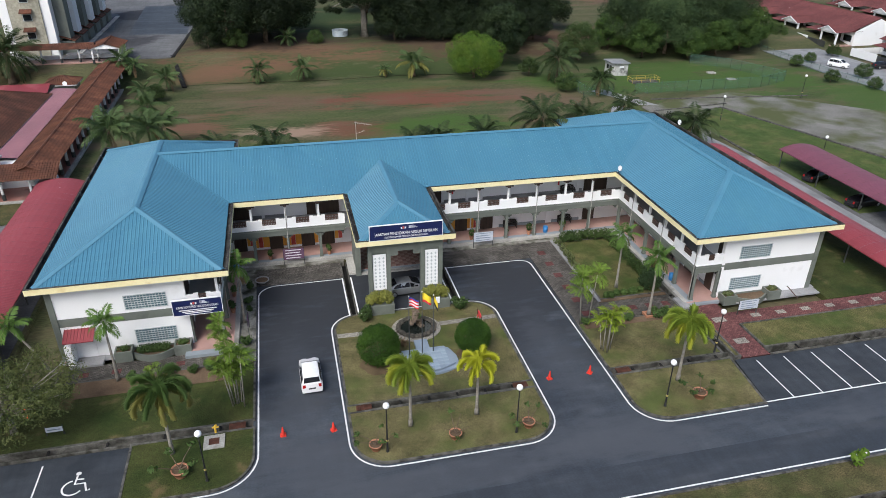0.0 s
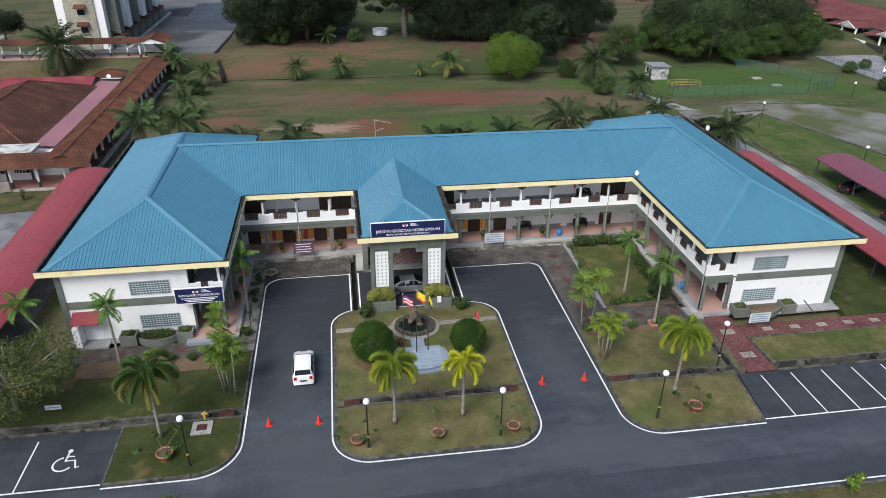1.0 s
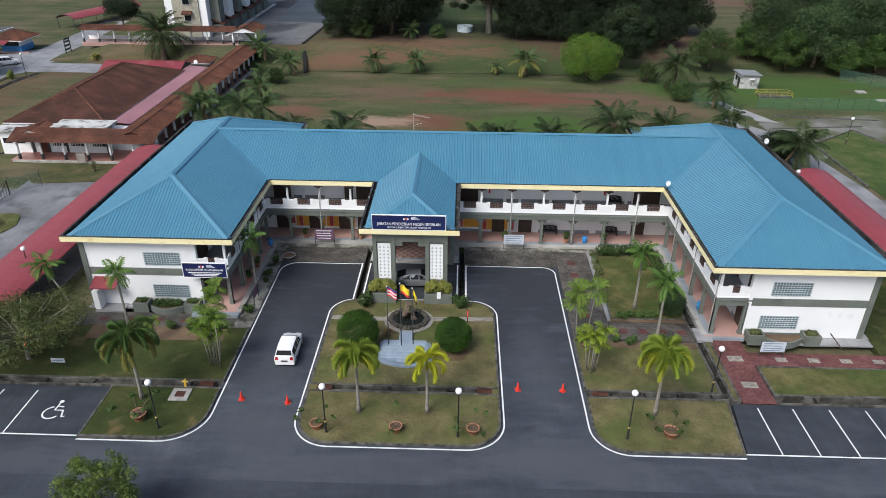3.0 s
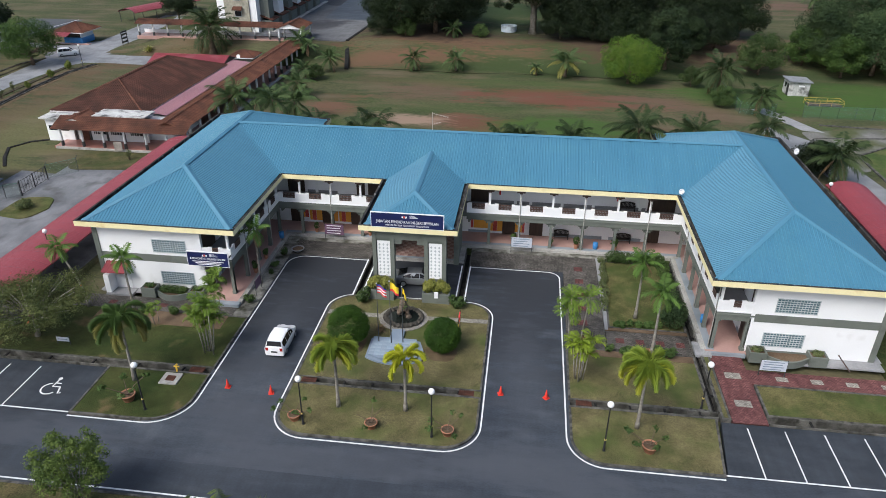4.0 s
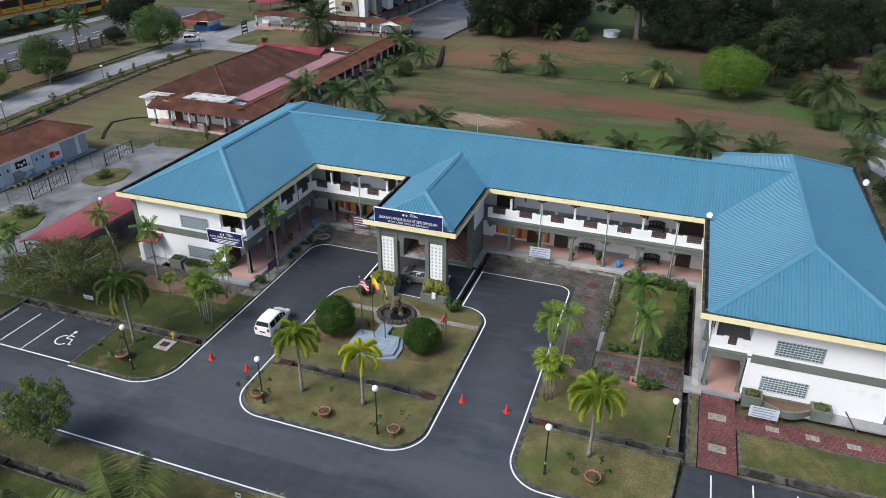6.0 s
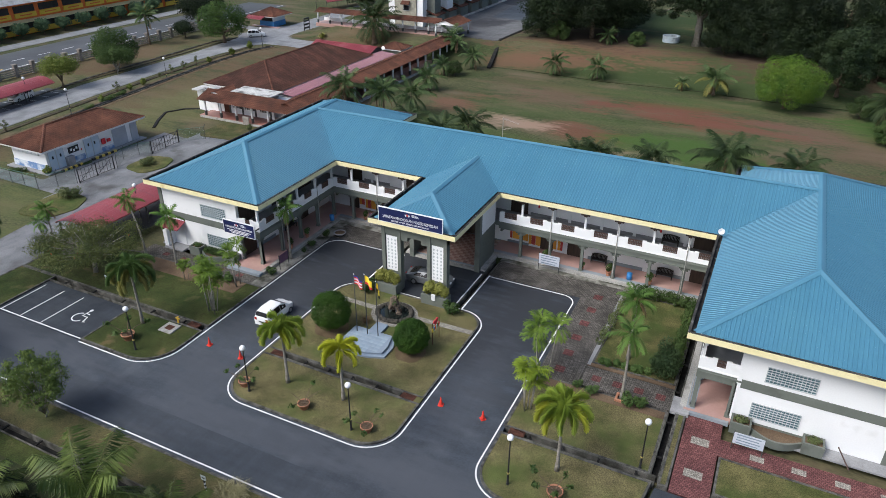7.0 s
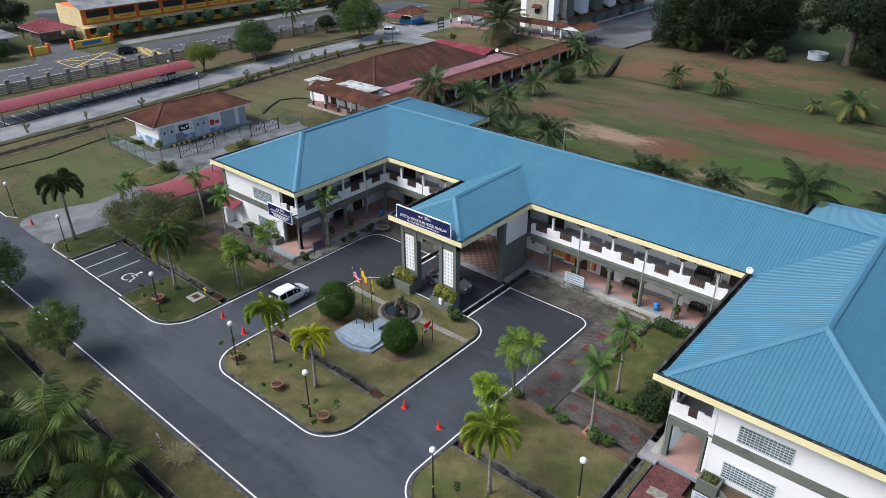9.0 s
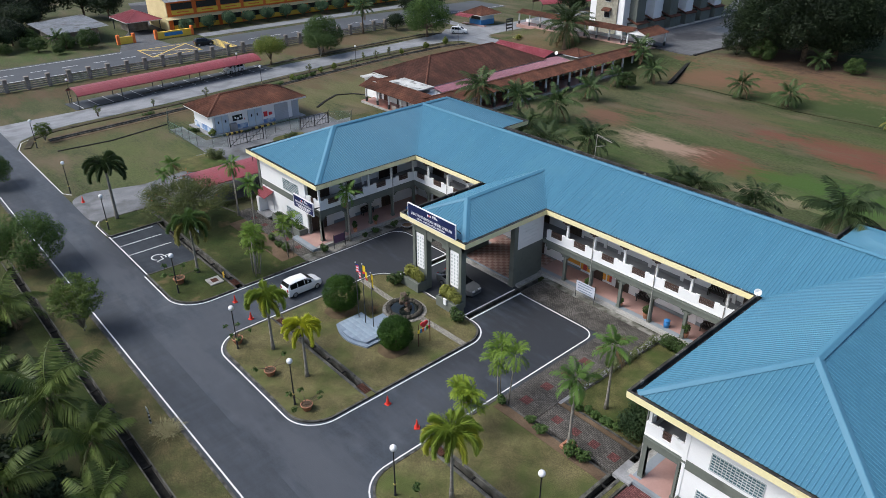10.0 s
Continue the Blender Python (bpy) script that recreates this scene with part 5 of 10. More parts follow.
# gallery ends on the two front walls
for x0, x1, y in ((-8.2, -5.3, 49.2), (36.1, 39.05, 46.4)):
    q = frame_of((x0, y), (1, 0), (0, -1))
    w = x1 - x0
    balustrade(q, w, 0.56)
    for nm, mat in (("parapet", "white"), ("beam", "grey_green")):
        b = parapet_mesh(w, 0.6) if nm == "parapet" else beam_mesh(w)
        b.transform(q)
        part(nm, b, mat, office)
wall_part("end_post", 38.75, 46.36, 0.0, 39.06, 46.75, 6.7, "white", "white gallery post")
wall_part("end_post", -8.3, 49.16, 0.0, -8.0, 49.5, 6.7, "white", "white gallery post")
for x, y in ((38.7, 46.5), (36.3, 46.6), (-5.55, 49.4), (-8.0, 49.4)):
    q = Matrix.Translation(Vector((x, y, 0)) - BASE[office])
    piece("column", COL_LOW, office, q)
wall_part("entrance_door", 38.95, 47.6, 0.34, 39.03, 48.6, 2.5, "door", "dark timber door")
wall_part("entrance_door", -8.18, 50.4, 0.34, -8.1, 51.6, 2.5, "door", "dark timber door")


def block_window(x, y, z, w=3.1, h=1.2, rows=6, cols=13):
    """A vent window of small glass blocks between pale bars, set in a south wall."""
    fr = bm_new()
    for a in ((x - 0.06, z - 0.06, x + w + 0.06, z), (x - 0.06, z + h, x + w + 0.06, z + h + 0.06), (x - 0.06, z, x, z + h), (x + w, z, x + w + 0.06, z + h)):
        box(fr, a[0], y - 0.05, a[1], a[2], y + 0.02, a[3])
    win = part("window", fr, "bar", office, "vent window of small glass blocks")
    b = bm_new()
    box(b, x, y - 0.008, z, x + w, y + 0.02, z + h)
    part("pane", b, "block_glass", win)
    for i in range(1, rows):
        b = bm_new()
        box(b, x, y - 0.045, z + h * i / rows - 0.022, x + w, y - 0.004, z + h * i / rows + 0.022)
        part("bar", b, "bar", win)
    for i in range(1, cols):
        b = bm_new()
        box(b, x + w * i / cols - 0.016, y - 0.04, z, x + w * i / cols + 0.016, y - 0.004, z + h)
        part("bar", b, "bar", win)


block_window(-12.6, 49.2, 4.25)
block_window(-12.3, 49.2, 1.0)
block_window(40.5, 46.4, 4.25)
block_window(40.1, 46.4, 1.0)
# back and side windows of the wings
for y in (54, 59, 64, 69, 74):
    for x, s in ((-18.1, -1), (48.9, 1)):
        for z in (1.0, 4.6):
            b = bm_new()
            box(b, min(x, x + 0.03 * s), y - 1.1, z, max(x, x + 0.03 * s), y + 1.1, z + 1.3)
            win = part("window", b, "bar", office, "glazed side window")
            for k in range(3):
                b = bm_new()
                box(b, min(x + 0.02 * s, x + 0.04 * s), y - 1.03 + 0.7 * k, z + 0.07, max(x + 0.02 * s, x + 0.04 * s), y - 0.41 + 0.7 * k, z + 1.23)
                part("pane", b, "glass", win)
# small canopy over the side door of the west wing
b = bm_new()
prism(b, [(0, 2.95), (-1.25, 2.45), (-1.25, 2.38), (0, 2.86)], -17.4, -15.2, Matrix(((0, 0, 1, 0), (1, 0, 0, 49.2), (0, 1, 0, 0), (0, 0, 0, 1))))
canopy = part("canopy", b, "red_roof", office, "small red metal door canopy")
for i in range(10):
    b = bm_new()
    x = -17.4 + 2.2 * i / 9
    prism(b, [(0, 2.99), (-1.26, 2.48), (-1.26, 2.44), (0, 2.94)], x - 0.03, x + 0.03, Matrix(((0, 0, 1, 0), (1, 0, 0, 49.2), (0, 1, 0, 0), (0, 0, 0, 1))))
    part("rib", b, "red_roof", canopy)
wall_part("side_door", -16.9, 49.14, 0.15, -15.4, 49.18, 2.3, "pale_grey", "pale grey roller door")
wall_part("side_wall", -17.45, 48.1, 0.0, -16.95, 49.2, 2.0, "white", "low white screen wall")
wall_part("landing", -17.4, 47.9, 0.0, -14.9, 49.15, 0.2, "pale_concrete", "pale concrete landing")


# ---- roofs ----
def face_up(b):
    b.normal_update()
    for f in b.faces:
        if f.normal.z < 0:
            f.normal_flip()


def sheet_roof(p0, u, v, poly, z0, slope, parent, width=0.84, material="roof", ribs=3, name="roof_sheet", rib=0.03, joined=False):
    """Ribbed metal sheets laid up a slope. p0: origin at the eaves; u along the eaves, v up the slope; poly in (u, v)."""
    u, v = Vector(u), Vector(v)
    umin, umax = min(p[0] for p in poly), max(p[0] for p in poly)

    def span(t):
        hits = []
        for a, c in zip(poly, poly[1:] + poly[:1]):
            if (a[0] - t) * (c[0] - t) <= 0 and abs(a[0] - c[0]) > 1e-9:
                f = (t - a[0]) / (c[0] - a[0])
                hits.append(a[1] + f * (c[1] - a[1]))
        return (min(hits), max(hits)) if len(hits) > 1 else None

    k = max(1, round((umax - umin) / width))
    step = (umax - umin) / k
    b, rows = bm_new(), []
    for i in range(k):
        a = umin + i * step
        prof = [(a + 1e-4, 0.0)]
        for r in range(ribs):
            c = a + step * (r + 0.5) / ribs
            prof += [(c - 0.05, 0.0), (c - 0.025, rib), (c + 0.025, rib), (c + 0.05, 0.0)]
        if not joined or i == k - 1:
            prof.append((a + step - 1e-4, 0.0))
        for t, h in prof:
            s = span(min(max(t, umin + 1e-4), umax - 1e-4))
            if not s:
                continue
            row = []
            for q in s:
                xy = Vector(p0) + u * t + v * q
                row.append(b.verts.new((xy.x, xy.y, z0 + q * slope + h)))
            rows.append(row)
        if joined and i < k - 1:
            continue
        for r0, r1 in zip(rows, rows[1:]):
            b.faces.new((r0[0], r1[0], r1[1], r0[1]))
        face_up(b)
        part(name, b, material, parent, recalc=False)
        b, rows = bm_new(), []


def cap_strip(p, q, parent, w=0.3, lift=0.07, drop=0.1, material="roof_cap", name="ridge_cap"):
    """A folded flashing along a ridge, hip or valley."""
    p, q = Vector(p), Vector(q)
    d = (q - p).normalized()
    s = d.cross(Vector((0, 0, 1))).normalized()
    b = bm_new()
    rows = []
    for e in (p, q):
        rows.append([b.verts.new(e + s * k * w + Vector((0, 0, z))) for k, z in ((-1, lift - drop), (-0.12, lift + 0.03), (0.12, lift + 0.03), (1, lift - drop))])
    for i in range(3):
        b.faces.new((rows[0][i], rows[0][i + 1], rows[1][i + 1], rows[1][i]))
    part(name, b, material, parent)


def zr(v):
    return EDGE + v * SLOPE


INS = 0.45
LX0, LX1, LY0, LY1 = -19.15, -4.4, 48.4, 80.2
RX0, RX1, RY0, RY1 = 35.0, 50.0, 45.4, 80.6
MY0 = 61.5
lx, rx = (LX0 + LX1) / 2, (RX0 + RX1) / 2
lh, rh = (LX1 - LX0) / 2 - INS, (RX1 - RX0) / 2 - INS
mh_ = lh
my = MY0 + INS + mh_
MY1 = my + mh_ + INS
la, ra = LY0 + INS + lh, RY0 + INS + rh      # front hip points
lb, rb = LY1 - INS - lh, RY1 - INS - rh      # rear hip points
# west wing
sheet_roof((LX0 + INS, 0), (0, 1), (1, 0), [(LY0 + INS, 0), (LY1 - INS, 0), (lb, lh), (la, lh)], EDGE, SLOPE, office)
sheet_roof((0, LY0 + INS), (1, 0), (0, 1), [(LX0 + INS, 0), (LX1 - INS, 0), (lx, lh)], EDGE, SLOPE, office)
sheet_roof((0, LY1 - INS), (1, 0), (0, -1), [(LX0 + INS, 0), (LX1 - INS, 0), (lx, lh)], EDGE, SLOPE, office)
sheet_roof((LX1 - INS, 0), (0, 1), (-1, 0), [(LY0 + INS, 0), (MY0 + INS, 0), (my, lh), (la, lh)], EDGE, SLOPE, office)
sheet_roof((LX1 - INS, 0), (0, 1), (-1, 0), [(MY1 - INS, 0), (LY1 - INS, 0), (lb, lh), (my, lh)], EDGE, SLOPE, office)
# east wing
sheet_roof((RX1 - INS, 0), (0, 1), (-1, 0), [(RY0 + INS, 0), (RY1 - INS, 0), (rb, rh), (ra, rh)], EDGE, SLOPE, office)
sheet_roof((0, RY0 + INS), (1, 0), (0, 1), [(RX0 + INS, 0), (RX1 - INS, 0), (rx, rh)], EDGE, SLOPE, office)
sheet_roof((0, RY1 - INS), (1, 0), (0, -1), [(RX0 + INS, 0), (RX1 - INS, 0), (rx, rh)], EDGE, SLOPE, office)
sheet_roof((RX0 + INS, 0), (0, 1), (1, 0), [(RY0 + INS, 0), (MY0 + INS, 0), (my, mh_), (my, rh), (ra, rh)], EDGE, SLOPE, office)
sheet_roof((RX0 + INS, 0), (0, 1), (1, 0), [(MY1 - INS, 0), (RY1 - INS, 0), (rb, rh), (my, rh), (my, mh_)], EDGE, SLOPE, office)
# middle range
sheet_roof((0, MY0 + INS), (1, 0), (0, 1), [(LX1 - INS, 0), (RX0 + INS, 0), (RX0 + INS + mh_, mh_), (lx, mh_)], EDGE, SLOPE, office)
sheet_roof((0, MY1 - INS), (1, 0), (0, -1), [(LX1 - INS, 0), (RX0 + INS, 0), (RX0 + INS + mh_, mh_), (lx, mh_)], EDGE, SLOPE, office)
# porch
PX0, PX1, PY0 = 5.99, 14.78, 51.0
px, ph = (PX0 + PX1) / 2, (PX1 - PX0) / 2 - INS
pa = PY0 + INS + ph
sheet_roof((PX0 + INS, 0), (0, 1), (1, 0), [(PY0 + INS, 0), (MY0 + INS, 0), (MY0 + INS + ph, ph), (pa, ph)], EDGE + 0.03, SLOPE, office)
sheet_roof((PX1 - INS, 0), (0, 1), (-1, 0), [(PY0 + INS, 0), (MY0 + INS, 0), (MY0 + INS + ph, ph), (pa, ph)], EDGE + 0.03, SLOPE, office)
sheet_roof((0, PY0 + INS), (1, 0), (0, 1), [(PX0 + INS, 0), (PX1 - INS, 0), (px, ph)], EDGE + 0.03, SLOPE, office)
for a, c in (
    ((LX0 + INS, LY0 + INS, zr(0)), (lx, la, zr(lh))), ((LX1 - INS, LY0 + INS, zr(0)), (lx, la, zr(lh))), ((lx, la, zr(lh)), (lx, lb, zr(lh))),
    ((LX0 + INS, LY1 - INS, zr(0)), (lx, lb, zr(lh))), ((LX1 - INS, LY1 - INS, zr(0)), (lx, lb, zr(lh))),
    ((RX0 + INS, RY0 + INS, zr(0)), (rx, ra, zr(rh))), ((RX1 - INS, RY0 + INS, zr(0)), (rx, ra, zr(rh))), ((rx, ra, zr(rh)), (rx, rb, zr(rh))),
    ((RX0 + INS, RY1 - INS, zr(0)), (rx, rb, zr(rh))), ((RX1 - INS, RY1 - INS, zr(0)), (rx, rb, zr(rh))),
    ((lx, my, zr(mh_)), (RX0 + INS + mh_, my, zr(mh_))),
    ((PX0 + INS, PY0 + INS, zr(0)), (px, pa, zr(ph))), ((PX1 - INS, PY0 + INS, zr(0)), (px, pa, zr(ph))), ((px, pa, zr(ph)), (px, MY0 + INS + ph, zr(ph)))):
    cap_strip(a, c, office)
for a, c in (((LX1 - INS, MY0 + INS, zr(0)), (lx, my, zr(lh))), ((RX0 + INS, MY0 + INS, zr(0)), (rx, my + 0.1, zr(rh))), ((PX0 + INS, MY0 + INS, zr(0)), (px, MY0 + INS + ph, zr(ph))), ((PX1 - INS, MY0 + INS, zr(0)), (px, MY0 + INS + ph, zr(ph)))):
    cap_strip(a, c, office, 0.14, 0.02, 0.0, "roof", "valley_flashing")

# fascia, gutter and soffit along the eaves: runs of (start, end), inside to the left
RUNS = [((LX0, LY0), (LX1, LY0)), ((LX1, LY0), (LX1, MY0)), ((LX1, MY0), (PX0, MY0)), ((PX0, MY0), (PX0, PY0)), ((PX0, PY0), (PX1, PY0)), ((PX1, PY0), (PX1, MY0)),
        ((PX1, MY0), (RX0, MY0)), ((RX0, MY0), (RX0, RY0)), ((RX0, RY0), (RX1, RY0)), ((RX1, RY0), (RX1, RY1)), ((RX1, RY1), (RX0, RY1)), ((RX0, RY1), (RX0, MY1)),
        ((RX0, MY1), (LX1, MY1)), ((LX1, MY1), (LX1, LY1)), ((LX1, LY1), (LX0, LY1)), ((LX0, LY1), (LX0, LY0))]
inner_turn = [1, -1, -1, 1, 1, -1, -1, 1, 1, 1, 1, -1, -1, 1, 1, 1]   # corner at the end of each run: 1 outward, -1 inward
for i, (a, c) in enumerate(RUNS):
    a, c = Vector(a), Vector(c)
    d = (c - a).normalized()
    n = Vector((-d.y, d.x))
    s0, s1 = inner_turn[i - 1], inner_turn[i]

    def strip(o0, o1, z0, z1, mat, nm, lab=""):
        b = bm_new()
        pts = [a + n * o0 + d * o0 * s0, c + n * o0 - d * o0 * s1, c + n * o1 - d * o1 * s1, a + n * o1 + d * o1 * s0]
        prism(b, pts, z0, z1)
        part(nm, b, mat, office, lab)

    strip(0.0, 0.1, EAVE, EDGE + 0.14, "cream", "fascia", "cream painted fascia")
    strip(-0.01, 0.17, EDGE + 0.14, EDGE + 0.17, "gutter", "gutter_cap")
    strip(0.1, 0.17, EAVE + 0.05, EDGE + 0.135, "gutter", "gutter_wall")
    strip(0.1, 0.75, EAVE + 0.02, EAVE + 0.16, "gutter", "gutter", "mouldy concrete gutter")
    strip(0.1, 1.25, EAVE - 0.06, EAVE + 0.02, "soffit", "soffit")

# ---- entrance porch ----
for x, w in ((7.05, 1.99), (11.75, 1.99)):
    wall_part("pillar", x, 51.55, 0.0, x + 0.34, 52.15, 6.75, "grey_green", "grey green porch pillar")
    wall_part("pillar", x + w - 0.34, 51.55, 0.0, x + w, 52.15, 6.75, "grey_green", "grey green porch pillar")
    wall_part("pillar_web", x + 0.34, 51.75, 0.0, x + w - 0.34, 52.1, 6.75, "grey_green")
    panel = wall_part("lattice_panel", x + 0.41, 51.69, 1.9, x + w - 0.41, 51.76, 5.5, "white", "white panel with rows of cut-out lozenges")
    for c in range(3):
        for r in range(9):
            b = bm_new()
            cx, cz = x + 0.635 + 0.36 * c, 2.25 + 0.36 * r
            prism(b, [(cx - 0.1, cz), (cx, cz - 0.14), (cx + 0.1, cz), (cx, cz + 0.14)], 51.675, 51.7, Matrix(((1, 0, 0, 0), (0, 0, 1, 0), (0, 1, 0, 0), (0, 0, 0, 1))))
            part("cut_out", b, "bar", panel)
# beam and stepped bracket over the drive
wall_part("porch_beam", 7.05, 51.6, 5.75, 13.74, 52.1, 6.76, "grey_green", "grey green porch beam")
for x0, x1, z in ((9.04, 9.7, 5.3), (11.1, 11.75, 5.3)):
    wall_part("bracket", x0, 51.65, z, x1, 52.55, 5.76, "grey_green")
for x in (7.05, 13.39):
    wall_part("porch_beam", x, 52.1, 6.0, x + 0.35, 61.9, 6.76, "grey_green", "grey green porch beam")
wall_part("porch_ceiling", 6.1, 51.3, 6.7, 14.7, 62.0, 6.78, "soffit", "porch ceiling board")
for x0, x1 in ((6.6, 6.95), (13.85, 14.2)):
    wall_part("side_wall", x0, 58.0, 0.0, x1, 61.95, SLAB1 - 0.1, "grey_green", "grey green side wall")
    wall_part("side_wall", x0 + 0.02, 58.3, SLAB1 - 0.1, x1 - 0.02, 61.95, 6.76, "white", "white upper side wall")
    wall_part("side_post", x0 - 0.08, 57.8, 0.0, x1 + 0.08, 58.3, 6.74, "grey_green", "grey green porch post")
for i, x in enumerate((14.24, 6.56)):
    for r in range(5):
        b = bm_new()
        box(b, x - 0.02, 59.0, 4.3 + 0.36 * r, x + 0.0, 61.2 - 0.3 * (r % 2), 4.4 + 0.36 * r)
        part("wall_lettering", b, "pale_grey", office)
wall_part("porch_step", 6.95, 57.9, 0.0, 13.85, 58.4, 0.17, "concrete", "pale concrete entrance step")
wall_part("porch_step", 5.85, 58.2, 0.0, 6.6, 61.5, 0.2, "concrete", "pale concrete ramp")
wall_part("porch_step", 14.2, 58.2, 0.0, 14.75, 61.5, 0.2, "concrete", "pale concrete ramp")
TILE = {}
for mat in ("tile_dark", "tile_pale"):
    M[mat] = surf(mat.replace("_", " "), *(((0.24, 0.13, 0.11), (0.29, 0.165, 0.14)) if mat == "tile_dark" else ((0.36, 0.26, 0.22), (0.42, 0.31, 0.27))), 1.0, 0.4, 0.05, 10, vary=0.08)
    b = bm_new()
    box(b, -0.2, -0.2, 0.0, 0.2, 0.2, 0.03)
    TILE[mat] = mesh_of("tile", b, mat, Vector())
b = bm_new()
box(b, 6.95, 58.4, 0.0, 13.85, 64.8, 0.33)
hall = part("hall_floor", b, "edge_tile", office, "checkered tile entrance floor")
for i in range(17):
    for j in range(15):
        piece("tile", TILE["tile_dark" if (i + j) % 2 else "tile_pale"], hall, Matrix.Translation(Vector((7.16 + 0.405 * i, 58.65 + 0.405 * j, 0.33)) - BASE[office]))
wall_part("hall_door", 8.6, 64.74, 0.36, 12.2, 64.79, 2.7, "door", "dark timber entrance doors")
# the second panel paints the shade inside the upper doorway
wall_part("hall_door", 8.2, 64.7, SLAB1, 12.6, 64.78, 6.2, "door", "dark panel painted as the shaded upper doorway")
wall_part("gallery_wall", 6.95, 62.0, SLAB1, 13.85, 62.15, 5.0, "white", "white gallery parapet")


def letter_board(name, x0, x1, y, z0, z1, lines, label, tilt=0.0):
    board = thing(name, label, "sign", loc=((x0 + x1) / 2, y, z0))
    b = bm_new()
    box(b, x0, y, z0, x1, y + 0.1, z1)
    part("panel", b, "navy", board)
    b = bm_new()
    for a in ((x0 - 0.05, z1, x1 + 0.05, z1 + 0.06), (x0 - 0.05, z0 - 0.04, x1 + 0.05, z0), (x0 - 0.05, z0, x0, z1), (x1, z0, x1 + 0.05, z1)):
        box(b, a[0], y - 0.02, a[1], a[2], y + 0.12, a[3])
    part("frame", b, "sign_white", board)
    cx = (x0 + x1) / 2
    h = z1 - z0
    up = Matrix(((1, 0, 0, 0), (0, 0, -1, 0), (0, 1, 0, 0), (0, 0, 0, 1)))
    for text, size, wide, zf in lines:
        words("lettering", text, size, wide, Matrix.Translation((cx, y - 0.004, z0 + zf * h)) @ up, "sign_white", board)
    # crest: shield between two supporters, with short bars beside it
    b = bm_new()
    q = Matrix(((1, 0, 0, cx - 0.25), (0, 0, 1, 0), (0, 1, 0, z0 + 0.76 * h), (0, 0, 0, 1)))
    prism(b, [(-0.08, 0.12), (-0.08, -0.02), (0, -0.13), (0.08, -0.02), (0.08, 0.12)], y - 0.012, y - 0.002, q)
    part("crest", b, "sign_red", board)
    for s in (-1, 1):
        b = bm_new()
        prism(b, [(s * 0.1, -0.12), (s * 0.24, -0.05), (s * 0.22, 0.1), (s * 0.11, 0.07)], y - 0.012, y - 0.002, q)
        part("crest_supporter", b, "sign_white", board)
    b = bm_new()
    for k, wd in enumerate((0.75, 0.6, 0.45)):
        box(b, cx + 0.2, y - 0.01, z0 + (0.72 + 0.07 * k) * h, cx + 0.2 + wd, y - 0.002, z0 + (0.75 + 0.07 * k) * h)
    part("small_print", b, "sign_white", board)
    return board


main_sign = letter_board("roof_sign", 7.2, 13.55, 50.98, 7.28, 8.62, [("JABATAN PENDIDIKAN NEGERI SEMBILAN", 0.38, 5.5, 0.31), ("SEKTOR SUMBER TEKNOLOGI PENDIDIKAN", 0.22, 3.8, 0.1)], "navy sign board with white lettering and crest above the porch")
b = bm_new()
for x in (7.6, 9.4, 11.3, 13.1):
    box(b, x, 51.06, 7.24, x + 0.06, 51.12, 8.5)
    prism(b, [(51.08, 8.3), (52.0, 7.35), (52.05, 7.4), (51.08, 8.4)], x, x + 0.06, Matrix(((0, 0, 1, 0), (1, 0, 0, 0), (0, 1, 0, 0), (0, 0, 0, 1))))
part("bracket", b, "steel", main_sign)
letter_board("wing_sign", -9.0, -5.25, 48.32, 3.62, 4.98, [("KAMI KOMITED MELAKSANAKAN", 0.3, 3.2, 0.46)], "navy pledge sign board with white lettering fixed to the gallery")
b = bm_new()
for k, (wd, z) in enumerate(((2.9, 4.17), (2.4, 4.02), (2.0, 3.88))):
    box(b, -7.12 - wd / 2, 48.306, z - 0.14, -7.12 + wd / 2, 48.314, z - 0.065)
part("small_print", b, "sign_white", bpy.data.objects["wing_sign"])
b = bm_new()
for x in (-8.3, -5.4):
    box(b, x, 48.42, 4.3, x + 0.08, 49.2, 4.4)
part("bracket", b, "steel", bpy.data.objects["wing_sign"])

# ---- plants ----
def mesh_raw(name, verts, faces, material):
    me = bpy.data.meshes.new(name)
    me.from_pydata([tuple(v) for v in verts], [], faces)
    me.materials.append(M[material])
    return me


def leaves(name, blobs, count, size, material, seed, fill=0.35, flat=0.5):
    """Many small leaf blades over and inside a set of rounded clumps."""
    rng = np.random.RandomState(seed)
    b = np.array(blobs, float)
    area = b[:, 3] * b[:, 4] + b[:, 4] * b[:, 5]
    which = rng.choice(len(b), count, p=area / area.sum())
    d = rng.normal(size=(count, 3))
    d /= np.linalg.norm(d, axis=1)[:, None]
    r = 1 - fill * rng.rand(count) ** 1.6 + 0.06 * rng.normal(size=count)
    c = b[which, :3] + d * r[:, None] * b[which, 3:6]
    nrm = d + flat * rng.normal(size=(count, 3))
    nrm[:, 2] += 0.35
    nrm /= np.linalg.norm(nrm, axis=1)[:, None]
    t = np.cross(nrm, rng.normal(size=(count, 3)))
    t /= np.linalg.norm(t, axis=1)[:, None]
    s = np.cross(nrm, t)
    k = size * (0.6 + 0.8 * rng.rand(count))[:, None]
    v = np.stack([c - t * k, c + s * k * 0.45, c + t * k, c - s * k * 0.45], 1).reshape(-1, 3)
    return mesh_raw(name, v, [(4 * i, 4 * i + 1, 4 * i + 2, 4 * i + 3) for i in range(count)], material)


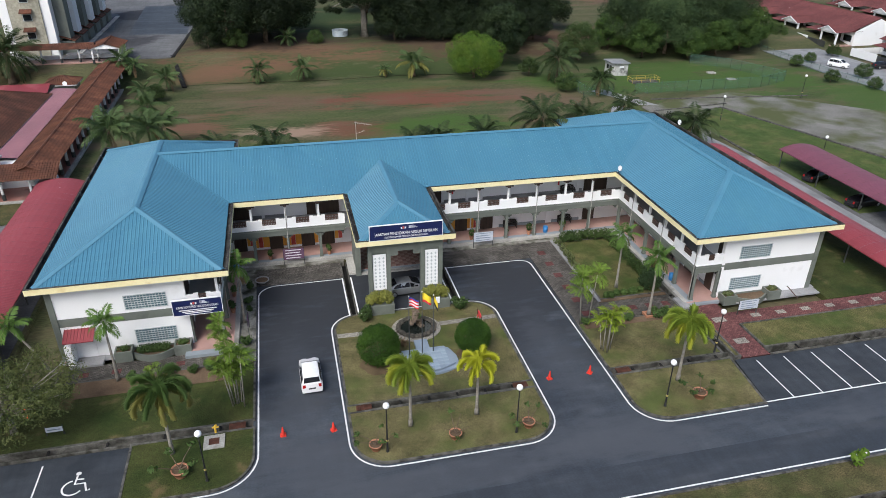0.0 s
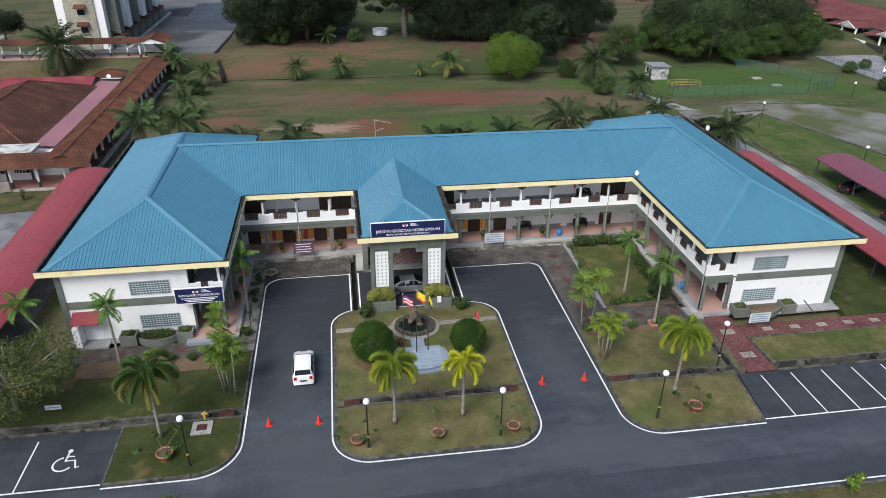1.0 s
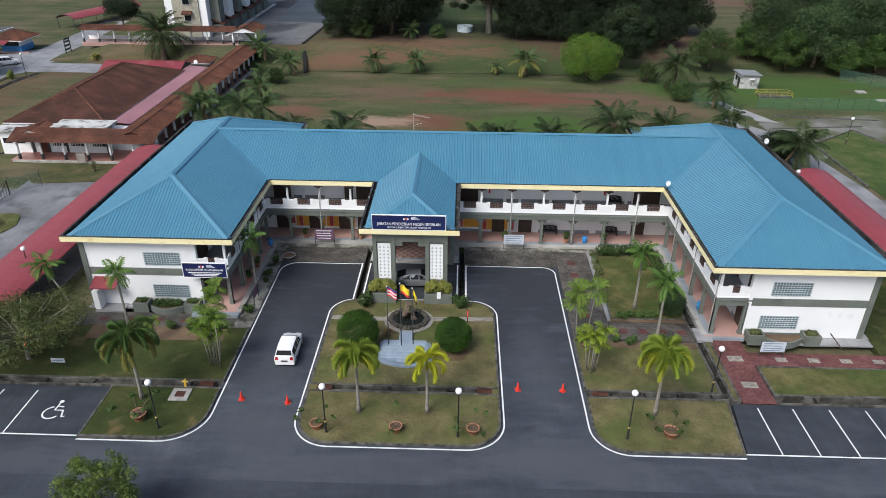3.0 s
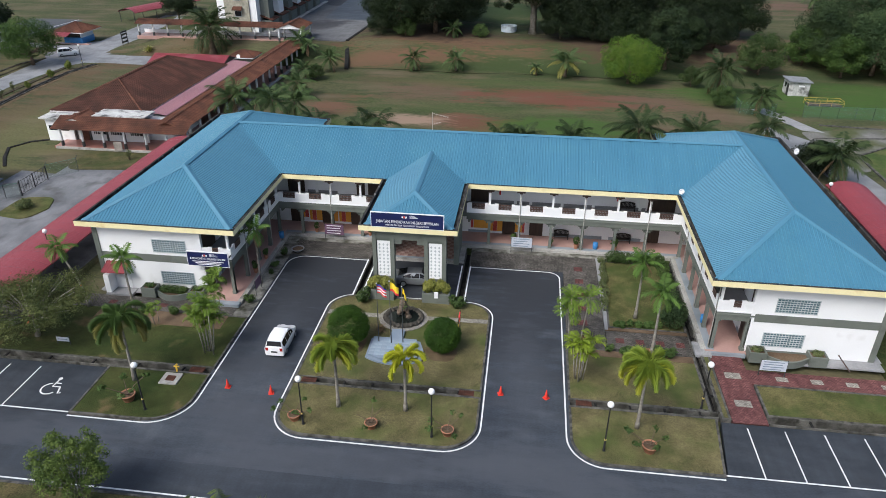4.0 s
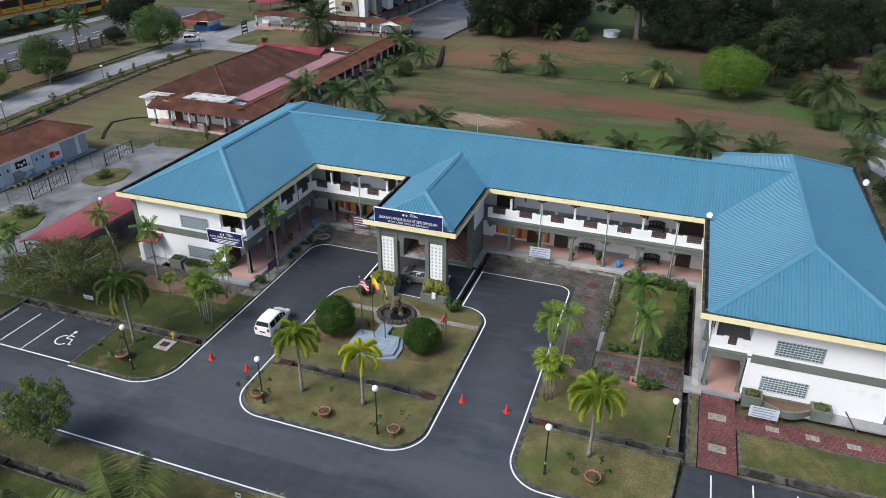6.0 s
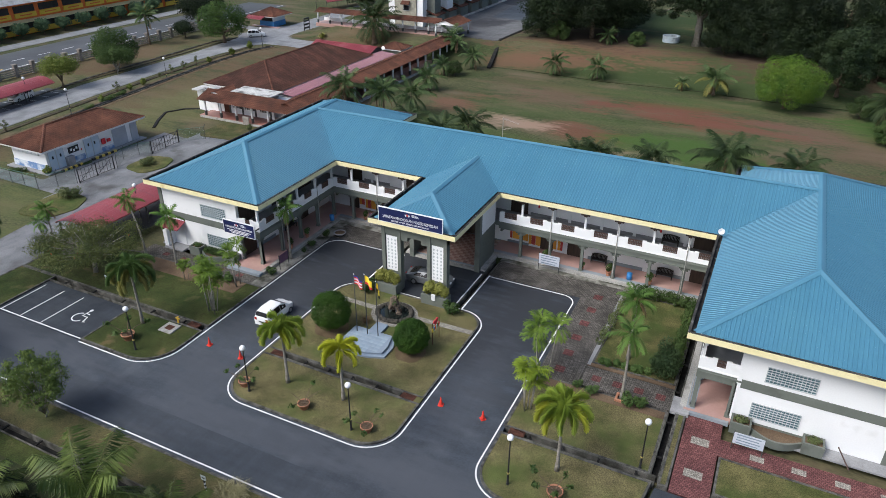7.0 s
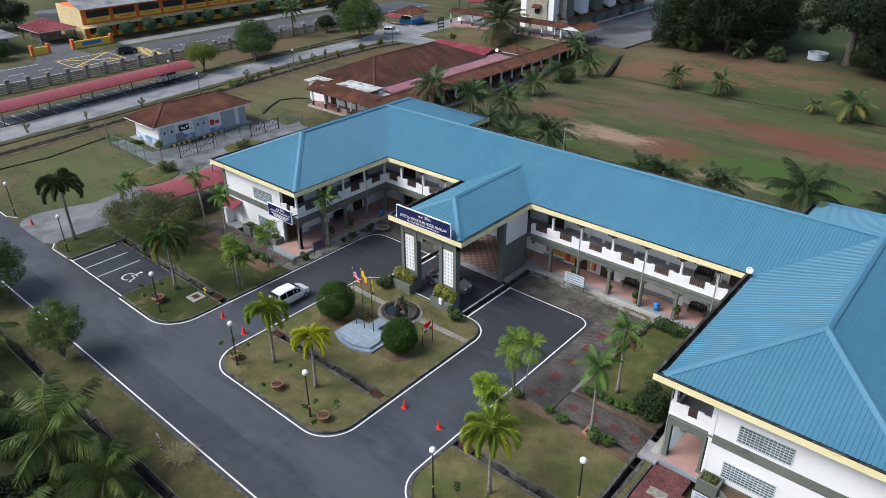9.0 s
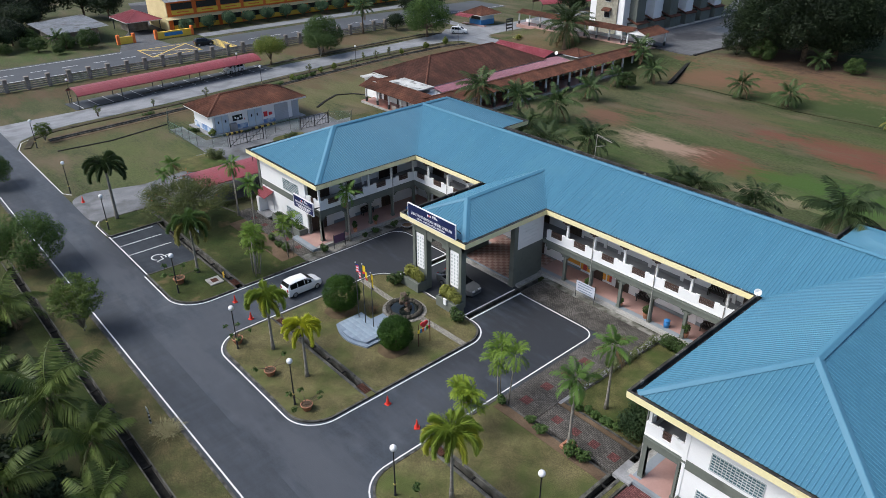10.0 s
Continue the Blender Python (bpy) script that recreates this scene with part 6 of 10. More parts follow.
def frond_mesh(name, length, e0, e1, pairs, leaf, width, material, seed, droop=0.5, plume=0.0, start=0.16, bend=1.2):
    """A feather palm leaf: an arching rib with leaflets along both sides."""
    rng = random.Random(seed)
    n = 14
    pts, p, dirs = [], Vector((0, 0, 0)), []
    for i in range(n + 1):
        e = radians(e0 + (e1 - e0) * (i / n) ** bend)
        d = Vector((math.cos(e), 0, math.sin(e)))
        pts.append(p.copy())
        dirs.append(d)
        p = p + d * (length / n)
    verts, faces = [], []

    def quad(a, c, wv):
        i = len(verts)
        mid = a.lerp(c, 0.45)
        verts.extend([a, mid + wv, c, mid - wv])
        faces.append((i, i + 1, i + 2, i + 3))

    for i in range(n):
        w = Vector((0, 0.022 * length / 2 * (1.1 - i / n), 0))
        k = len(verts)
        verts.extend([pts[i] - w, pts[i] + w, pts[i + 1] + w * 0.9, pts[i + 1] - w * 0.9])
        faces.append((k, k + 1, k + 2, k + 3))
    for j in range(pairs):
        s = start + (1 - start) * (j + 0.5) / pairs
        f = s * n
        i = min(int(f), n - 1)
        base = pts[i].lerp(pts[i + 1], f - i)
        d = dirs[i]
        up = Vector((-d.z, 0, d.x))
        ll = leaf * (0.5 + 0.9 * math.sin(math.pi * min(max(0.12 + 0.8 * s, 0), 1))) * rng.uniform(0.85, 1.1)
        if plume > 1.0:
            # a bushy plume: short leaflets all round the rib, swept forward and hanging
            for k in range(6):
                roll = (k + 0.5 * (j % 2)) * math.pi / 3 + rng.uniform(-0.2, 0.2)
                out = Vector((0, 1, 0)) * math.cos(roll) + up * math.sin(roll)
                way = (out * 0.8 + d * 0.75 + Vector((0, 0, -droop))).normalized()
                quad(base, base + way * ll * rng.uniform(0.75, 1.0), d.cross(way).normalized() * width * 0.5)
            continue
        for side in (-1, 1):
            roll = rng.uniform(-1, 1) * plume + rng.uniform(-0.12, 0.12)
            out = Vector((0, side, 0)) * math.cos(roll) + up * math.sin(roll)
            way = (out * 0.85 + d * (0.45 + 0.5 * s) + Vector((rng.uniform(-0.12, 0.12), 0, -droop * rng.uniform(0.7, 1.3)))).normalized()
            tip = base + way * ll
            quad(base, tip, d * width * 0.5)
    return mesh_raw(name, verts, faces, material)


def trunk_bm(h, r0, r1, lean=0.0, bulge=0.0, rings=10, seg=9):
    b = bm_new()
    pts = [(lean * (i / rings) ** 2, 0, h * i / rings) for i in range(rings + 1)]
    rad = [(r0 + (r1 - r0) * i / rings + bulge * math.exp(-((i / rings) * 7) ** 2)) * (1 + 0.05 * (i % 2)) for i in range(rings + 1)]
    tube(b, pts, rad, seg)
    return b


def palm(name, label, h, fronds, length, material, seed, e=(75, -50), pairs=26, leaf=0.45, width=0.05, r=0.14, plume=0.0, bark="bark", group="palms", lean=0.0, droop=0.5, shaft=0.0, bulge=0.08, dead=0, old="", bend=1.2, arch=None):
    """A palm: trunk, optional green crown shaft, and its leaves in a spiral."""
    rng = random.Random(seed)
    t = thing(name, label, "palm tree", group)
    part("trunk", trunk_bm(h, r, r * 0.75, lean, bulge), bark, t, smooth=True)
    if shaft:
        b = bm_new()
        tube(b, [(lean, 0, h - 0.05), (lean, 0, h + shaft * 0.5), (lean, 0, h + shaft)], [r * 0.95, r * 0.85, r * 0.4], 9)
        part("crownshaft", b, material, t, "smooth green crownshaft", smooth=True)
    ages = [0.06, 0.3, 0.5, 0.7, 0.9]
    kinds = [frond_mesh("frond", length * (0.82 + 0.18 * math.sin(math.pi * a)), e[0] + (e[1] * 0.5 - e[0]) * a, e[0] - 65 + (e[1] - e[0] + 20) * a, pairs, leaf, width, old if old and a > 0.6 else material, seed + k, droop, plume, bend=bend) for k, a in enumerate(ages)]
    if arch:
        (s0, s1), (t0, t1) = arch
        kinds = [frond_mesh("frond", length, s0 + (s1 - s0) * a, t0 + (t1 - t0) * a, pairs, leaf, width, old if old and a > 0.6 else material, seed + k, droop, plume, bend=bend) for k, a in enumerate(ages)]
    deadm = frond_mesh("frond", length * 0.9, -45, -88, pairs, leaf * 0.9, width, "dry_leaf", seed + 9, droop, plume) if dead else None
    for i in range(fronds + dead):
        a = i / max(fronds - 1, 1)
        k = min(int(a * len(ages)), len(ages) - 1)
        az = i * 137.5 + rng.uniform(-14, 14)
        m = pose(lean, 0, h + shaft * 0.85, 0, 0, az) @ pose(0, 0, 0, rng.uniform(-12, 12), rng.uniform(-9, 9), 0)
        piece("frond", kinds[k] if i < fronds else deadm, t, m)
    return t


def spread(proto, places):
    """The first plant moves to the first place, copies take the others: (x, y, z, turn, scale)."""
    made = []
    for i, (x, y, z, turn, sc) in enumerate(places):
        m = pose(x, y, z, 0, 0, turn) @ Matrix.Diagonal((sc, sc, sc, 1))
        made.append(copy_thing(proto, m) if i else proto)
    x, y, z, turn, sc = places[0]
    proto.matrix_basis = pose(x, y, z, 0, 0, turn) @ Matrix.Diagonal((sc, sc, sc, 1))
    return made


def broadleaf(name, label, h, radius, blobs, count, size, material, seed, trunk_r=0.25, limbs=6, bark="brown_bark", group="trees", category="tree", fork=0.35, squash=0.8, centre=None, fill=0.5, lobed=False, airy=False):
    """A tree: tapered trunk, limbs reaching into the crown, and clumps of leaves."""
    rng = random.Random(seed)
    t = thing(name, label, category, group)
    cz = centre if centre is not None else h - radius * squash
    clumps = []
    for i in range(blobs):
        a, q = rng.uniform(0, 2 * math.pi), math.sqrt(rng.random())
        rr = radius * (rng.uniform(0.14, 0.26) if airy else rng.uniform(0.3, 0.48))
        zz = cz + (h - cz - rr * 0.7) * rng.uniform(-0.75, 1.0) * (1.0 - 0.55 * q)
        clumps.append((math.cos(a) * q * (radius - rr * 0.7), math.sin(a) * q * (radius - rr * 0.7), zz, rr, rr, rr * (0.45 if airy else rng.uniform(0.6, 0.85))))
    if lobed:
        # rounded masses over the outside of the crown, with deep folds between them
        clumps = []
        for i in range(blobs):
            f = (i + 0.5) / blobs
            a, e = i * 2.39996 + rng.uniform(-0.35, 0.35), math.asin(-0.75 + 1.72 * f)
            rr = radius * rng.uniform(0.24, 0.42)
            k = rng.uniform(0.62, 0.82)
            up = (h - cz) if e > 0 else cz - 0.3
            clumps.append((math.cos(a) * math.cos(e) * radius * k, math.sin(a) * math.cos(e) * radius * k, cz + math.sin(e) * (up - rr * 0.6) * 0.95, rr, rr, rr * rng.uniform(0.65, 0.9)))
    b = bm_new()
    tube(b, [(0, 0, -0.2), (rng.uniform(-0.1, 0.1), 0, h * fork * 0.5), (rng.uniform(-0.2, 0.2), rng.uniform(-0.2, 0.2), h * fork), (0, 0, cz)], [trunk_r * 1.25, trunk_r, trunk_r * 0.8, trunk_r * 0.3], 9)
    part("trunk", b, bark, t, smooth=True)
    for i in range(min(limbs, len(clumps))):
        c = clumps[i]
        b = bm_new()
        z0 = h * fork * rng.uniform(0.75, 1.0)
        tube(b, [(0, 0, z0), (c[0] * 0.45, c[1] * 0.45, z0 + (c[2] - z0) * 0.6), (c[0] * 0.9, c[1] * 0.9, c[2])], [trunk_r * 0.5, trunk_r * 0.32, trunk_r * 0.12], 6)
        part("limb", b, bark, t, smooth=True)
    piece("crown", leaves("crown", clumps, count, size, material, seed, fill), t)
    return t


def shrub(name, label, blobs, count, size, material, seed, group="shrubs", category="shrub", stems=True, fill=0.4, sub=None, bark="brown_bark"):
    t = thing(name, label, category, group)
    if stems:
        b = bm_new()
        for c in blobs[:5]:
            tube(b, [(c[0] * 0.2, c[1] * 0.2, -0.05), (c[0] * 0.7, c[1] * 0.7, c[2])], [0.05, 0.02], 5)
        part("stem", b, bark, t)
    piece("foliage", leaves("foliage", blobs, count, size, material, seed, fill), t)
    return t


def at(ob, x, y, z=0.0, turn=0.0, sc=1.0):
    ob.matrix_basis = pose(x, y, z, 0, 0, turn) @ Matrix.Diagonal((sc, sc, sc, 1))
    return ob


# forecourt palms
fox = dict(fronds=15, pairs=58, leaf=0.5, width=0.06, plume=3.1, r=0.12, droop=0.55, shaft=0.75, arch=((88, 28), (-70, -118)), bulge=0.06, bend=1.0)
at(palm("palm", "foxtail palm with arching lime green leaves on the lawn island", 4.35, length=2.25, material="palm_lime", seed=3, old="palm_old", **fox), 7.75, 35.75, 0.1, 20)
at(palm("palm", "small foxtail palm with yellowed leaves on the lawn island", 3.9, length=2.0, material="palm_yellow", seed=8, **{**fox, "fronds": 12, "leaf": 0.38}), 12.7, 35.95, 0.1, 70)
at(palm("palm", "foxtail palm with yellow green leaves beside a lamp", 4.6, length=2.45, material="palm_lime", seed=14, old="palm_old", **{**fox, "fronds": 17}), 29.2, 36.3, 0.1, 130)
at(palm("palm", "foxtail palm with drooping dark green leaves on the west lawn", 4.8, length=2.8, material="palm_dusk", seed=21, old="palm_olive", **{**fox, "fronds": 17, "leaf": 0.5, "arch": ((86, 12), (-75, -122))}), -8.5, 36.6, 0.1, 10)
adon = dict(fronds=13, pairs=26, leaf=0.42, width=0.085, plume=0.15, r=0.1, droop=0.55, shaft=0.5, e=(78, -70), dead=1)
p1 = palm("palm", "slender palm with drooping green leaves beside the building", 5.0, length=1.7, material="palm_green", seed=31, **adon)
spread(p1, [(30.7, 50.4, 0.1, 0, 1.05), (31.4, 45.2, 0.12, 80, 1.1), (-13.4, 45.6, 0.1, 160, 1.0), (-4.0, 51.8, 0.05, 300, 1.05), (-27.2, 42.6, 0.0, 45, 0.85), (-26.0, 41.0, 0.1, 100, 0.74)])
p3 = palm("palm", "slender palm with a curved leaning trunk beside the building", 4.9, length=1.75, material="palm_green", seed=36, lean=2.6, **adon)
at(p3, -17.8, 45.8, 0.1, 156)
p2 = palm("palm", "tall palm with dark arching leaves beside the gate drive", 5.4, length=2.9, material="palm_deep", seed=44, **{**fox, "fronds": 12, "leaf": 0.55, "width": 0.08, "r": 0.16})
spread(p2, [(-26.4, 35.0, 0.1, 0, 1.05)])
# bright clump palms along the drives
def clump_palm(label, stems, seed, material="palm_bright"):
    rng = random.Random(seed)
    t = thing("clump_palm", label, "palm tree", "clump palms")
    kinds = [frond_mesh("frond", 1.15, 80 - 38 * k, -10 - 38 * k, 15, 0.36, 0.08, material, seed + k, 0.25, 0.1) for k in range(3)]
    for i in range(stems):
        a, rr, h = rng.uniform(0, 6.28), rng.uniform(0.12, 0.42), rng.uniform(2.2, 4.2)
        x, y = rr * math.cos(a), rr * math.sin(a)
        b = bm_new()
        lx_, ly_ = x * rng.uniform(1.2, 2.2), y * rng.uniform(1.2, 2.2)
        tube(b, [(x, y, -0.05), ((x + lx_) / 2, (y + ly_) / 2, h * 0.5), (lx_, ly_, h)], [0.05, 0.045, 0.035], 6)
        part("stem", b, "bark", t, smooth=True)
        for j in range(10):
            piece("frond", kinds[j % 3], t, pose(lx_, ly_, h, 0, 0, j * 137 + rng.uniform(-20, 20)))
    return t


c1 = clump_palm("clump of slender palms with bright green leaves", 6, 5)
spread(c1, [(25.3, 41.1, 0.1, 140, 1.0)])
c2 = clump_palm("pair of slender palms with green leaves", 3, 11, "palm_clump")
spread(c2, [(25.1, 45.2, 0.1, 0, 1.15), (-5.2, 45.2, 0.1, 90, 0.95), (-10.4, 43.8, 0.1, 30, 0.45)])
c3 = clump_palm("dense clump of slender palms with green leaves", 7, 17, "palm_clump")
spread(c3, [(-4.2, 40.6, 0.1, 150, 1.1)])
# coconut palms
coco = dict(fronds=20, pairs=38, leaf=0.8, width=0.1, r=0.17, droop=0.7, e=(82, -55), bark="brown_bark")
k1 = palm("coconut_palm", "young coconut palm with long dark green leaves", 3.3, length=3.6, material="palm_deep", seed=51, group="coconut palms", dead=2, **coco)
k7 = palm("coconut_palm", "tall coconut palm with dark green leaves behind the office", 6.0, length=3.5, material="palm_deep", seed=53, group="coconut palms", dead=1, **coco)
spread(k7, [(33.7, 80.6, 0, 30, 1.28), (25.9, 80.4, 0, 150, 1.0), (19.7, 80.5, 0, 260, 0.95), (17.0, 80.8, 0, 20, 0.9), (-0.4, 79.4, 0, 110, 0.98), (-7.0, 82.9, 0, 200, 0.92), (41.2, 83.8, 0, 75, 1.05)])
spread(k1, [(54.0, 97.0, 0, 10, 1.0), (57.8, 114.0, 0, 200, 0.95), (59.0, 84.5, 0, 280, 1.2),
            (-0.9, 88.9, 0, 220, 1.15), (53.5, 124.5, 0, 120, 1.4)])
k2 = palm("coconut_palm", "young coconut palm with long green leaves", 2.3, length=3.2, material="palm_dark", seed=57, group="coconut palms", dead=1, **{**coco, "fronds": 16, "width": 0.09, "pairs": 40, "leaf": 0.7})
spread(k2, [(-2.8, 134.4, 0.3, 0, 1.0), (5.6, 134.6, 0.3, 120, 1.0), (-19.0, 131.5, 0.4, 300, 1.0), (-16.1, 100.2, 0, 20, 1.35), (-19.8, 113.6, 0, 140, 1.1), (-22.0, 124.6, 0, 200, 0.9), (-25.0, 137.0, 2.0, 250, 0.8), (96.0, 205.0, 3.0, 0, 1.4), (3.4, 150.0, 3.5, 70, 0.85), (-27.2, 139.0, 2.0, 90, 1.1), (-126.8, 57.2, 0, 60, 1.0)])
k6 = palm("coconut_palm", "coconut palm with arching grey green leaves beside the hall", 6.0, length=3.3, material="palm_dark", seed=59, group="coconut palms", dead=1, **{**coco, "fronds": 18, "width": 0.095, "pairs": 40, "leaf": 0.72, "e": (86, -42)})
spread(k6, [(-19.9, 86.7, 0, 0, 1.24), (-16.3, 91.8, 0, 100, 0.98), (-19.5, 95.0, 0, 250, 0.85), (-93.5, 118.5, 0, 60, 1.1)])
k5 = palm("coconut_palm", "young coconut palm with yellowing lower leaves", 2.1, length=2.9, material="palm_dark", seed=58, group="coconut palms", dead=1, old="palm_olive", **{**coco, "fronds": 15, "width": 0.09, "pairs": 40, "leaf": 0.7})
spread(k5, [(27.0, 133.2, 0.2, 240, 1.4), (21.3, 134.4, 0.3, 50, 0.6)])
k3 = palm("coconut_palm", "coconut palm with long glossy leaves over the roadside drain", 2.4, length=4.0, material="palm_gloss", seed=63, group="coconut palms", dead=2, **{**coco, "leaf": 0.95, "width": 0.085, "pairs": 52, "fronds": 17, "droop": 1.05, "e": (86, -66)})
spread(k3, [(6.1, 19.6, 0, 0, 1.28), (11.0, 20.6, 0, 110, 0.8), (16.8, 19.2, 0, 20, 0.8), (-10.6, 20.2, 0, 210, 0.95), (-0.6, 17.2, 0, 70, 0.8), (11.6, 15.2, 0, 300, 0.9), (21.5, 16.8, 0, 250, 0.9), (28.5, 16.5, 0, 330, 0.9), (4.0, 12.5, 0, 30, 0.9), (-16.5, 17.5, 0, 150, 0.9)])
k4 = palm("date_palm", "large date palm with dense dark leaves", 2.9, 38, 3.6, "palm_deep", 71, e=(80, -60), pairs=34, leaf=0.55, width=0.09, r=0.3, bark="brown_bark", bulge=0.15, dead=3)
at(k4, -46.7, 139.8, height(-46.7, 139.8) + 0.4, 0, 1.9)

# clipped balls on the island
def topiary(label, radius, seed):
    t = thing("topiary", label, "shrub", "clipped shrubs")
    for i in range(5):
        a = i * 1.26
        b = bm_new()
        tube(b, [(0.12 * math.cos(a), 0.12 * math.sin(a), -0.05), (0.3 * radius * math.cos(a), 0.3 * radius * math.sin(a), 0.8)], [0.05, 0.03], 5)
        part("stem", b, "brown_bark", t)
    blobs = [(0, 0, radius * 0.98, radius * 0.93, radius * 0.93, radius * 0.9)]
    rng = random.Random(seed)
    for i in range(40):
        a, e = rng.uniform(0, 6.28), rng.uniform(-0.6, 1.5)
        blobs.append((0.78 * radius * math.cos(a) * math.cos(e), 0.78 * radius * math.sin(a) * math.cos(e), radius * (0.98 + 0.74 * math.sin(e)), radius * 0.22, radius * 0.22, radius * 0.2))
    piece("foliage", leaves("foliage", blobs, 34000, 0.055, "leaf_box", seed, 0.1, 0.7), t)
    return t


at(topiary("round clipped green shrub on the lawn island", 1.78, 5), 6.65, 43.5, 0.1)
at(topiary("smaller round clipped green shrub on the lawn island", 1.53, 6), 14.45, 43.5, 0.1)
b = bm_new()
for cx, cy, rr in ((6.65, 43.3, 1.35), (14.45, 43.2, 1.2)):
    prism(b, [(cx + rr * math.cos(i * 0.3927) * (1 + 0.12 * (i % 3)), cy + rr * math.sin(i * 0.3927) * (1 + 0.1 * (i % 2))) for i in range(16)], 0.05, 0.115)
struct("bed_shrub", b, "soil_shade", "bare reddish soil round a shrub", "bed")

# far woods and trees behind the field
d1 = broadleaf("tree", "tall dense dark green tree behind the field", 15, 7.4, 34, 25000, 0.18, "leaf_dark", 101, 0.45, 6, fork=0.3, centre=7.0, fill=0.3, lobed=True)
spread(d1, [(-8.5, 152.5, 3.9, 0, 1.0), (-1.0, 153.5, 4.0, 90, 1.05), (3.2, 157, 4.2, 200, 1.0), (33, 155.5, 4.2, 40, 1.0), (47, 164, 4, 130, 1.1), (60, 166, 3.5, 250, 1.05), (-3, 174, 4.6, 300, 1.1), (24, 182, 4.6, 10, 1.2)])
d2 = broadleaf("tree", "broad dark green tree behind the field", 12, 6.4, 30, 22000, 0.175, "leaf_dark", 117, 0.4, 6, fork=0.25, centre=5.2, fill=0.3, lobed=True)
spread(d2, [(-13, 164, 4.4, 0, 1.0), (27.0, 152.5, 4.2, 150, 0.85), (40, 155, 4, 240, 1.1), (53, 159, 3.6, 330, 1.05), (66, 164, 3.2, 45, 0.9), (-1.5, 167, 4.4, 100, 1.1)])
d4 = broadleaf("tree", "bushy green tree of the wood beyond the compound", 13, 6.8, 32, 26000, 0.17, "leaf_wood", 119, 0.4, 6, fork=0.2, centre=5.2, fill=0.3, lobed=True)
spread(d4, [(78.5, 147, 1.6, 0, 0.95), (86, 141.5, 0.8, 70, 1.0), (93.5, 147, 1.8, 160, 1.1), (101, 145.5, 1.6, 220, 0.95), (108, 151, 2, 280, 1.0), (86, 156, 2.4, 20, 1.15), (99, 160, 2.6, 110, 1.15), (113, 164, 2.6, 190, 1.0)])
d5 = broadleaf("tree", "olive green bushy tree at the edge of the wood", 9, 4.6, 24, 15000, 0.15, "leaf_road", 121, 0.3, 5, fork=0.2, centre=3.4, fill=0.3, lobed=True)
spread(d5, [(80.0, 140.5, 0.4, 300, 0.95), (97, 138.5, 0.6, 45, 0.9), (104.5, 141, 0.8, 140, 0.9), (110, 145, 1.0, 60, 1.0), (74.5, 146.5, 1.0, 200, 0.9), (89.5, 137.5, 0.4, 100, 0.75)])
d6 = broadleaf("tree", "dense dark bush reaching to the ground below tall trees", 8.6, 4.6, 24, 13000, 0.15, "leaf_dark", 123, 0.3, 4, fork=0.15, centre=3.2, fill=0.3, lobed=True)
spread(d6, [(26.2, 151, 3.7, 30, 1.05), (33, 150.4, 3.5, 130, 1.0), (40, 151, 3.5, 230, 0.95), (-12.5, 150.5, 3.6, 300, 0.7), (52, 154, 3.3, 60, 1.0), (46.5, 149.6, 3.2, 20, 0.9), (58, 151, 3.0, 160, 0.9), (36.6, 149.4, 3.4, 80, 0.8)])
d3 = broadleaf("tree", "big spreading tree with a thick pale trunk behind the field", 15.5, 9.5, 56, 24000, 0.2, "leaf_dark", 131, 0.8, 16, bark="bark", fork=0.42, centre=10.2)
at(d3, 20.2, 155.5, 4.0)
low = [(-7.5, -2, 6.2), (-5.5, 1.5, 5.2), (-8.5, 1, 7.5), (-4.0, -2.5, 7.2), (4.5, -1.5, 7.4), (6.0, 1.5, 6.4), (7.8, -1.0, 6.8), (-2.8, 2.0, 7.8), (2.6, 2.2, 8.0), (-6.6, -0.5, 8.4), (5.4, 0.4, 8.6)]
piece("foliage", leaves("foliage", [(x, y, z, 1.15, 1.15, 0.8) for x, y, z in low], 5200, 0.17, "leaf_dark", 133, 0.7), d3)
for x, y, z in low[::2]:
    b = bm_new()
    tube(b, [(0, 0, 6.2), (x * 0.5, y * 0.5, z + 1.4), (x, y, z)], [0.3, 0.18, 0.06], 6)
    part("limb", b, "bark", d3, smooth=True)
rt = broadleaf("tree", "round bright green tree at the edge of the field", 8.9, 5.8, 34, 26000, 0.12, "leaf_round", 141, 0.3, 6, centre=4.0, fork=0.15, fill=0.25, lobed=True)
at(rt, 38.6, 131.0, 0.1)
m1 = broadleaf("tree", "dark conical tree on the bank", 9, 3.2, 22, 12000, 0.14, "leaf_wood", 151, 0.25, 4, centre=3.6, fork=0.15, fill=0.3, lobed=True)
spread(m1, [(46.5, 139.0, 1.2, 0, 1.35), (52.5, 147.0, 2.0, 90, 0.9)])
m2 = broadleaf("tree", "mid green bushy tree at the field edge", 6.3, 3.5, 20, 10000, 0.13, "leaf_bush", 161, 0.2, 5, centre=2.6, fork=0.15, fill=0.35, lobed=True)
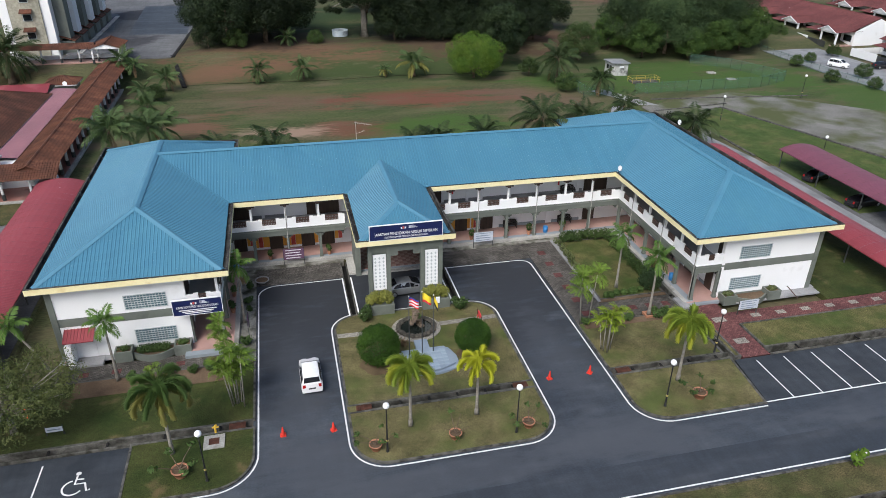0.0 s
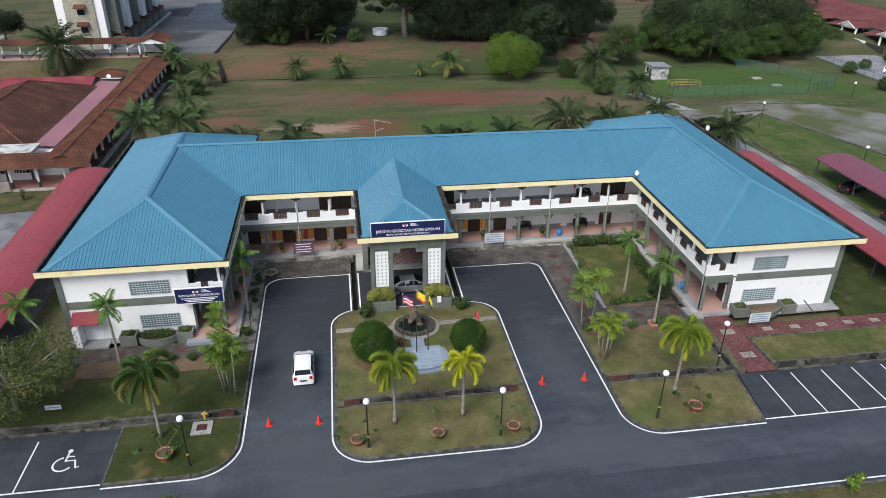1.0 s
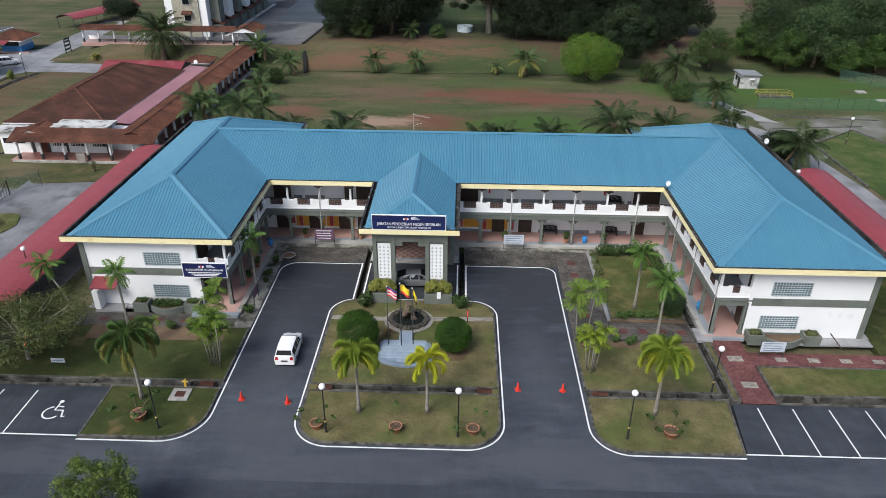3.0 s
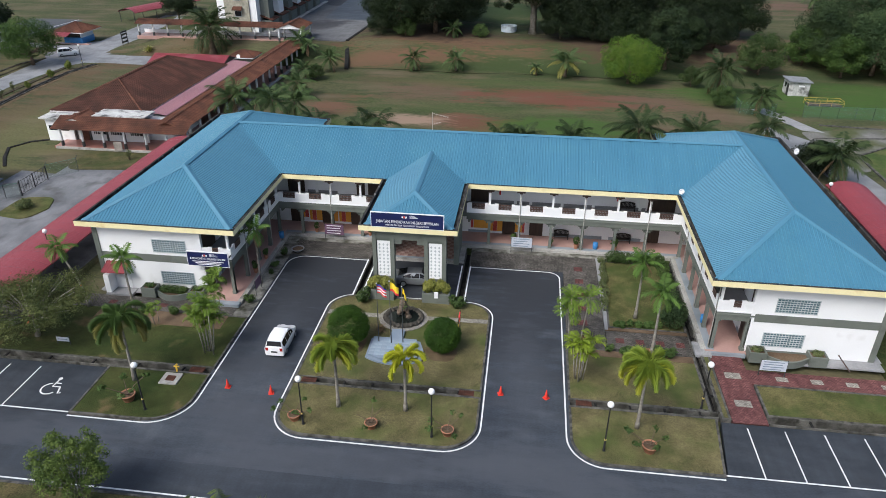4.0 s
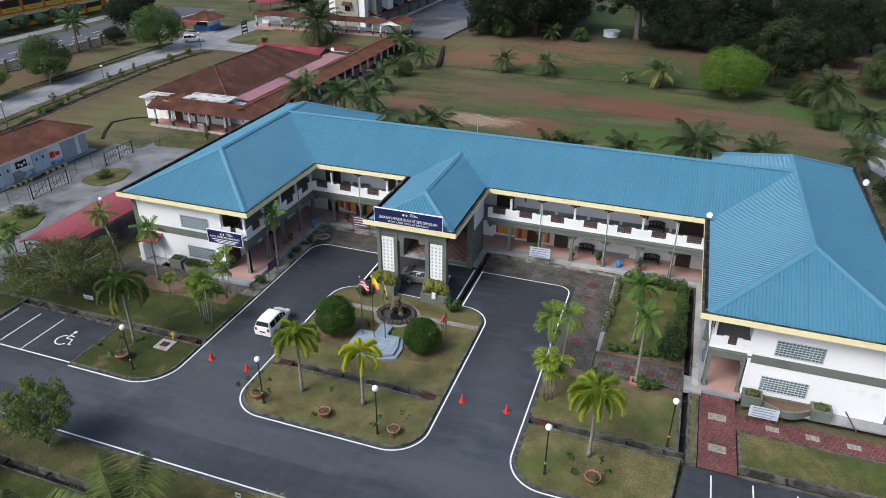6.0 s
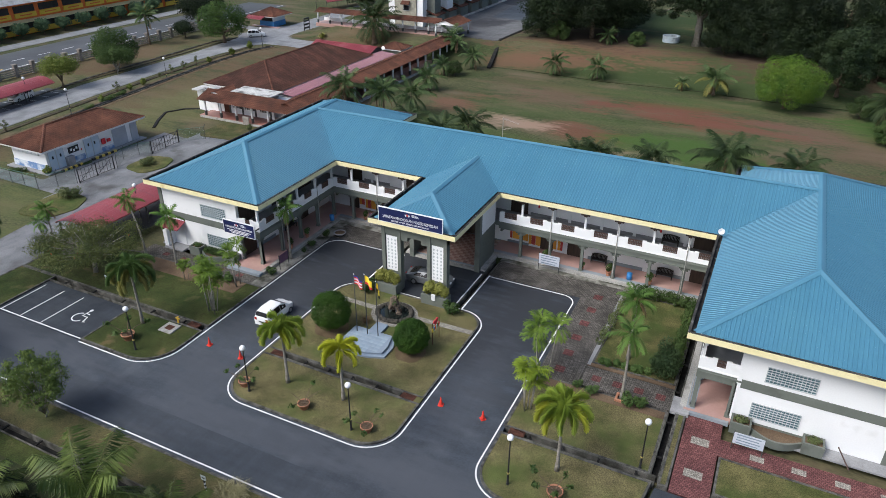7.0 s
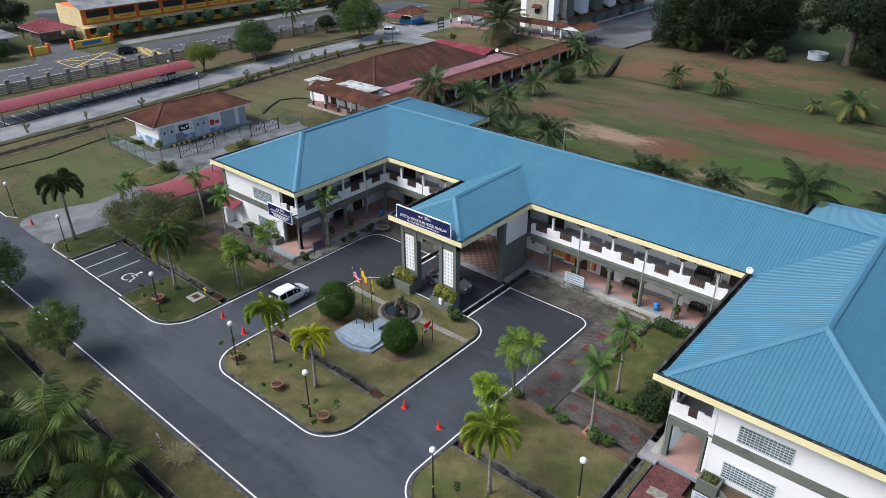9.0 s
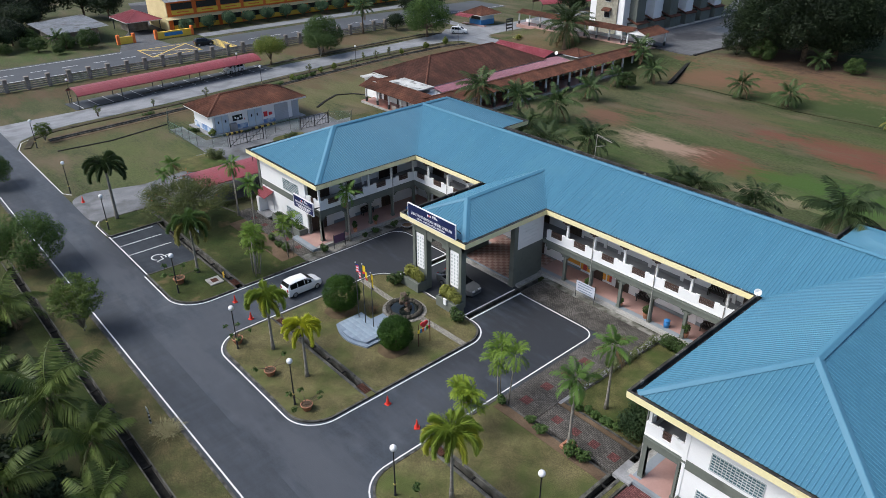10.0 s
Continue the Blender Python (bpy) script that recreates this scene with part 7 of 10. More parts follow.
spread(m2, [(50.0, 130.5, 0.1, 0, 0.6), (64.5, 140, 0.6, 100, 1.3), (53.0, 118.0, 0, 200, 0.6), (-7.0, 149.6, 3.4, 30, 0.7), (9.3, 150.6, 3.6, 260, 0.5), (122.5, 152.5, 0.1, 0, 0.75), (114.5, 129.5, 0.1, 60, 0.38), (124.0, 134.0, 0.1, 20, 0.45), (107.6, 114.5, 0, 20, 0.42), (116.0, 115.5, 0.1, 200, 0.5), (109.6, 127.5, 0, 80, 0.42), (112.0, 108.0, 0, 310, 0.4), (-20.2, 125.4, 0, 140, 0.5), (-122.5, 62.4, 0, 20, 0.75), (-130.5, 51.5, 0, 120, 0.45), (-136, 53.5, 0, 220, 0.6), (-127.5, 46.5, 0, 320, 0.4), (-142, 50.5, 0, 60, 0.7), (-138, 44, 0, 260, 0.7), (-124.5, 58.2, 0, 90, 0.6), (-120.5, 55.4, 0, 10, 0.4), (-125.6, 52.5, 0, 150, 0.55)])
s1 = broadleaf("tree", "dense dark shrubby tree behind the east wing", 4.6, 3.2, 26, 8000, 0.13, "leaf_dark", 171, 0.2, 5, centre=2.2, fork=0.2)
spread(s1, [(57.6, 88.5, 0, 0, 1.0), (60.3, 91.5, 0, 120, 0.8)])
# trees of the west side
w1 = broadleaf("tree", "round green roadside tree", 8.5, 4.8, 26, 15000, 0.14, "leaf_road", 181, 0.3, 6, centre=4.4, fork=0.25, fill=0.3, lobed=True)
spread(w1, [(-82.6, 99.6, 0, 0, 0.95), (-79.6, 127.6, 0, 100, 1.12), (-46.5, 27.0, 0, 200, 0.5), (-20.6, 24.7, 0.06, 300, 0.7)])
w2 = broadleaf("tree", "olive green feathery roadside tree", 6.6, 3.6, 60, 9000, 0.13, "leaf_olive", 191, 0.18, 8, centre=3.9, fork=0.2, fill=0.6)
spread(w2, [(-80.2, 85.3, 0, 0, 1.0)])
w6 = broadleaf("tree", "green forked roadside tree with several stems", 6.3, 3.7, 34, 9500, 0.14, "leaf_mid", 193, 0.16, 9, bark="bark", centre=3.7, fork=0.1, fill=0.4)
at(w6, -79.4, 96.9, 0)
w3 = broadleaf("tree", "young roadside tree with sparse yellow green leaves", 6.2, 2.35, 150, 12500, 0.078, "leaf_young", 201, 0.06, 30, bark="bark", centre=3.3, fork=0.05, fill=0.95, airy=True)
spread(w3, [(-5.6, 24.9, 0.06, 0, 1.0), (-60.5, 36.5, 0, 90, 0.55)])
fl = broadleaf("tree", "wide spreading tree with olive leaves and red blossom", 5.6, 5.4, 130, 21000, 0.085, "leaf_flame", 211, 0.22, 44, bark="bark", centre=3.5, fork=0.35, fill=0.8, airy=True)
at(fl, -19.5, 41.0, 0.1)
piece("blossom", leaves("blossom", [(1.5, -3.5, 4.4, 2.6, 1.0, 0.5), (-2.6, 1.0, 4.8, 1.6, 2.0, 0.5), (3.2, 1.8, 4.6, 1.2, 1.2, 0.4)], 16, 0.1, "flower", 3, 0.8), fl)
# school trees far west
w4 = broadleaf("tree", "round clipped dark tree in front of the school", 4.9, 2.4, 30, 6500, 0.13, "leaf_school", 221, 0.2, 4, centre=2.5, fork=0.15, fill=0.25)
spread(w4, [(-124.2, 86.5 + 5.7 * i, 0, 50 * i, 0.8 + 0.06 * (i % 3)) for i in range(12)])
w5 = broadleaf("tree", "dense dark tree beyond the road", 9, 5.2, 34, 9000, 0.24, "leaf_dark", 231, 0.3, 4, centre=4.4, fork=0.25)
spread(w5, [(-92, 128, 0, 10, 0.5), (-150, 40, 0, 0, 1.0), (-160, 52, 0, 120, 1.2), (-148, 50, 0, 240, 0.7), (-168, 64, 0, 60, 1.3), (-140, 28, 0, 180, 1.0), (-152, 28, 0, 300, 1.2), (-100, 141, 0, 30, 1.0), (-106, 150, 0, 80, 1.1), (-66, 165, 2.8, 100, 0.8), (-158, 60, 0, 20, 1.2), (-152, 56, 0, 140, 0.9), (-137, 50, 0, 70, 0.75), (-131, 46, 0, 200, 0.7), (-163, 74, 0, 160, 1.2), (-155, 78, 0, 260, 0.9)])

# hedges and small shrubs
def hedge(label, x0, y0, x1, y1, h, seed, material="leaf_mid", count=3000, z=0.1, size=0.1):
    rng = random.Random(seed)
    t = thing("hedge", label, "hedge", "hedges", ((x0 + x1) / 2, (y0 + y1) / 2, z))
    k = max(3, int(math.hypot(x1 - x0, y1 - y0) / 0.6))
    blobs = []
    for i in range(k):
        f = (i + 0.5) / k
        rr = h * rng.uniform(0.48, 0.66)
        blobs.append(((x1 - x0) * (f - 0.5) + rng.uniform(-0.15, 0.15), (y1 - y0) * (f - 0.5) + rng.uniform(-0.15, 0.15), h * 0.5, rr * 0.95, rr * 0.95, h * rng.uniform(0.48, 0.62)))
    b = bm_new()
    for c in blobs[::2]:
        tube(b, [(c[0], c[1], -0.05), (c[0], c[1], h * 0.5)], 0.03, 5)
    ob = new("stem", mesh_of("stem", b, "brown_bark", Vector()))
    ob.parent = t
    piece("foliage", leaves("foliage", blobs, count, size, material, seed, 0.4), t)
    return t


hedge("dark leafy hedge below the east veranda", 28.9, 60.3, 34.4, 60.5, 1.15, 1, "leaf_mid", 3600)
hedge("dark leafy hedge beside the east wing", 34.2, 50.8, 34.3, 60.0, 1.0, 2, "leaf_mid", 3600)
hedge("low leafy hedge along the court path", 28.6, 48.9, 33.0, 49.0, 0.6, 3, "leaf_mid", 1600)
hedge("sparse flowering shrubs along pale edging", 28.2, 51.0, 28.5, 60.4, 0.7, 4, "leaf_grey", 1500)
at(shrub("conifer_shrub", "dense dark conical shrub beside the east wing", [(0, 0, 0.8, 1.1, 1.1, 0.8), (0.15, 0.1, 1.7, 0.92, 0.92, 0.9), (-0.2, 0.15, 2.6, 0.6, 0.6, 0.9), (0.4, -0.3, 1.5, 0.75, 0.75, 0.8), (-0.45, -0.35, 1.3, 0.75, 0.75, 0.8)], 4200, 0.1, "leaf_wood", 7), 33.7, 49.6, 0.1)
sh = shrub("shrub", "small leafy shrub in a planting strip", [(0, 0, 0.4, 0.4, 0.4, 0.35), (0.25, 0.1, 0.55, 0.28, 0.28, 0.28), (-0.2, -0.15, 0.5, 0.3, 0.3, 0.3)], 420, 0.09, "leaf_mid", 9)
spread(sh, [(29.2, 44.8, 0.13, 0, 1.0), (31.9, 44.7, 0.13, 90, 1.2), (32.8, 44.9, 0.13, 180, 1.1), (28.0, 45.1, 0.13, 10, 0.8), (-6.5, 45.4, 0.12, 120, 1.1), (-7.8, 45.3, 0.12, 200, 0.9), (-12.4, 45.4, 0.12, 40, 0.9), (-9.6, 45.5, 0.12, 300, 1.0), (6.4, 49.8, 0.1, 45, 1.6), (15.0, 49.9, 0.1, 150, 1.5), (-3.7, 55.0, 0.05, 0, 0.8), (-3.6, 57.5, 0.05, 60, 0.9), (-3.8, 48.4, 0.05, 160, 1.0), (-3.6, 53.5, 0.05, 260, 0.7), (25.2, 45.0, 0.12, 300, 0.9)])
rs = shrub("shrub", "small round yellow green roadside bush", [(0, 0, 0.55, 0.55, 0.55, 0.5), (0.3, 0.15, 0.8, 0.36, 0.36, 0.4), (-0.25, -0.2, 0.7, 0.4, 0.4, 0.36), (0.05, 0.1, 1.05, 0.35, 0.35, 0.35)], 900, 0.09, "leaf_olive", 19, "roadside bushes")
spread(rs, [(-68.1, 89.6, 0, 0, 0.85), (-68.4, 93.0, 0, 70, 1.0), (-69.6, 111.6, 0, 140, 0.95), (-70.2, 119.2, 0, 210, 1.15), (-70.6, 125.5, 0, 280, 1.3), (-67.0, 82.4, 0, 20, 0.8), (-46.0, 56.0, 0, 30, 0.9)])
gb = shrub("shrub", "low spreading yellow green bush by the gate", [(0, 0, 0.45, 1.0, 0.9, 0.45), (0.6, 0.3, 0.6, 0.6, 0.6, 0.4), (-0.6, -0.1, 0.6, 0.6, 0.6, 0.45), (0.1, -0.4, 0.8, 0.5, 0.5, 0.4)], 1100, 0.09, "leaf_grey", 23, "gate bushes", fill=0.8)
spread(gb, [(-37.1, 52.1, 0.1, 10, 1.35), (-36.9, 64.1, 0.1, 80, 1.05)])
rq = shrub("shrub", "thin sparse roadside sapling", [(0, 0, 0.7, 0.3, 0.3, 0.3), (0.3, 0.15, 1.05, 0.26, 0.26, 0.25), (-0.28, -0.2, 1.0, 0.28, 0.28, 0.25), (0.05, 0.1, 1.4, 0.25, 0.25, 0.25)], 260, 0.085, "leaf_grey", 20, "roadside bushes")
spread(rq, [(-68.8, 87.4, 0, 0, 1.2), (-69.2, 97.8, 0, 70, 0.75), (-70.0, 101.6, 0, 140, 1.15), (-69.8, 104.8, 0, 210, 1.15), (-70.3, 108.6, 0, 280, 1.25), (-66.8, 64.7, 0, 20, 1.1), (-67.6, 55.5, 0, 100, 0.8), (-68.0, 46.5, 0, 190, 1.2), (-33.0, 80.4, 0, 230, 1.0)])
lw = shrub("shrub", "low ragged green plants along the roadside drain", [(0, 0, 0.25, 0.8, 0.4, 0.3), (0.8, 0.1, 0.3, 0.6, 0.35, 0.35), (-0.9, 0, 0.2, 0.6, 0.35, 0.25), (0.2, -0.3, 0.4, 0.4, 0.3, 0.35)], 800, 0.09, "leaf_mid", 21, "roadside bushes")
spread(lw, [(-66.4, 83.2, 0, 85, 1.2), (-66.9, 86.4, 0, 95, 1.1), (-63.4, 53.0, 0, 80, 0.8), (-50.4, 55.0, 0, 20, 0.9), (-44.6, 60.9, 0, 80, 0.5), (-65.4, 78.6, 0, 90, 0.8)])


def blades(name, count, length, spread_r, material, seed, lean=(20, 75), width=0.03):
    """Long narrow arching blades growing out of one foot."""
    rng = random.Random(seed)
    verts, faces = [], []
    for i in range(count):
        az, e = rng.uniform(0, 2 * math.pi), radians(rng.uniform(*lean))
        a = rng.uniform(0, 2 * math.pi)
        q = spread_r * math.sqrt(rng.random())
        p = Vector((q * math.cos(a), q * math.sin(a), 0.02))
        ll = length * rng.uniform(0.6, 1.1)
        d = Vector((math.cos(az), math.sin(az), 0))
        side = Vector((-d.y, d.x, 0)) * width * 0.5
        mid = p + (d * math.cos(e) + Vector((0, 0, math.sin(e)))) * ll * 0.55
        tip = mid + (d * math.cos(e * 0.3) + Vector((0, 0, math.sin(e * 0.3) - 0.25))) * ll * 0.45
        k = len(verts)
        verts.extend([p - side, p + side, mid + side, mid - side, tip])
        faces.extend([(k, k + 1, k + 2, k + 3), (k + 3, k + 2, k + 4)])
    return mesh_raw(name, verts, faces, material)


dp = thing("dry_plant", "small withered brown plant beside the flag terrace", "plant", loc=(8.9, 45.3, 0.1))
piece("foliage", blades("foliage", 60, 1.0, 0.12, "dry_leaf", 8, (35, 85), 0.07), dp)
yu = thing("yucca", "spiky yellow green plant with sword leaves on the bank", "plant", loc=(-61.4, 140.4, 0))
piece("foliage", blades("foliage", 110, 1.9, 0.25, "leaf_gold", 5, (15, 85), 0.13), yu)
yu.location = (-61.4, 140.4, height(-61.4, 140.4))

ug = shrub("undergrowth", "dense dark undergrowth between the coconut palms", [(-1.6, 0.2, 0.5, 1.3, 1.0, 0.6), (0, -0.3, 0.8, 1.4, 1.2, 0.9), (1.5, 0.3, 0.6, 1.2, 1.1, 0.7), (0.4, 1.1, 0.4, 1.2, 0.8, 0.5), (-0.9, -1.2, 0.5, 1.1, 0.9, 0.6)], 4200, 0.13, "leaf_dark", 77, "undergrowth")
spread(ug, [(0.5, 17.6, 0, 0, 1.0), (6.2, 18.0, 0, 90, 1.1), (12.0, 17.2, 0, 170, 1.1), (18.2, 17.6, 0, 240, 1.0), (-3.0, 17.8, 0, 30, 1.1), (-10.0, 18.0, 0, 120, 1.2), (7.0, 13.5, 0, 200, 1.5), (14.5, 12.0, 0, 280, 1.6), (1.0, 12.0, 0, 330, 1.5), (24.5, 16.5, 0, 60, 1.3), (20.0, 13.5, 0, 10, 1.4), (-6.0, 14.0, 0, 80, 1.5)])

# heap of cut grass on the verge
bh = thing("brush_heap", "low tuft of dry pale straw on the verge", "heap", loc=(11.3, 25.3, 0.06))
piece("straw", blades("straw", 420, 1.05, 0.75, "straw", 12, (10, 60), 0.022), bh)

# young sapling on the verge
at(shrub("sapling", "thin sapling with a few yellow green leaves on the verge", [(0, 0, 0.5, 0.3, 0.3, 0.3), (0.15, 0, 1.0, 0.25, 0.25, 0.25), (-0.1, 0.1, 0.75, 0.3, 0.25, 0.2)], 150, 0.13, "leaf_light", 33, "saplings"), 36.2, 25.4, 0.06, 0, 1.3)

# ---- street lamps, cones, pots ----
def lamp_post(h=4.1):
    t = thing("street_lamp", "black lamp post with a white glass globe", "street lamp", "globe lamps")
    b = bm_new()
    lathe(b, [(0.11, 0.0), (0.11, 0.08), (0.075, 0.12), (0.07, 0.95), (0.055, 1.0), (0.04, h - 0.45), (0.06, h - 0.4), (0.05, h - 0.3)], 10)
    part("post", b, "black", t, smooth=True)
    b = bm_new()
    lathe(b, [(0.085, 0.92), (0.09, 0.96), (0.085, 1.03)], 10)
    part("collar", b, "brass", t, "gold painted collar", smooth=True)
    b = bm_new()
    lathe(b, [(0.08, h - 0.3)] + [(0.23 * math.sin(a), h - 0.08 - 0.23 * math.cos(a)) for a in [0.35 + i * (math.pi - 0.4) / 9 for i in range(10)]], 14)
    part("globe", b, "globe", t, "white glass globe", smooth=True)
    return t


spread(lamp_post(), [(-6.05, 33.55, 0.1, 0, 1), (5.75, 33.6, 0.1, 0, 1), (14.95, 33.5, 0.1, 0, 1), (26.7, 33.75, 0.1, 0, 1), (34.1, 38.95, 0.1, 0, 1), (-24.2, 33.3, 0.1, 0, 1), (-37.9, 33.3, 0, 0, 1), (-58.5, 34.8, 0, 0, 1), (-65.3, 75.0, 0, 0, 1), (-67.4, 97.8, 0, 0, 1), (-69.5, 128.5, 0, 0, 1), (-79.0, 45.7, 0, 0, 1), (-77.6, 76.6, 0, 0, 1),
                      (71.2, 96.0, 0, 0, 1), (93.9, 105.5, 0, 0, 1), (73.4, 75.1, 0, 0, 1), (54.6, 74.8, 0, 0, 1), (-25.2, 52.0, 0, 0, 1)])


def cone():
    t = thing("traffic_cone", "orange red plastic traffic cone on the asphalt", "traffic cone", "traffic cones")
    b = bm_new()
    prism(b, rounded(rect(-0.21, -0.21, 0.21, 0.21), 0.06, 3), 0.0, 0.045)
    part("base", b, "cone", t)
    b = bm_new()
    lathe(b, [(0.155, 0.045), (0.14, 0.1), (0.035, 0.74), (0.02, 0.76)], 14)
    part("body", b, "cone", t, smooth=True)
    return t


spread(cone(), [(-1.15, 36.85, 0, 0, 1), (2.35, 36.6, 0, 20, 1), (19.45, 38.75, 0, 10, 1), (22.85, 38.75, 0, 45, 1), (-34.0, 33.6, 0.01, 0, 1)])


def pot_plant(label, seed, bare=False):
    """A terracotta pot with a small open-branched shrub."""
    rng = random.Random(seed)
    t = thing("potted_plant", label, "potted plant", "pots on the lawn")
    b = bm_new()
    lathe(b, [(0.3, 0.0), (0.44, 0.42), (0.47, 0.42), (0.47, 0.5), (0.41, 0.5), (0.39, 0.42)], 20, cap=False)
    part("pot", b, "pot", t, smooth=True)
    b = bm_new()
    lathe(b, [(0.02, 0.4), (0.4, 0.43)], 16)
    part("soil", b, "soil", t)
    blobs = []
    for i in range(5):
        a = i * 1.26 + rng.uniform(-0.4, 0.4)
        L = rng.uniform(0.7, 1.5)
        tip = (L * math.cos(a), L * math.sin(a), 0.75 + rng.uniform(0.2, 0.7))
        b = bm_new()
        tube(b, [(0, 0, 0.42), (tip[0] * 0.4, tip[1] * 0.4, 0.8), tip], [0.035, 0.025, 0.015], 5)
        part("branch", b, "brown_bark", t)
        if not bare or i % 2:
            blobs.append((*tip, 0.26, 0.26, 0.14))
    piece("foliage", leaves("foliage", blobs, 26 * len(blobs), 0.13, "leaf_mid", seed, 0.8), t)
    return t


at(pot_plant("terracotta pot with a sparse open-branched shrub", 1), 5.0, 34.0, 0.1)
at(pot_plant("terracotta pot with a nearly bare shrub", 2, True), 10.6, 33.9, 0.1, 40)
at(pot_plant("terracotta pot with a sparse leafy shrub", 3), 16.0, 33.9, 0.1, 90)
at(pot_plant("terracotta pot with a spreading leafy shrub", 4), 29.75, 34.1, 0.1, 10, 1.15)
at(pot_plant("terracotta pot with a spreading flowering shrub", 5), -7.75, 34.4, 0.1, 200, 1.2)

# ---- fountain ----
fo = thing("fountain", "round rock fountain with dark water and stone surround", "fountain", loc=(10.5, 47.6, 0.1))
b = bm_new()
out = [(10.5 + 2.15 * math.cos(i * math.pi / 12), 47.6 + 1.95 * math.sin(i * math.pi / 12)) for i in range(24)]
inn = [(10.5 + 1.62 * math.cos(i * math.pi / 12), 47.6 + 1.45 * math.sin(i * math.pi / 12)) for i in range(24)]
ring(b, out, inn, 0.08, 0.16)
part("surround", b, "paver_pale", fo, "pale paved ring")
b = bm_new()
prism(b, inn, 0.06, 0.3)
part("water", b, "water", fo, "dark still water")


def stone(rad, seed):
    rng = random.Random(seed)
    b = bm_new()
    bmesh.ops.create_icosphere(b, subdivisions=2, radius=rad)
    o = Vector((seed * 3.7, 0, 0))
    for v in b.verts:
        v.co = v.co * (1 + 0.45 * noise.noise(v.co / rad * 1.3 + o))
    return b


ROCKS = [mesh_of("rock", stone(0.24, k), "rock", Vector()) for k in range(4)]
ROCKS_BROWN = [mesh_of("rock", stone(0.2, k), "rock_brown", Vector()) for k in range(4)]
rng = random.Random(5)
for i in range(26):
    a = i * 2 * math.pi / 26
    piece("rock", ROCKS[i % 4], fo, pose(1.56 * math.cos(a), 1.4 * math.sin(a), 0.22, 0, 0, rng.uniform(0, 360)) @ Matrix.Diagonal((1, 1, 0.85, 1)))
for i in range(34):
    a, f = rng.uniform(0, 6.28), rng.random()
    z = 0.2 + 1.5 * f
    r_ = (1 - f) * 0.42 + 0.08
    piece("rock", ROCKS_BROWN[i % 4], fo, pose(r_ * math.cos(a), r_ * math.sin(a), z, rng.uniform(0, 90), 0, rng.uniform(0, 360)) @ Matrix.Diagonal((0.95, 0.95, 1.5, 1)))
piece("foliage", leaves("foliage", [(0.2, -0.2, 1.5, 0.3, 0.3, 0.3), (-0.3, 0.1, 1.0, 0.25, 0.25, 0.25), (0.1, 0.3, 1.75, 0.3, 0.3, 0.2)], 70, 0.11, "leaf_bush", 4), fo)

# ---- flag terrace ----
te = thing("flag_terrace", "low blue tiled flag terrace with a curved front step", "terrace", loc=(10.4, 42.8, 0.1))
b = bm_new()
def bow(x0, x1, y, d):
    return [(x0 + (x1 - x0) * i / 16, y - d * math.sin(math.pi * (0.08 + 0.84 * i / 16))) for i in range(17)]


prism(b, bow(8.4, 12.95, 41.85, 0.9) + [(12.95, 43.0), (12.5, 44.2), (8.4, 44.2)], 0.05, 0.25)
part("step", b, "blue_side", te)
b = bm_new()
prism(b, bow(8.6, 12.6, 42.05, 0.85) + [(12.6, 42.8), (12.2, 44.2), (8.6, 44.2)], 0.25, 0.44)
top = part("platform", b, "blue_side", te)
b = bm_new()
prism(b, rect(9.9, 44.2, 11.0, 45.6), 0.05, 0.34)
part("ramp", b, "blue_side", te)
b = bm_new()
box(b, -0.215, -0.215, 0, 0.215, 0.215, 0.012)
TL = mesh_of("tile", b, "blue_tile", Vector())
for i in range(10):
    for j in range(8):
        x, y = 8.85 + 0.44 * i, 41.05 + 0.44 * j
        lim = 42.05 - 0.85 * math.sin(math.pi * (0.08 + 0.84 * (x - 8.6) / 4.0)) + 0.2
        if lim < y < 44.05 and x < 12.36 - max(0, y - 42.6) * 0.3:
            piece("tile", TL, top, Matrix.Translation(Vector((x, y, 0.44)) - BASE[te]))


def flagpole(x, y, h, mats, label, droop):
    t = thing("flagpole", label, "flagpole", "flagpoles", (x, y, 0.44))
    b = bm_new()
    lathe(b, [(0.045, 0.0), (0.04, h * 0.5), (0.025, h)], 8, (x, y, 0.44))
    part("pole", b, "steel", t, smooth=True)
    b = bm_new()
    lathe(b, [(0.01, -0.06), (0.06, 0.0), (0.01, 0.07)], 8, (x, y, 0.44 + h))
    part("finial", b, "globe", t, smooth=True)
    for k, mat in enumerate(mats):
        b = bm_new()
        rows = []
        n, z1 = 8, 0.44 + h - 0.1
        hh = 1.0 / len(mats)
        for i in range(n + 1):
            s = i / n
            dx = 1.05 * s * droop
            rows.append([b.verts.new((x + 0.04 + dx, y + 0.12 * math.sin(6 * s), z1 - (k * hh + q * hh) * 0.8 - 0.75 * s * (1.2 - droop))) for q in (0, 1)])
        for r0, r1 in zip(rows, rows[1:]):
            b.faces.new((r0[0], r1[0], r1[1], r0[1]))
        part("flag", b, mat, t)
    return t


flagpole(9.15, 43.55, 5.6, ["flag_blue", "flag_red", "sign_white", "flag_red", "sign_white", "flag_red"], "steel flagpole with a striped red, white and blue flag", 0.72)
flagpole(10.2, 43.5, 5.9, ["flag_yellow", "flag_yellow", "flag_yellow", "flag_red"], "steel flagpole with a yellow and red flag", 0.66)
flagpole(11.15, 43.65, 5.4, ["flag_yellow", "flag_yellow", "black"], "steel flagpole with a drooping yellow and black flag", 0.3)

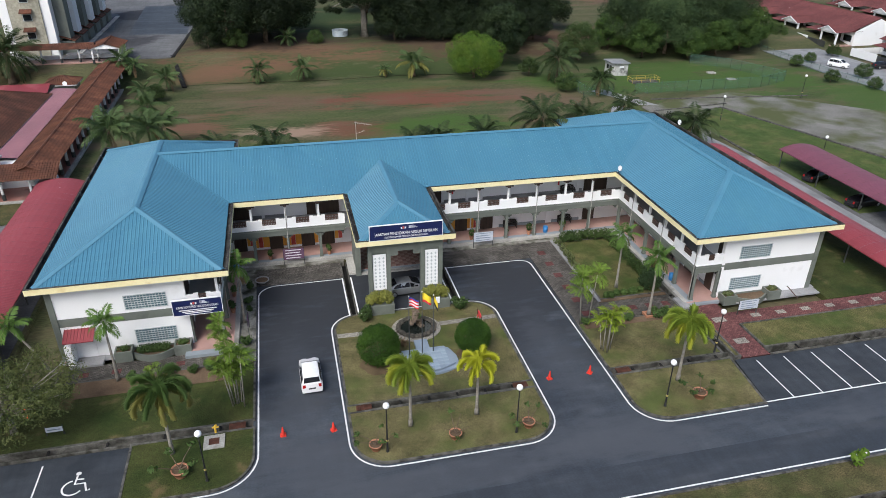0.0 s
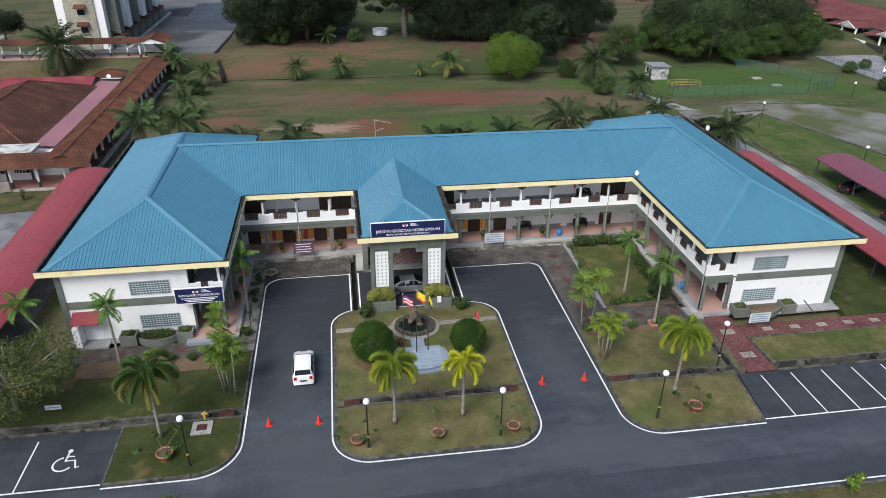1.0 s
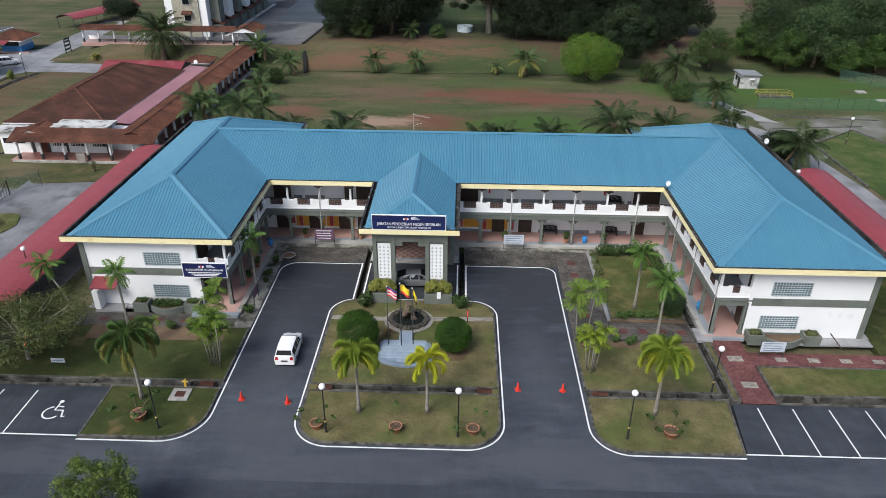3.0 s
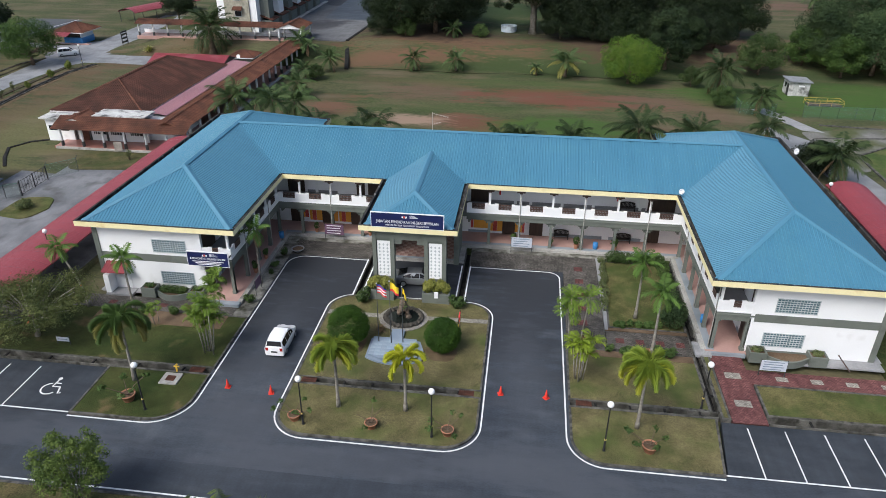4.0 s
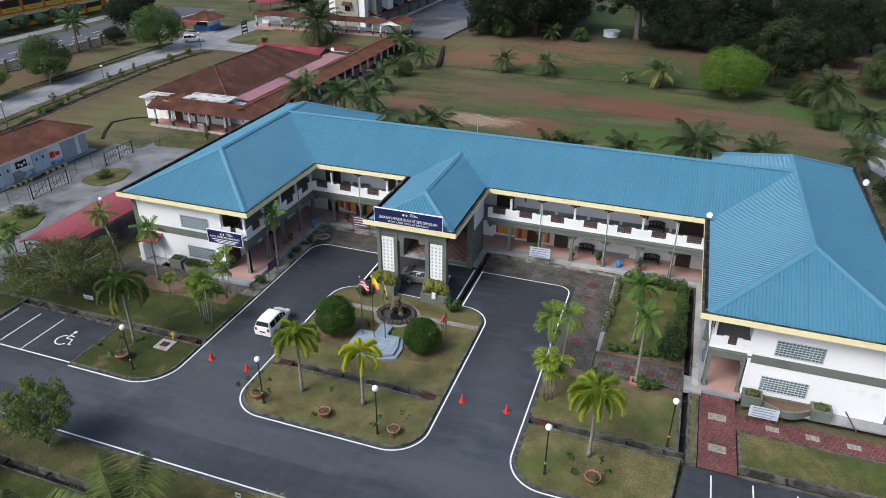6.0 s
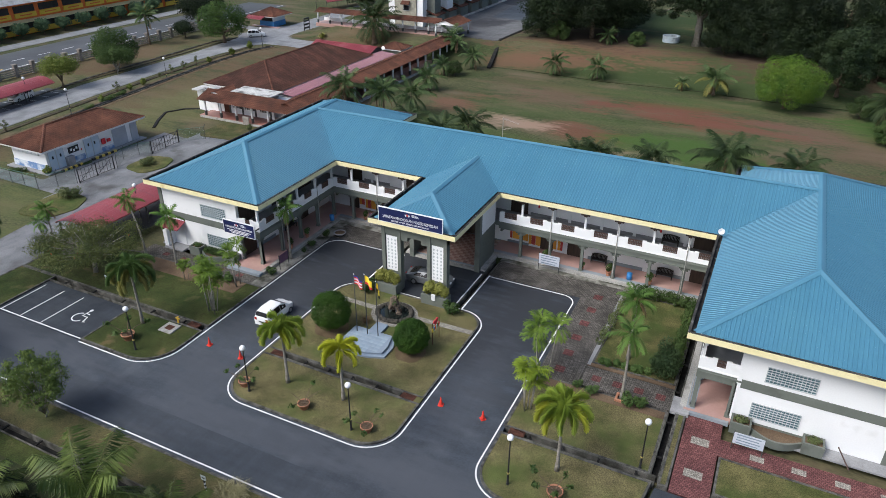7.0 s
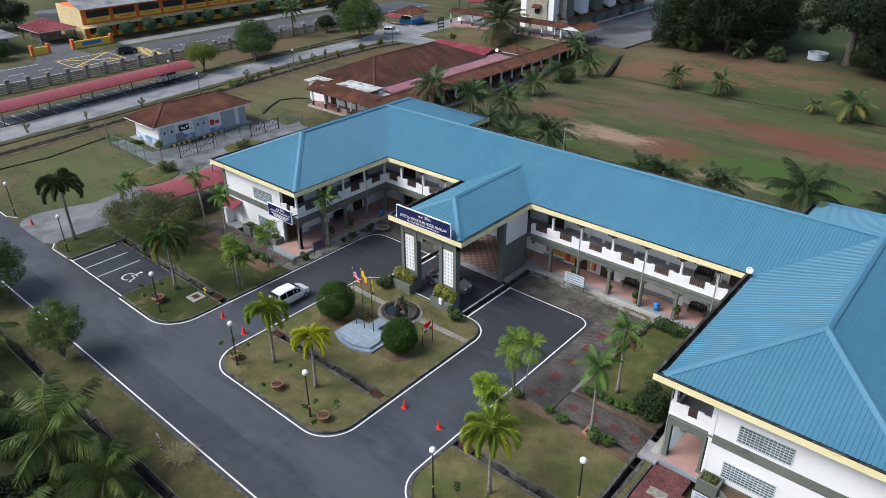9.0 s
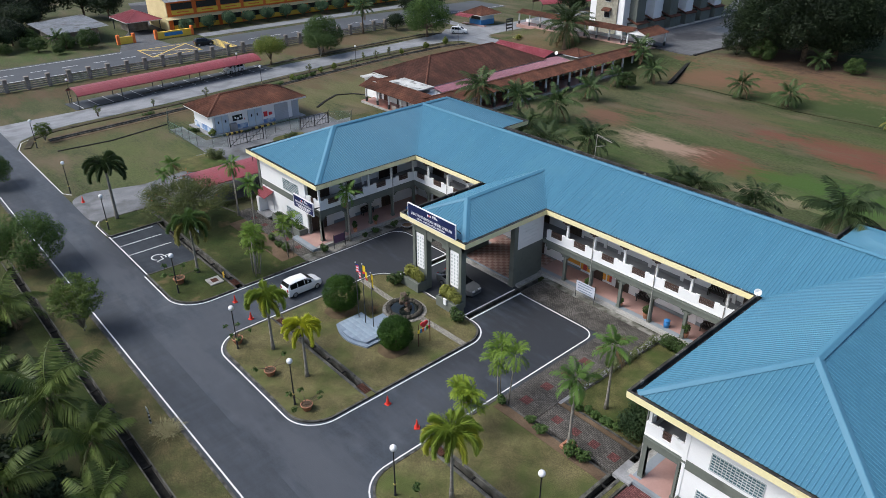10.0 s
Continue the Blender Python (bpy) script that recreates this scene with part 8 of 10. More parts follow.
# heart sign beside the clipped shrub
hs = thing("heart_sign", "small red heart sign with coloured letter blocks on two posts", "sign", loc=(15.6, 45.6, 0.1))
for y in (45.0, 46.25):
    b = bm_new()
    tube(b, [(15.6, y, 0.0), (15.6, y, 2.3)], 0.035, 6)
    part("post", b, "rust", hs)
b = bm_new()
heart = [(0.42 * math.sin(a) ** 3, 0.36 * (0.8125 * math.cos(a) - 0.3125 * math.cos(2 * a) - 0.125 * math.cos(3 * a) - 0.0625 * math.cos(4 * a))) for a in [2 * math.pi * i / 24 for i in range(24)]]
q = Matrix(((0, 0, 1, 0), (1, 0, 0, 45.62), (0, 1, 0, 2.1), (0, 0, 0, 1)))
prism(b, heart, 15.56, 15.64, q)
part("heart", b, "flag_red", hs, "red heart panel")
for i, c in enumerate(("flag_yellow", "blue_plastic", "school_orange", "sign_white", "leaf_light", "flag_red")):
    b = bm_new()
    box(b, 15.57, 44.95 + 0.225 * i, 1.4, 15.63, 45.16 + 0.225 * i, 1.72)
    part("letter_block", b, c, hs)

# ---- planters at the porch and wings ----
for x in (7.85, 12.95):
    t = thing("planter", "grey green box planter with yellow green shrubs at the porch", "planter", "porch planters", (x, 50.9, 0.0))
    b = bm_new()
    ring(b, rect(x - 1.25, 50.35, x + 1.25, 51.5), rect(x - 1.1, 50.5, x + 1.1, 51.4), 0.0, 1.05)
    box(b, x - 1.1, 50.5, 0.0, x + 1.1, 51.4, 0.9)
    part("box", b, "grey_green", t)
    bl = []
    for i in range(5):
        bl.append((-0.85 + 0.42 * i, 0.08 * (-1) ** i, 1.45 + 0.4 * (i % 2), 0.46, 0.46, 0.55))
    piece("foliage", leaves("foliage", bl, 2600, 0.1, "leaf_gold", 20 + int(x), 0.5), t)
b = bm_new()
box(b, 12.85, 50.2, 0.75, 13.2, 50.34, 1.35)
solo("meter_box", b, "sign_white", "small white meter box on the planter", "meter box", loc=(13.0, 50.3, 0.8))


def wing_planter(x0, x1, y, dry, label):
    t = thing("planter", label, "planter", "wing planters", ((x0 + x1) / 2, y, 0.0))
    for a, c in ((x0, x0 + 1.35), (x1 - 1.35, x1)):
        b = bm_new()
        ring(b, rect(a, y - 1.05, c, y), rect(a + 0.12, y - 0.93, c - 0.12, y - 0.12), 0.0, 0.95)
        part("box", b, "grey_green", t)
        b = bm_new()
        box(b, a + 0.1, y - 0.95, 0.0, c - 0.1, y - 0.1, 0.82)
        part("soil", b, "soil", t)
    b = bm_new()
    a, c = x0 + 1.35, x1 - 1.35
    n = 12
    o = [(a + (c - a) * i / n, y - 0.75 - 0.75 * math.sin(math.pi * i / n)) for i in range(n + 1)]
    i_ = [(p[0], p[1] + 0.16) for p in o]
    ring(b, o + [(c, y), (a, y)], i_ + [(c - 0.01, y - 0.02), (a + 0.01, y - 0.02)], 0.0, 0.62)
    part("basin", b, "grey_green", t)
    b = bm_new()
    prism(b, i_ + [(c, y - 0.02), (a, y - 0.02)], 0.0, 0.45)
    part("soil", b, "soil", t, "brown soil")
    mid = (x0 + x1) / 2
    bl = [(a_ + 0.675 - mid, -0.5, 1.0, 0.5, 0.38, 0.22) for a_ in (x0, x1 - 1.35)]
    if not dry:
        bl += [(-0.9 + 0.45 * i, -0.55, 0.75, 0.45, 0.45, 0.4) for i in range(5)]
    piece("foliage", leaves("foliage", bl, 420 if dry else 1500, 0.1, "leaf_grey" if dry else "leaf_mid", int(abs(x0)), 0.5), t)


wing_planter(-14.0, -8.1, 49.1, False, "grey green planter with leafy shrubs below the window")
wing_planter(39.0, 45.0, 46.3, True, "grey green planter of bare brown soil below the window")
b = bm_new()
tube(b, [(45.75, 45.6, 1.15), (46.6, 44.8, 0.15)], 0.05, 6)
solo("plank", b, "rail", "dark plank leaning against the wall", "plank", loc=(46.0, 45.3, 0.15))


def notice(x, y, z0, z1, w, mat, label, ncol=4, turn=0.0):
    t = thing("notice_board", label, "notice board", "notice boards")
    for s in (-w / 2, w / 2):
        b = bm_new()
        box(b, s - 0.03, -0.03, 0, s + 0.03, 0.03, z1 + 0.1)
        part("post", b, "steel", t)
    b = bm_new()
    box(b, -w / 2, -0.04, z0, w / 2, -0.01, z1)
    part("panel", b, mat, t)
    for i in range(ncol):
        b = bm_new()
        zz = z1 - (z1 - z0) * (i + 0.6) / (ncol + 0.2)
        box(b, -w * 0.4, -0.05, zz - 0.04, w * (0.38 - 0.06 * (i % 2)), -0.04, zz + 0.04)
        part("writing", b, "sign_white" if mat != "notice_white" else "blue_side", t)
    return at(t, x, y, 0.05, turn)


notice(0.7, 61.2, 0.75, 1.95, 2.0, "purple", "purple notice board with faded writing beside the drive")
notice(20.4, 61.0, 0.75, 1.85, 2.1, "notice_white", "white notice board with faded writing beside the drive")
notice(40.3, 43.6, 0.55, 1.5, 1.95, "notice_white", "white notice board beside the red path")
notice(-16.6, 40.2, 0.35, 0.75, 1.1, "notice_white", "low grey sign on the lawn", 1)
notice(-3.6, 50.2, 0.6, 1.5, 1.4, "purple", "small purple notice board beside the wing", 3, -90)


def dish(x, y, z, turn, label="white satellite dish on the roof edge", r=0.34):
    t = thing("satellite_dish", label, "satellite dish", "satellite dishes", (0, 0, 0))
    b = bm_new()
    tube(b, [(0, 0, 0), (0, 0, 0.5)], 0.03, 6)
    part("mast", b, "steel", t)
    b = bm_new()
    lathe(b, [(0.02, 0.0), (r * 0.55, 0.045), (r, 0.16), (r, 0.18), (r * 0.55, 0.07), (0.02, 0.02)], 18)
    b.transform(pose(0, 0.02, 0.55, 70, 0, 0))
    part("dish", b, "globe", t, smooth=True)
    b = bm_new()
    tube(b, [(0, -0.1, 0.35), (0, -0.55, 0.65)], 0.015, 5)
    part("arm", b, "steel", t)
    return at(t, x, y, z, turn)


dish(35.25, 61.35, 7.2, 15, r=0.28)
dish(49.8, 74.5, 7.2, 20)
dish(-32.5, 119.5, 4.6, 10)
# bins, cooler and small items on the verandas
def bin_(x, y, z, label):
    t = thing("water_barrel", label, "barrel", "blue barrels")
    b = bm_new()
    lathe(b, [(0.24, 0), (0.27, 0.3), (0.26, 0.62)], 14)
    part("barrel", b, "blue_plastic", t, smooth=True)
    b = bm_new()
    lathe(b, [(0.28, 0.62), (0.26, 0.7), (0.05, 0.74)], 14)
    part("lid", b, "blue_plastic", t, smooth=True)
    return at(t, x, y, z)


bin_(36.4, 50.2, 0.34, "blue plastic barrel with a domed lid on the veranda")
bin_(28.0, 62.6, 0.34, "blue plastic barrel beside a column")
bin_(-4.9, 60.6, 0.34, "blue plastic barrel in the veranda corner")
vp = shrub("potted_plant", "small leafy pot plant at a veranda column", [(0, 0, 0.75, 0.28, 0.28, 0.3), (0.1, 0.1, 0.95, 0.18, 0.18, 0.2)], 200, 0.1, "leaf_mid", 77, "veranda pots", "potted plant")
b = bm_new()
lathe(b, [(0.14, 0), (0.2, 0.32), (0.22, 0.32), (0.22, 0.38)], 12)
ob = new("pot", mesh_of("pot", b, "pot", Vector()))
ob.parent = vp
spread(vp, [(19.5, 62.5, 0.34, 0, 1.1), (-1.6, 62.4, 0.34, 40, 1.0), (4.3, 62.4, 0.34, 90, 1.0), (26.0, 62.4, 0.34, 10, 1.2), (29.9, 62.4, 0.34, 200, 1.3), (-5.0, 53.2, 0.34, 100, 1.1), (-5.0, 56.0, 0.34, 10, 1.0), (23.4, 62.4, 0.34, 300, 0.8)])
b = bm_new()
lathe(b, [(0.35, 0.0), (0.62, 0.28), (0.68, 0.28), (0.68, 0.34), (0.58, 0.34)], 18, (-2.5, 58.5, 0.03), cap=False)
solo("basin", b, "pale_concrete", "round pale concrete plant basin on the paving", "basin", loc=(-2.5, 58.5, 0.03), smooth=True)
b = bm_new()
lathe(b, [(0.02, 0.2), (0.6, 0.24)], 16, (-2.5, 58.5, 0.03))
solo("basin_soil", b, "soil", "dark soil in the round basin", "soil", loc=(-2.5, 58.5, 0.2))
pl = thing("tree_plinth", "small pink stone plinth round a palm foot", "plinth", loc=(31.4, 45.2, 0.1))
b = bm_new()
ring(b, rect(30.95, 44.75, 31.85, 45.65), rect(31.1, 44.9, 31.7, 45.5), 0.1, 0.32)
part("border", b, "pot", pl)
for k, (x, y) in enumerate(((9.7, 24.7),)):
    t = thing("marker_post", "black and white striped marker post on the verge", "marker post", loc=(x, y, 0.06))
    for i in range(6):
        b = bm_new()
        lathe(b, [(0.06, 0.06 + 0.17 * i), (0.06, 0.06 + 0.17 * (i + 1))], 8, (x, y, 0))
        part("band", b, "black" if i % 2 else "sign_white", t)
    b = bm_new()
    box(b, x - 0.2, y - 0.02, 1.1, x + 0.2, y + 0.0, 1.5)
    part("plate", b, "bar", t, "small pale sign plate")
    b = bm_new()
    box(b, x - 0.12, y - 0.028, 1.24, x + 0.12, y - 0.021, 1.36)
    part("symbol", b, "steel", t, "dark mark")

# ---- vehicles ----
def car(name, label, paint, length, width, stations, wheel_r, wheel_x, glass_from, glass_to):
    """stations: (x, half width at sill, belt height, roof half width, roof height), from the tail to the nose."""
    t = thing(name, label, "car", "cars")
    b = bm_new()
    rows = []
    for x, hw, belt, rw, top in stations:
        base = 0.24
        pts = [(-hw * 0.94, base), (-hw, base + 0.22), (-hw, belt - 0.08), (-hw * 0.965, belt), (-rw, top - 0.05 * (top > belt + 0.1)), (-rw * 0.8, top), (rw * 0.8, top), (rw, top - 0.05 * (top > belt + 0.1)), (hw * 0.965, belt), (hw, belt - 0.08), (hw, base + 0.22), (hw * 0.94, base)]
        rows.append([b.verts.new((x, y, z)) for y, z in pts])
    for r0, r1 in zip(rows, rows[1:]):
        for i in range(11):
            b.faces.new((r0[i], r0[i + 1], r1[i + 1], r1[i]))
        b.faces.new((r0[11], r0[0], r1[0], r1[11]))
    b.faces.new(rows[0])
    b.faces.new(rows[-1][::-1])
    part("body", b, paint, t, smooth=True).data.set_sharp_from_angle(angle=math.radians(28))

    def interp(x):
        for s0, s1 in zip(stations, stations[1:]):
            if s0[0] <= x <= s1[0]:
                f = (x - s0[0]) / (s1[0] - s0[0])
                return [a + (c - a) * f for a, c in zip(s0, s1)]

    # side glass in two or three lights
    cuts = [glass_from + (glass_to - glass_from) * k / 3 for k in range(4)]
    for s in (-1, 1):
        for a, c in zip(cuts, cuts[1:]):
            b = bm_new()
            vs = []
            for x, lo in ((a + 0.03, 1), (c - 0.03, 1), (c - 0.03, 0), (a + 0.03, 0)):
                _, hw, belt, rw, top = interp(x)
                f = 0.04 if lo else 0.93
                y = hw * 0.965 + (rw - hw * 0.965) * f + 0.012
                z = belt + (top - 0.05 - belt) * f
                vs.append(b.verts.new((x, s * y, z)))
            b.faces.new(vs)
            part("side_window", b, "car_glass", t)
    # windscreens: between roof and belt at the two ends
    for (x0, x1, nm) in ((stations[1][0], stations[2][0], "rear_window"), (stations[-4][0], stations[-3][0], "windscreen")):
        a, c = interp(x0 + 1e-4), interp(x1 - 1e-4)
        lo, hi = (a, c) if a[4] < c[4] else (c, a)
        b = bm_new()
        n = Vector(((-1 if nm == "rear_window" else 1) * 0.012, 0, 0.015))
        vs = [b.verts.new(Vector(p) + n) for p in ((lo[0] * 0.94 + hi[0] * 0.06, -lo[3] * 0.92, lo[4] * 0.94 + hi[4] * 0.06), (lo[0] * 0.94 + hi[0] * 0.06, lo[3] * 0.92, lo[4] * 0.94 + hi[4] * 0.06), (hi[0] * 0.92 + lo[0] * 0.08, hi[3] * 0.92, hi[4] * 0.92 + lo[4] * 0.08), (hi[0] * 0.92 + lo[0] * 0.08, -hi[3] * 0.92, hi[4] * 0.92 + lo[4] * 0.08))]
        b.faces.new(vs)
        part(nm, b, "car_glass", t)
    tail, nose = stations[0], stations[-1]
    for s in (-1, 1):
        b = bm_new()
        box(b, tail[0] - 0.02, min(s * (tail[1] - 0.26), s * (tail[1] - 0.04)), 0.72, tail[0] + 0.06, max(s * (tail[1] - 0.26), s * (tail[1] - 0.04)), 1.0)
        part("tail_light", b, "lamp_red", t)
        b = bm_new()
        box(b, nose[0] - 0.1, min(s * (nose[1] - 0.38), s * (nose[1] - 0.06)), 0.6, nose[0] + 0.015, max(s * (nose[1] - 0.38), s * (nose[1] - 0.06)), 0.74)
        part("headlight", b, "lamp_clear", t)
    b = bm_new()
    box(b, tail[0] - 0.02, -0.26, 0.55, tail[0] + 0.02, 0.26, 0.67)
    part("plate", b, "black", t)
    b = bm_new()
    box(b, nose[0] - 0.02, -0.45, 0.4, nose[0] + 0.012, 0.45, 0.55)
    part("grille", b, "black", t)
    for wx in wheel_x:
        for s in (-1, 1):
            y = s * (width / 2 - 0.1)
            b = bm_new()
            lathe(b, [(wheel_r * 0.7, -0.1), (wheel_r * 0.96, -0.1), (wheel_r, -0.06), (wheel_r, 0.06), (wheel_r * 0.96, 0.1), (wheel_r * 0.7, 0.1)], 18)
            b.transform(Matrix.Translation((wx, y, wheel_r)) @ pose(0, 0, 0, 90))
            wh = part("wheel", b, "rubber", t, "black tyre", smooth=True)
            b = bm_new()
            lathe(b, [(0.04, -0.11), (wheel_r * 0.62, -0.1), (wheel_r * 0.66, 0.1), (0.04, 0.11)], 12)
            b.transform(Matrix.Translation((wx, y, wheel_r)) @ pose(0, 0, 0, 90))
            part("rim", b, "rim", wh)
    return t


hatch = [(-1.83, 0.74, 0.95, 0.66, 1.0), (-1.79, 0.79, 0.96, 0.66, 1.1), (-1.58, 0.81, 0.96, 0.6, 1.5), (-0.8, 0.82, 0.95, 0.62, 1.57), (0.3, 0.82, 0.93, 0.6, 1.52), (1.08, 0.81, 0.93, 0.71, 1.0), (1.55, 0.77, 0.86, 0.66, 0.89), (1.84, 0.62, 0.66, 0.52, 0.7)]
at(car("hatchback", "white five-door hatchback on the asphalt drive beside the island", "car_white", 3.67, 1.64, hatch, 0.29, (-1.18, 1.22), -1.62, 0.72), 1.15, 42.6, 0.003, 91)
sedan = [(-2.3, 0.72, 0.93, 0.62, 0.95), (-1.95, 0.83, 0.97, 0.72, 1.03), (-1.0, 0.87, 0.96, 0.57, 1.36), (-0.4, 0.88, 0.95, 0.59, 1.42), (0.25, 0.88, 0.94, 0.57, 1.38), (1.25, 0.87, 0.91, 0.74, 0.95), (1.9, 0.82, 0.8, 0.7, 0.84), (2.3, 0.62, 0.62, 0.54, 0.66)]
sd = car("sedan", "silver sedan parked under the entrance porch", "car_silver", 4.6, 1.76, sedan, 0.32, (-1.4, 1.4), -1.45, 0.95)
at(sd, 10.85, 54.0, 0.0, 4)
at(car("hatchback", "white hatchback parked at the terrace houses", "car_white", 3.67, 1.64, hatch, 0.29, (-1.18, 1.22), -1.62, 0.72), 117.6, 124.4, 0.1, -62, 1.1)
at(car("hatchback", "white hatchback on the far side road", "car_white", 3.67, 1.64, hatch, 0.29, (-1.18, 1.22), -1.62, 0.72), -77.6, 136.3, 0.02, 38, 1.1)
suv = [(-2.1, 0.8, 1.1, 0.72, 1.15), (-2.0, 0.86, 1.12, 0.7, 1.3), (-1.7, 0.88, 1.1, 0.68, 1.66), (-0.9, 0.89, 1.08, 0.68, 1.72), (0.3, 0.89, 1.06, 0.66, 1.68), (0.55, 0.89, 1.05, 0.66, 1.58), (1.1, 0.88, 1.05, 0.76, 1.1), (1.8, 0.84, 0.98, 0.72, 1.0), (2.1, 0.74, 0.75, 0.64, 0.8)]
at(car("suv", "black sport utility car on the far road", "car_black", 4.3, 1.8, suv, 0.34, (-1.3, 1.3), -1.75, 0.6), -107.6, 83.2, 0.02, 82)
at(car("van", "white van parked under the long carport", "car_white", 4.3, 1.8, suv, 0.34, (-1.3, 1.3), -1.75, 0.6), -79.6, 76.6, 0.03, -80)
s2 = car("sedan", "dark sedan parked under a red carport", "car_black", 4.6, 1.76, sedan, 0.32, (-1.4, 1.4), -1.45, 0.95)
spread(s2, [(69.2, 70.5, 0, 20, 1), (69.0, 62.0, 0, 5, 1), (126.2, 121.5, 0.2, -5, 1)])

# ---- buildings around ----
M["soil_dark"] = surf("dark damp soil", (0.03, 0.026, 0.018), (0.07, 0.06, 0.035), 0.8, 0.95, 0.5, 10)
def hip_roof(parent, x0, y0, x1, y1, z, slope, material, cap=None, width=0.9, ribs=3, rib=0.05):
    """A hip roof over a rectangle of eaves, ridge along its longer side."""
    w, d = x1 - x0, y1 - y0
    h = min(w, d) / 2
    kw = dict(width=width, material=material, ribs=ribs, name="roof_slope", rib=rib, joined=True)
    if w >= d:
        a, c = x0 + h, x1 - h
        ym = (y0 + y1) / 2
        sheet_roof((0, y0), (1, 0), (0, 1), [(x0, 0), (x1, 0), (c, h), (a, h)], z, slope, parent, **kw)
        sheet_roof((0, y1), (1, 0), (0, -1), [(x0, 0), (x1, 0), (c, h), (a, h)], z, slope, parent, **kw)
        sheet_roof((x0, 0), (0, 1), (1, 0), [(y0, 0), (y1, 0), (ym, h)], z, slope, parent, **kw)
        sheet_roof((x1, 0), (0, 1), (-1, 0), [(y0, 0), (y1, 0), (ym, h)], z, slope, parent, **kw)
        r0, r1 = (a, ym, z + h * slope), (c, ym, z + h * slope)
    else:
        a, c = y0 + h, y1 - h
        xm = (x0 + x1) / 2
        sheet_roof((x0, 0), (0, 1), (1, 0), [(y0, 0), (y1, 0), (c, h), (a, h)], z, slope, parent, **kw)
        sheet_roof((x1, 0), (0, 1), (-1, 0), [(y0, 0), (y1, 0), (c, h), (a, h)], z, slope, parent, **kw)
        sheet_roof((0, y0), (1, 0), (0, 1), [(x0, 0), (x1, 0), (xm, h)], z, slope, parent, **kw)
        sheet_roof((0, y1), (1, 0), (0, -1), [(x0, 0), (x1, 0), (xm, h)], z, slope, parent, **kw)
        r0, r1 = (xm, a, z + h * slope), (xm, c, z + h * slope)
    if cap:
        for p, q in ((r0, r1), ((x0, y0, z), r0), ((x1, y1, z), r1), ((x0, y1, z), r0 if w >= d else r1), ((x1, y0, z), r1 if w >= d else r0)):
            cap_strip(p, q, parent, 0.16, 0.08, 0.04, cap)
    b = bm_new()
    box(b, x0 + 0.05, y0 + 0.05, z - 0.18, x1 - 0.05, y1 - 0.05, z - 0.03)
    part("eaves_board", b, "soffit", parent)


def gable_roof(parent, x0, y0, x1, y1, z, slope, material, along="y", gable="white"):
    kw = dict(width=0.9, material=material, ribs=3, name="roof_slope", rib=0.05, joined=True)
    if along == "y":
        h = (x1 - x0) / 2
        sheet_roof((x0, 0), (0, 1), (1, 0), [(y0, 0), (y1, 0), (y1, h), (y0, h)], z, slope, parent, **kw)
        sheet_roof((x1, 0), (0, 1), (-1, 0), [(y0, 0), (y1, 0), (y1, h), (y0, h)], z, slope, parent, **kw)
        cap_strip(((x0 + x1) / 2, y0, z + h * slope), ((x0 + x1) / 2, y1, z + h * slope), parent, 0.16, 0.08, 0.04, material)
        q = Matrix(((1, 0, 0, 0), (0, 0, 1, 0), (0, 1, 0, 0), (0, 0, 0, 1)))
        tri = [(x0 + 0.15, z), (x1 - 0.15, z), ((x0 + x1) / 2, z + h * slope - 0.12)]
        ends = (y0 + 0.2, y1 - 0.3)
    else:
        h = (y1 - y0) / 2
        sheet_roof((0, y0), (1, 0), (0, 1), [(x0, 0), (x1, 0), (x1, h), (x0, h)], z, slope, parent, **kw)
        sheet_roof((0, y1), (1, 0), (0, -1), [(x0, 0), (x1, 0), (x1, h), (x0, h)], z, slope, parent, **kw)
        cap_strip((x0, (y0 + y1) / 2, z + h * slope), (x1, (y0 + y1) / 2, z + h * slope), parent, 0.16, 0.08, 0.04, material)
        q = Matrix(((0, 0, 1, 0), (1, 0, 0, 0), (0, 1, 0, 0), (0, 0, 0, 1)))
        tri = [(y0 + 0.15, z), (y1 - 0.15, z), ((y0 + y1) / 2, z + h * slope - 0.12)]
        ends = (x0 + 0.2, x1 - 0.3)
    for e in ends:
        b = bm_new()
        prism(b, tri, e, e + 0.1, q)
        part("gable", b, gable, parent)


def bx(parent, name, mat, x0, y0, z0, x1, y1, z1, label=""):
    b = bm_new()
    box(b, x0, y0, z0, x1, y1, z1)
    return part(name, b, mat, parent, label)


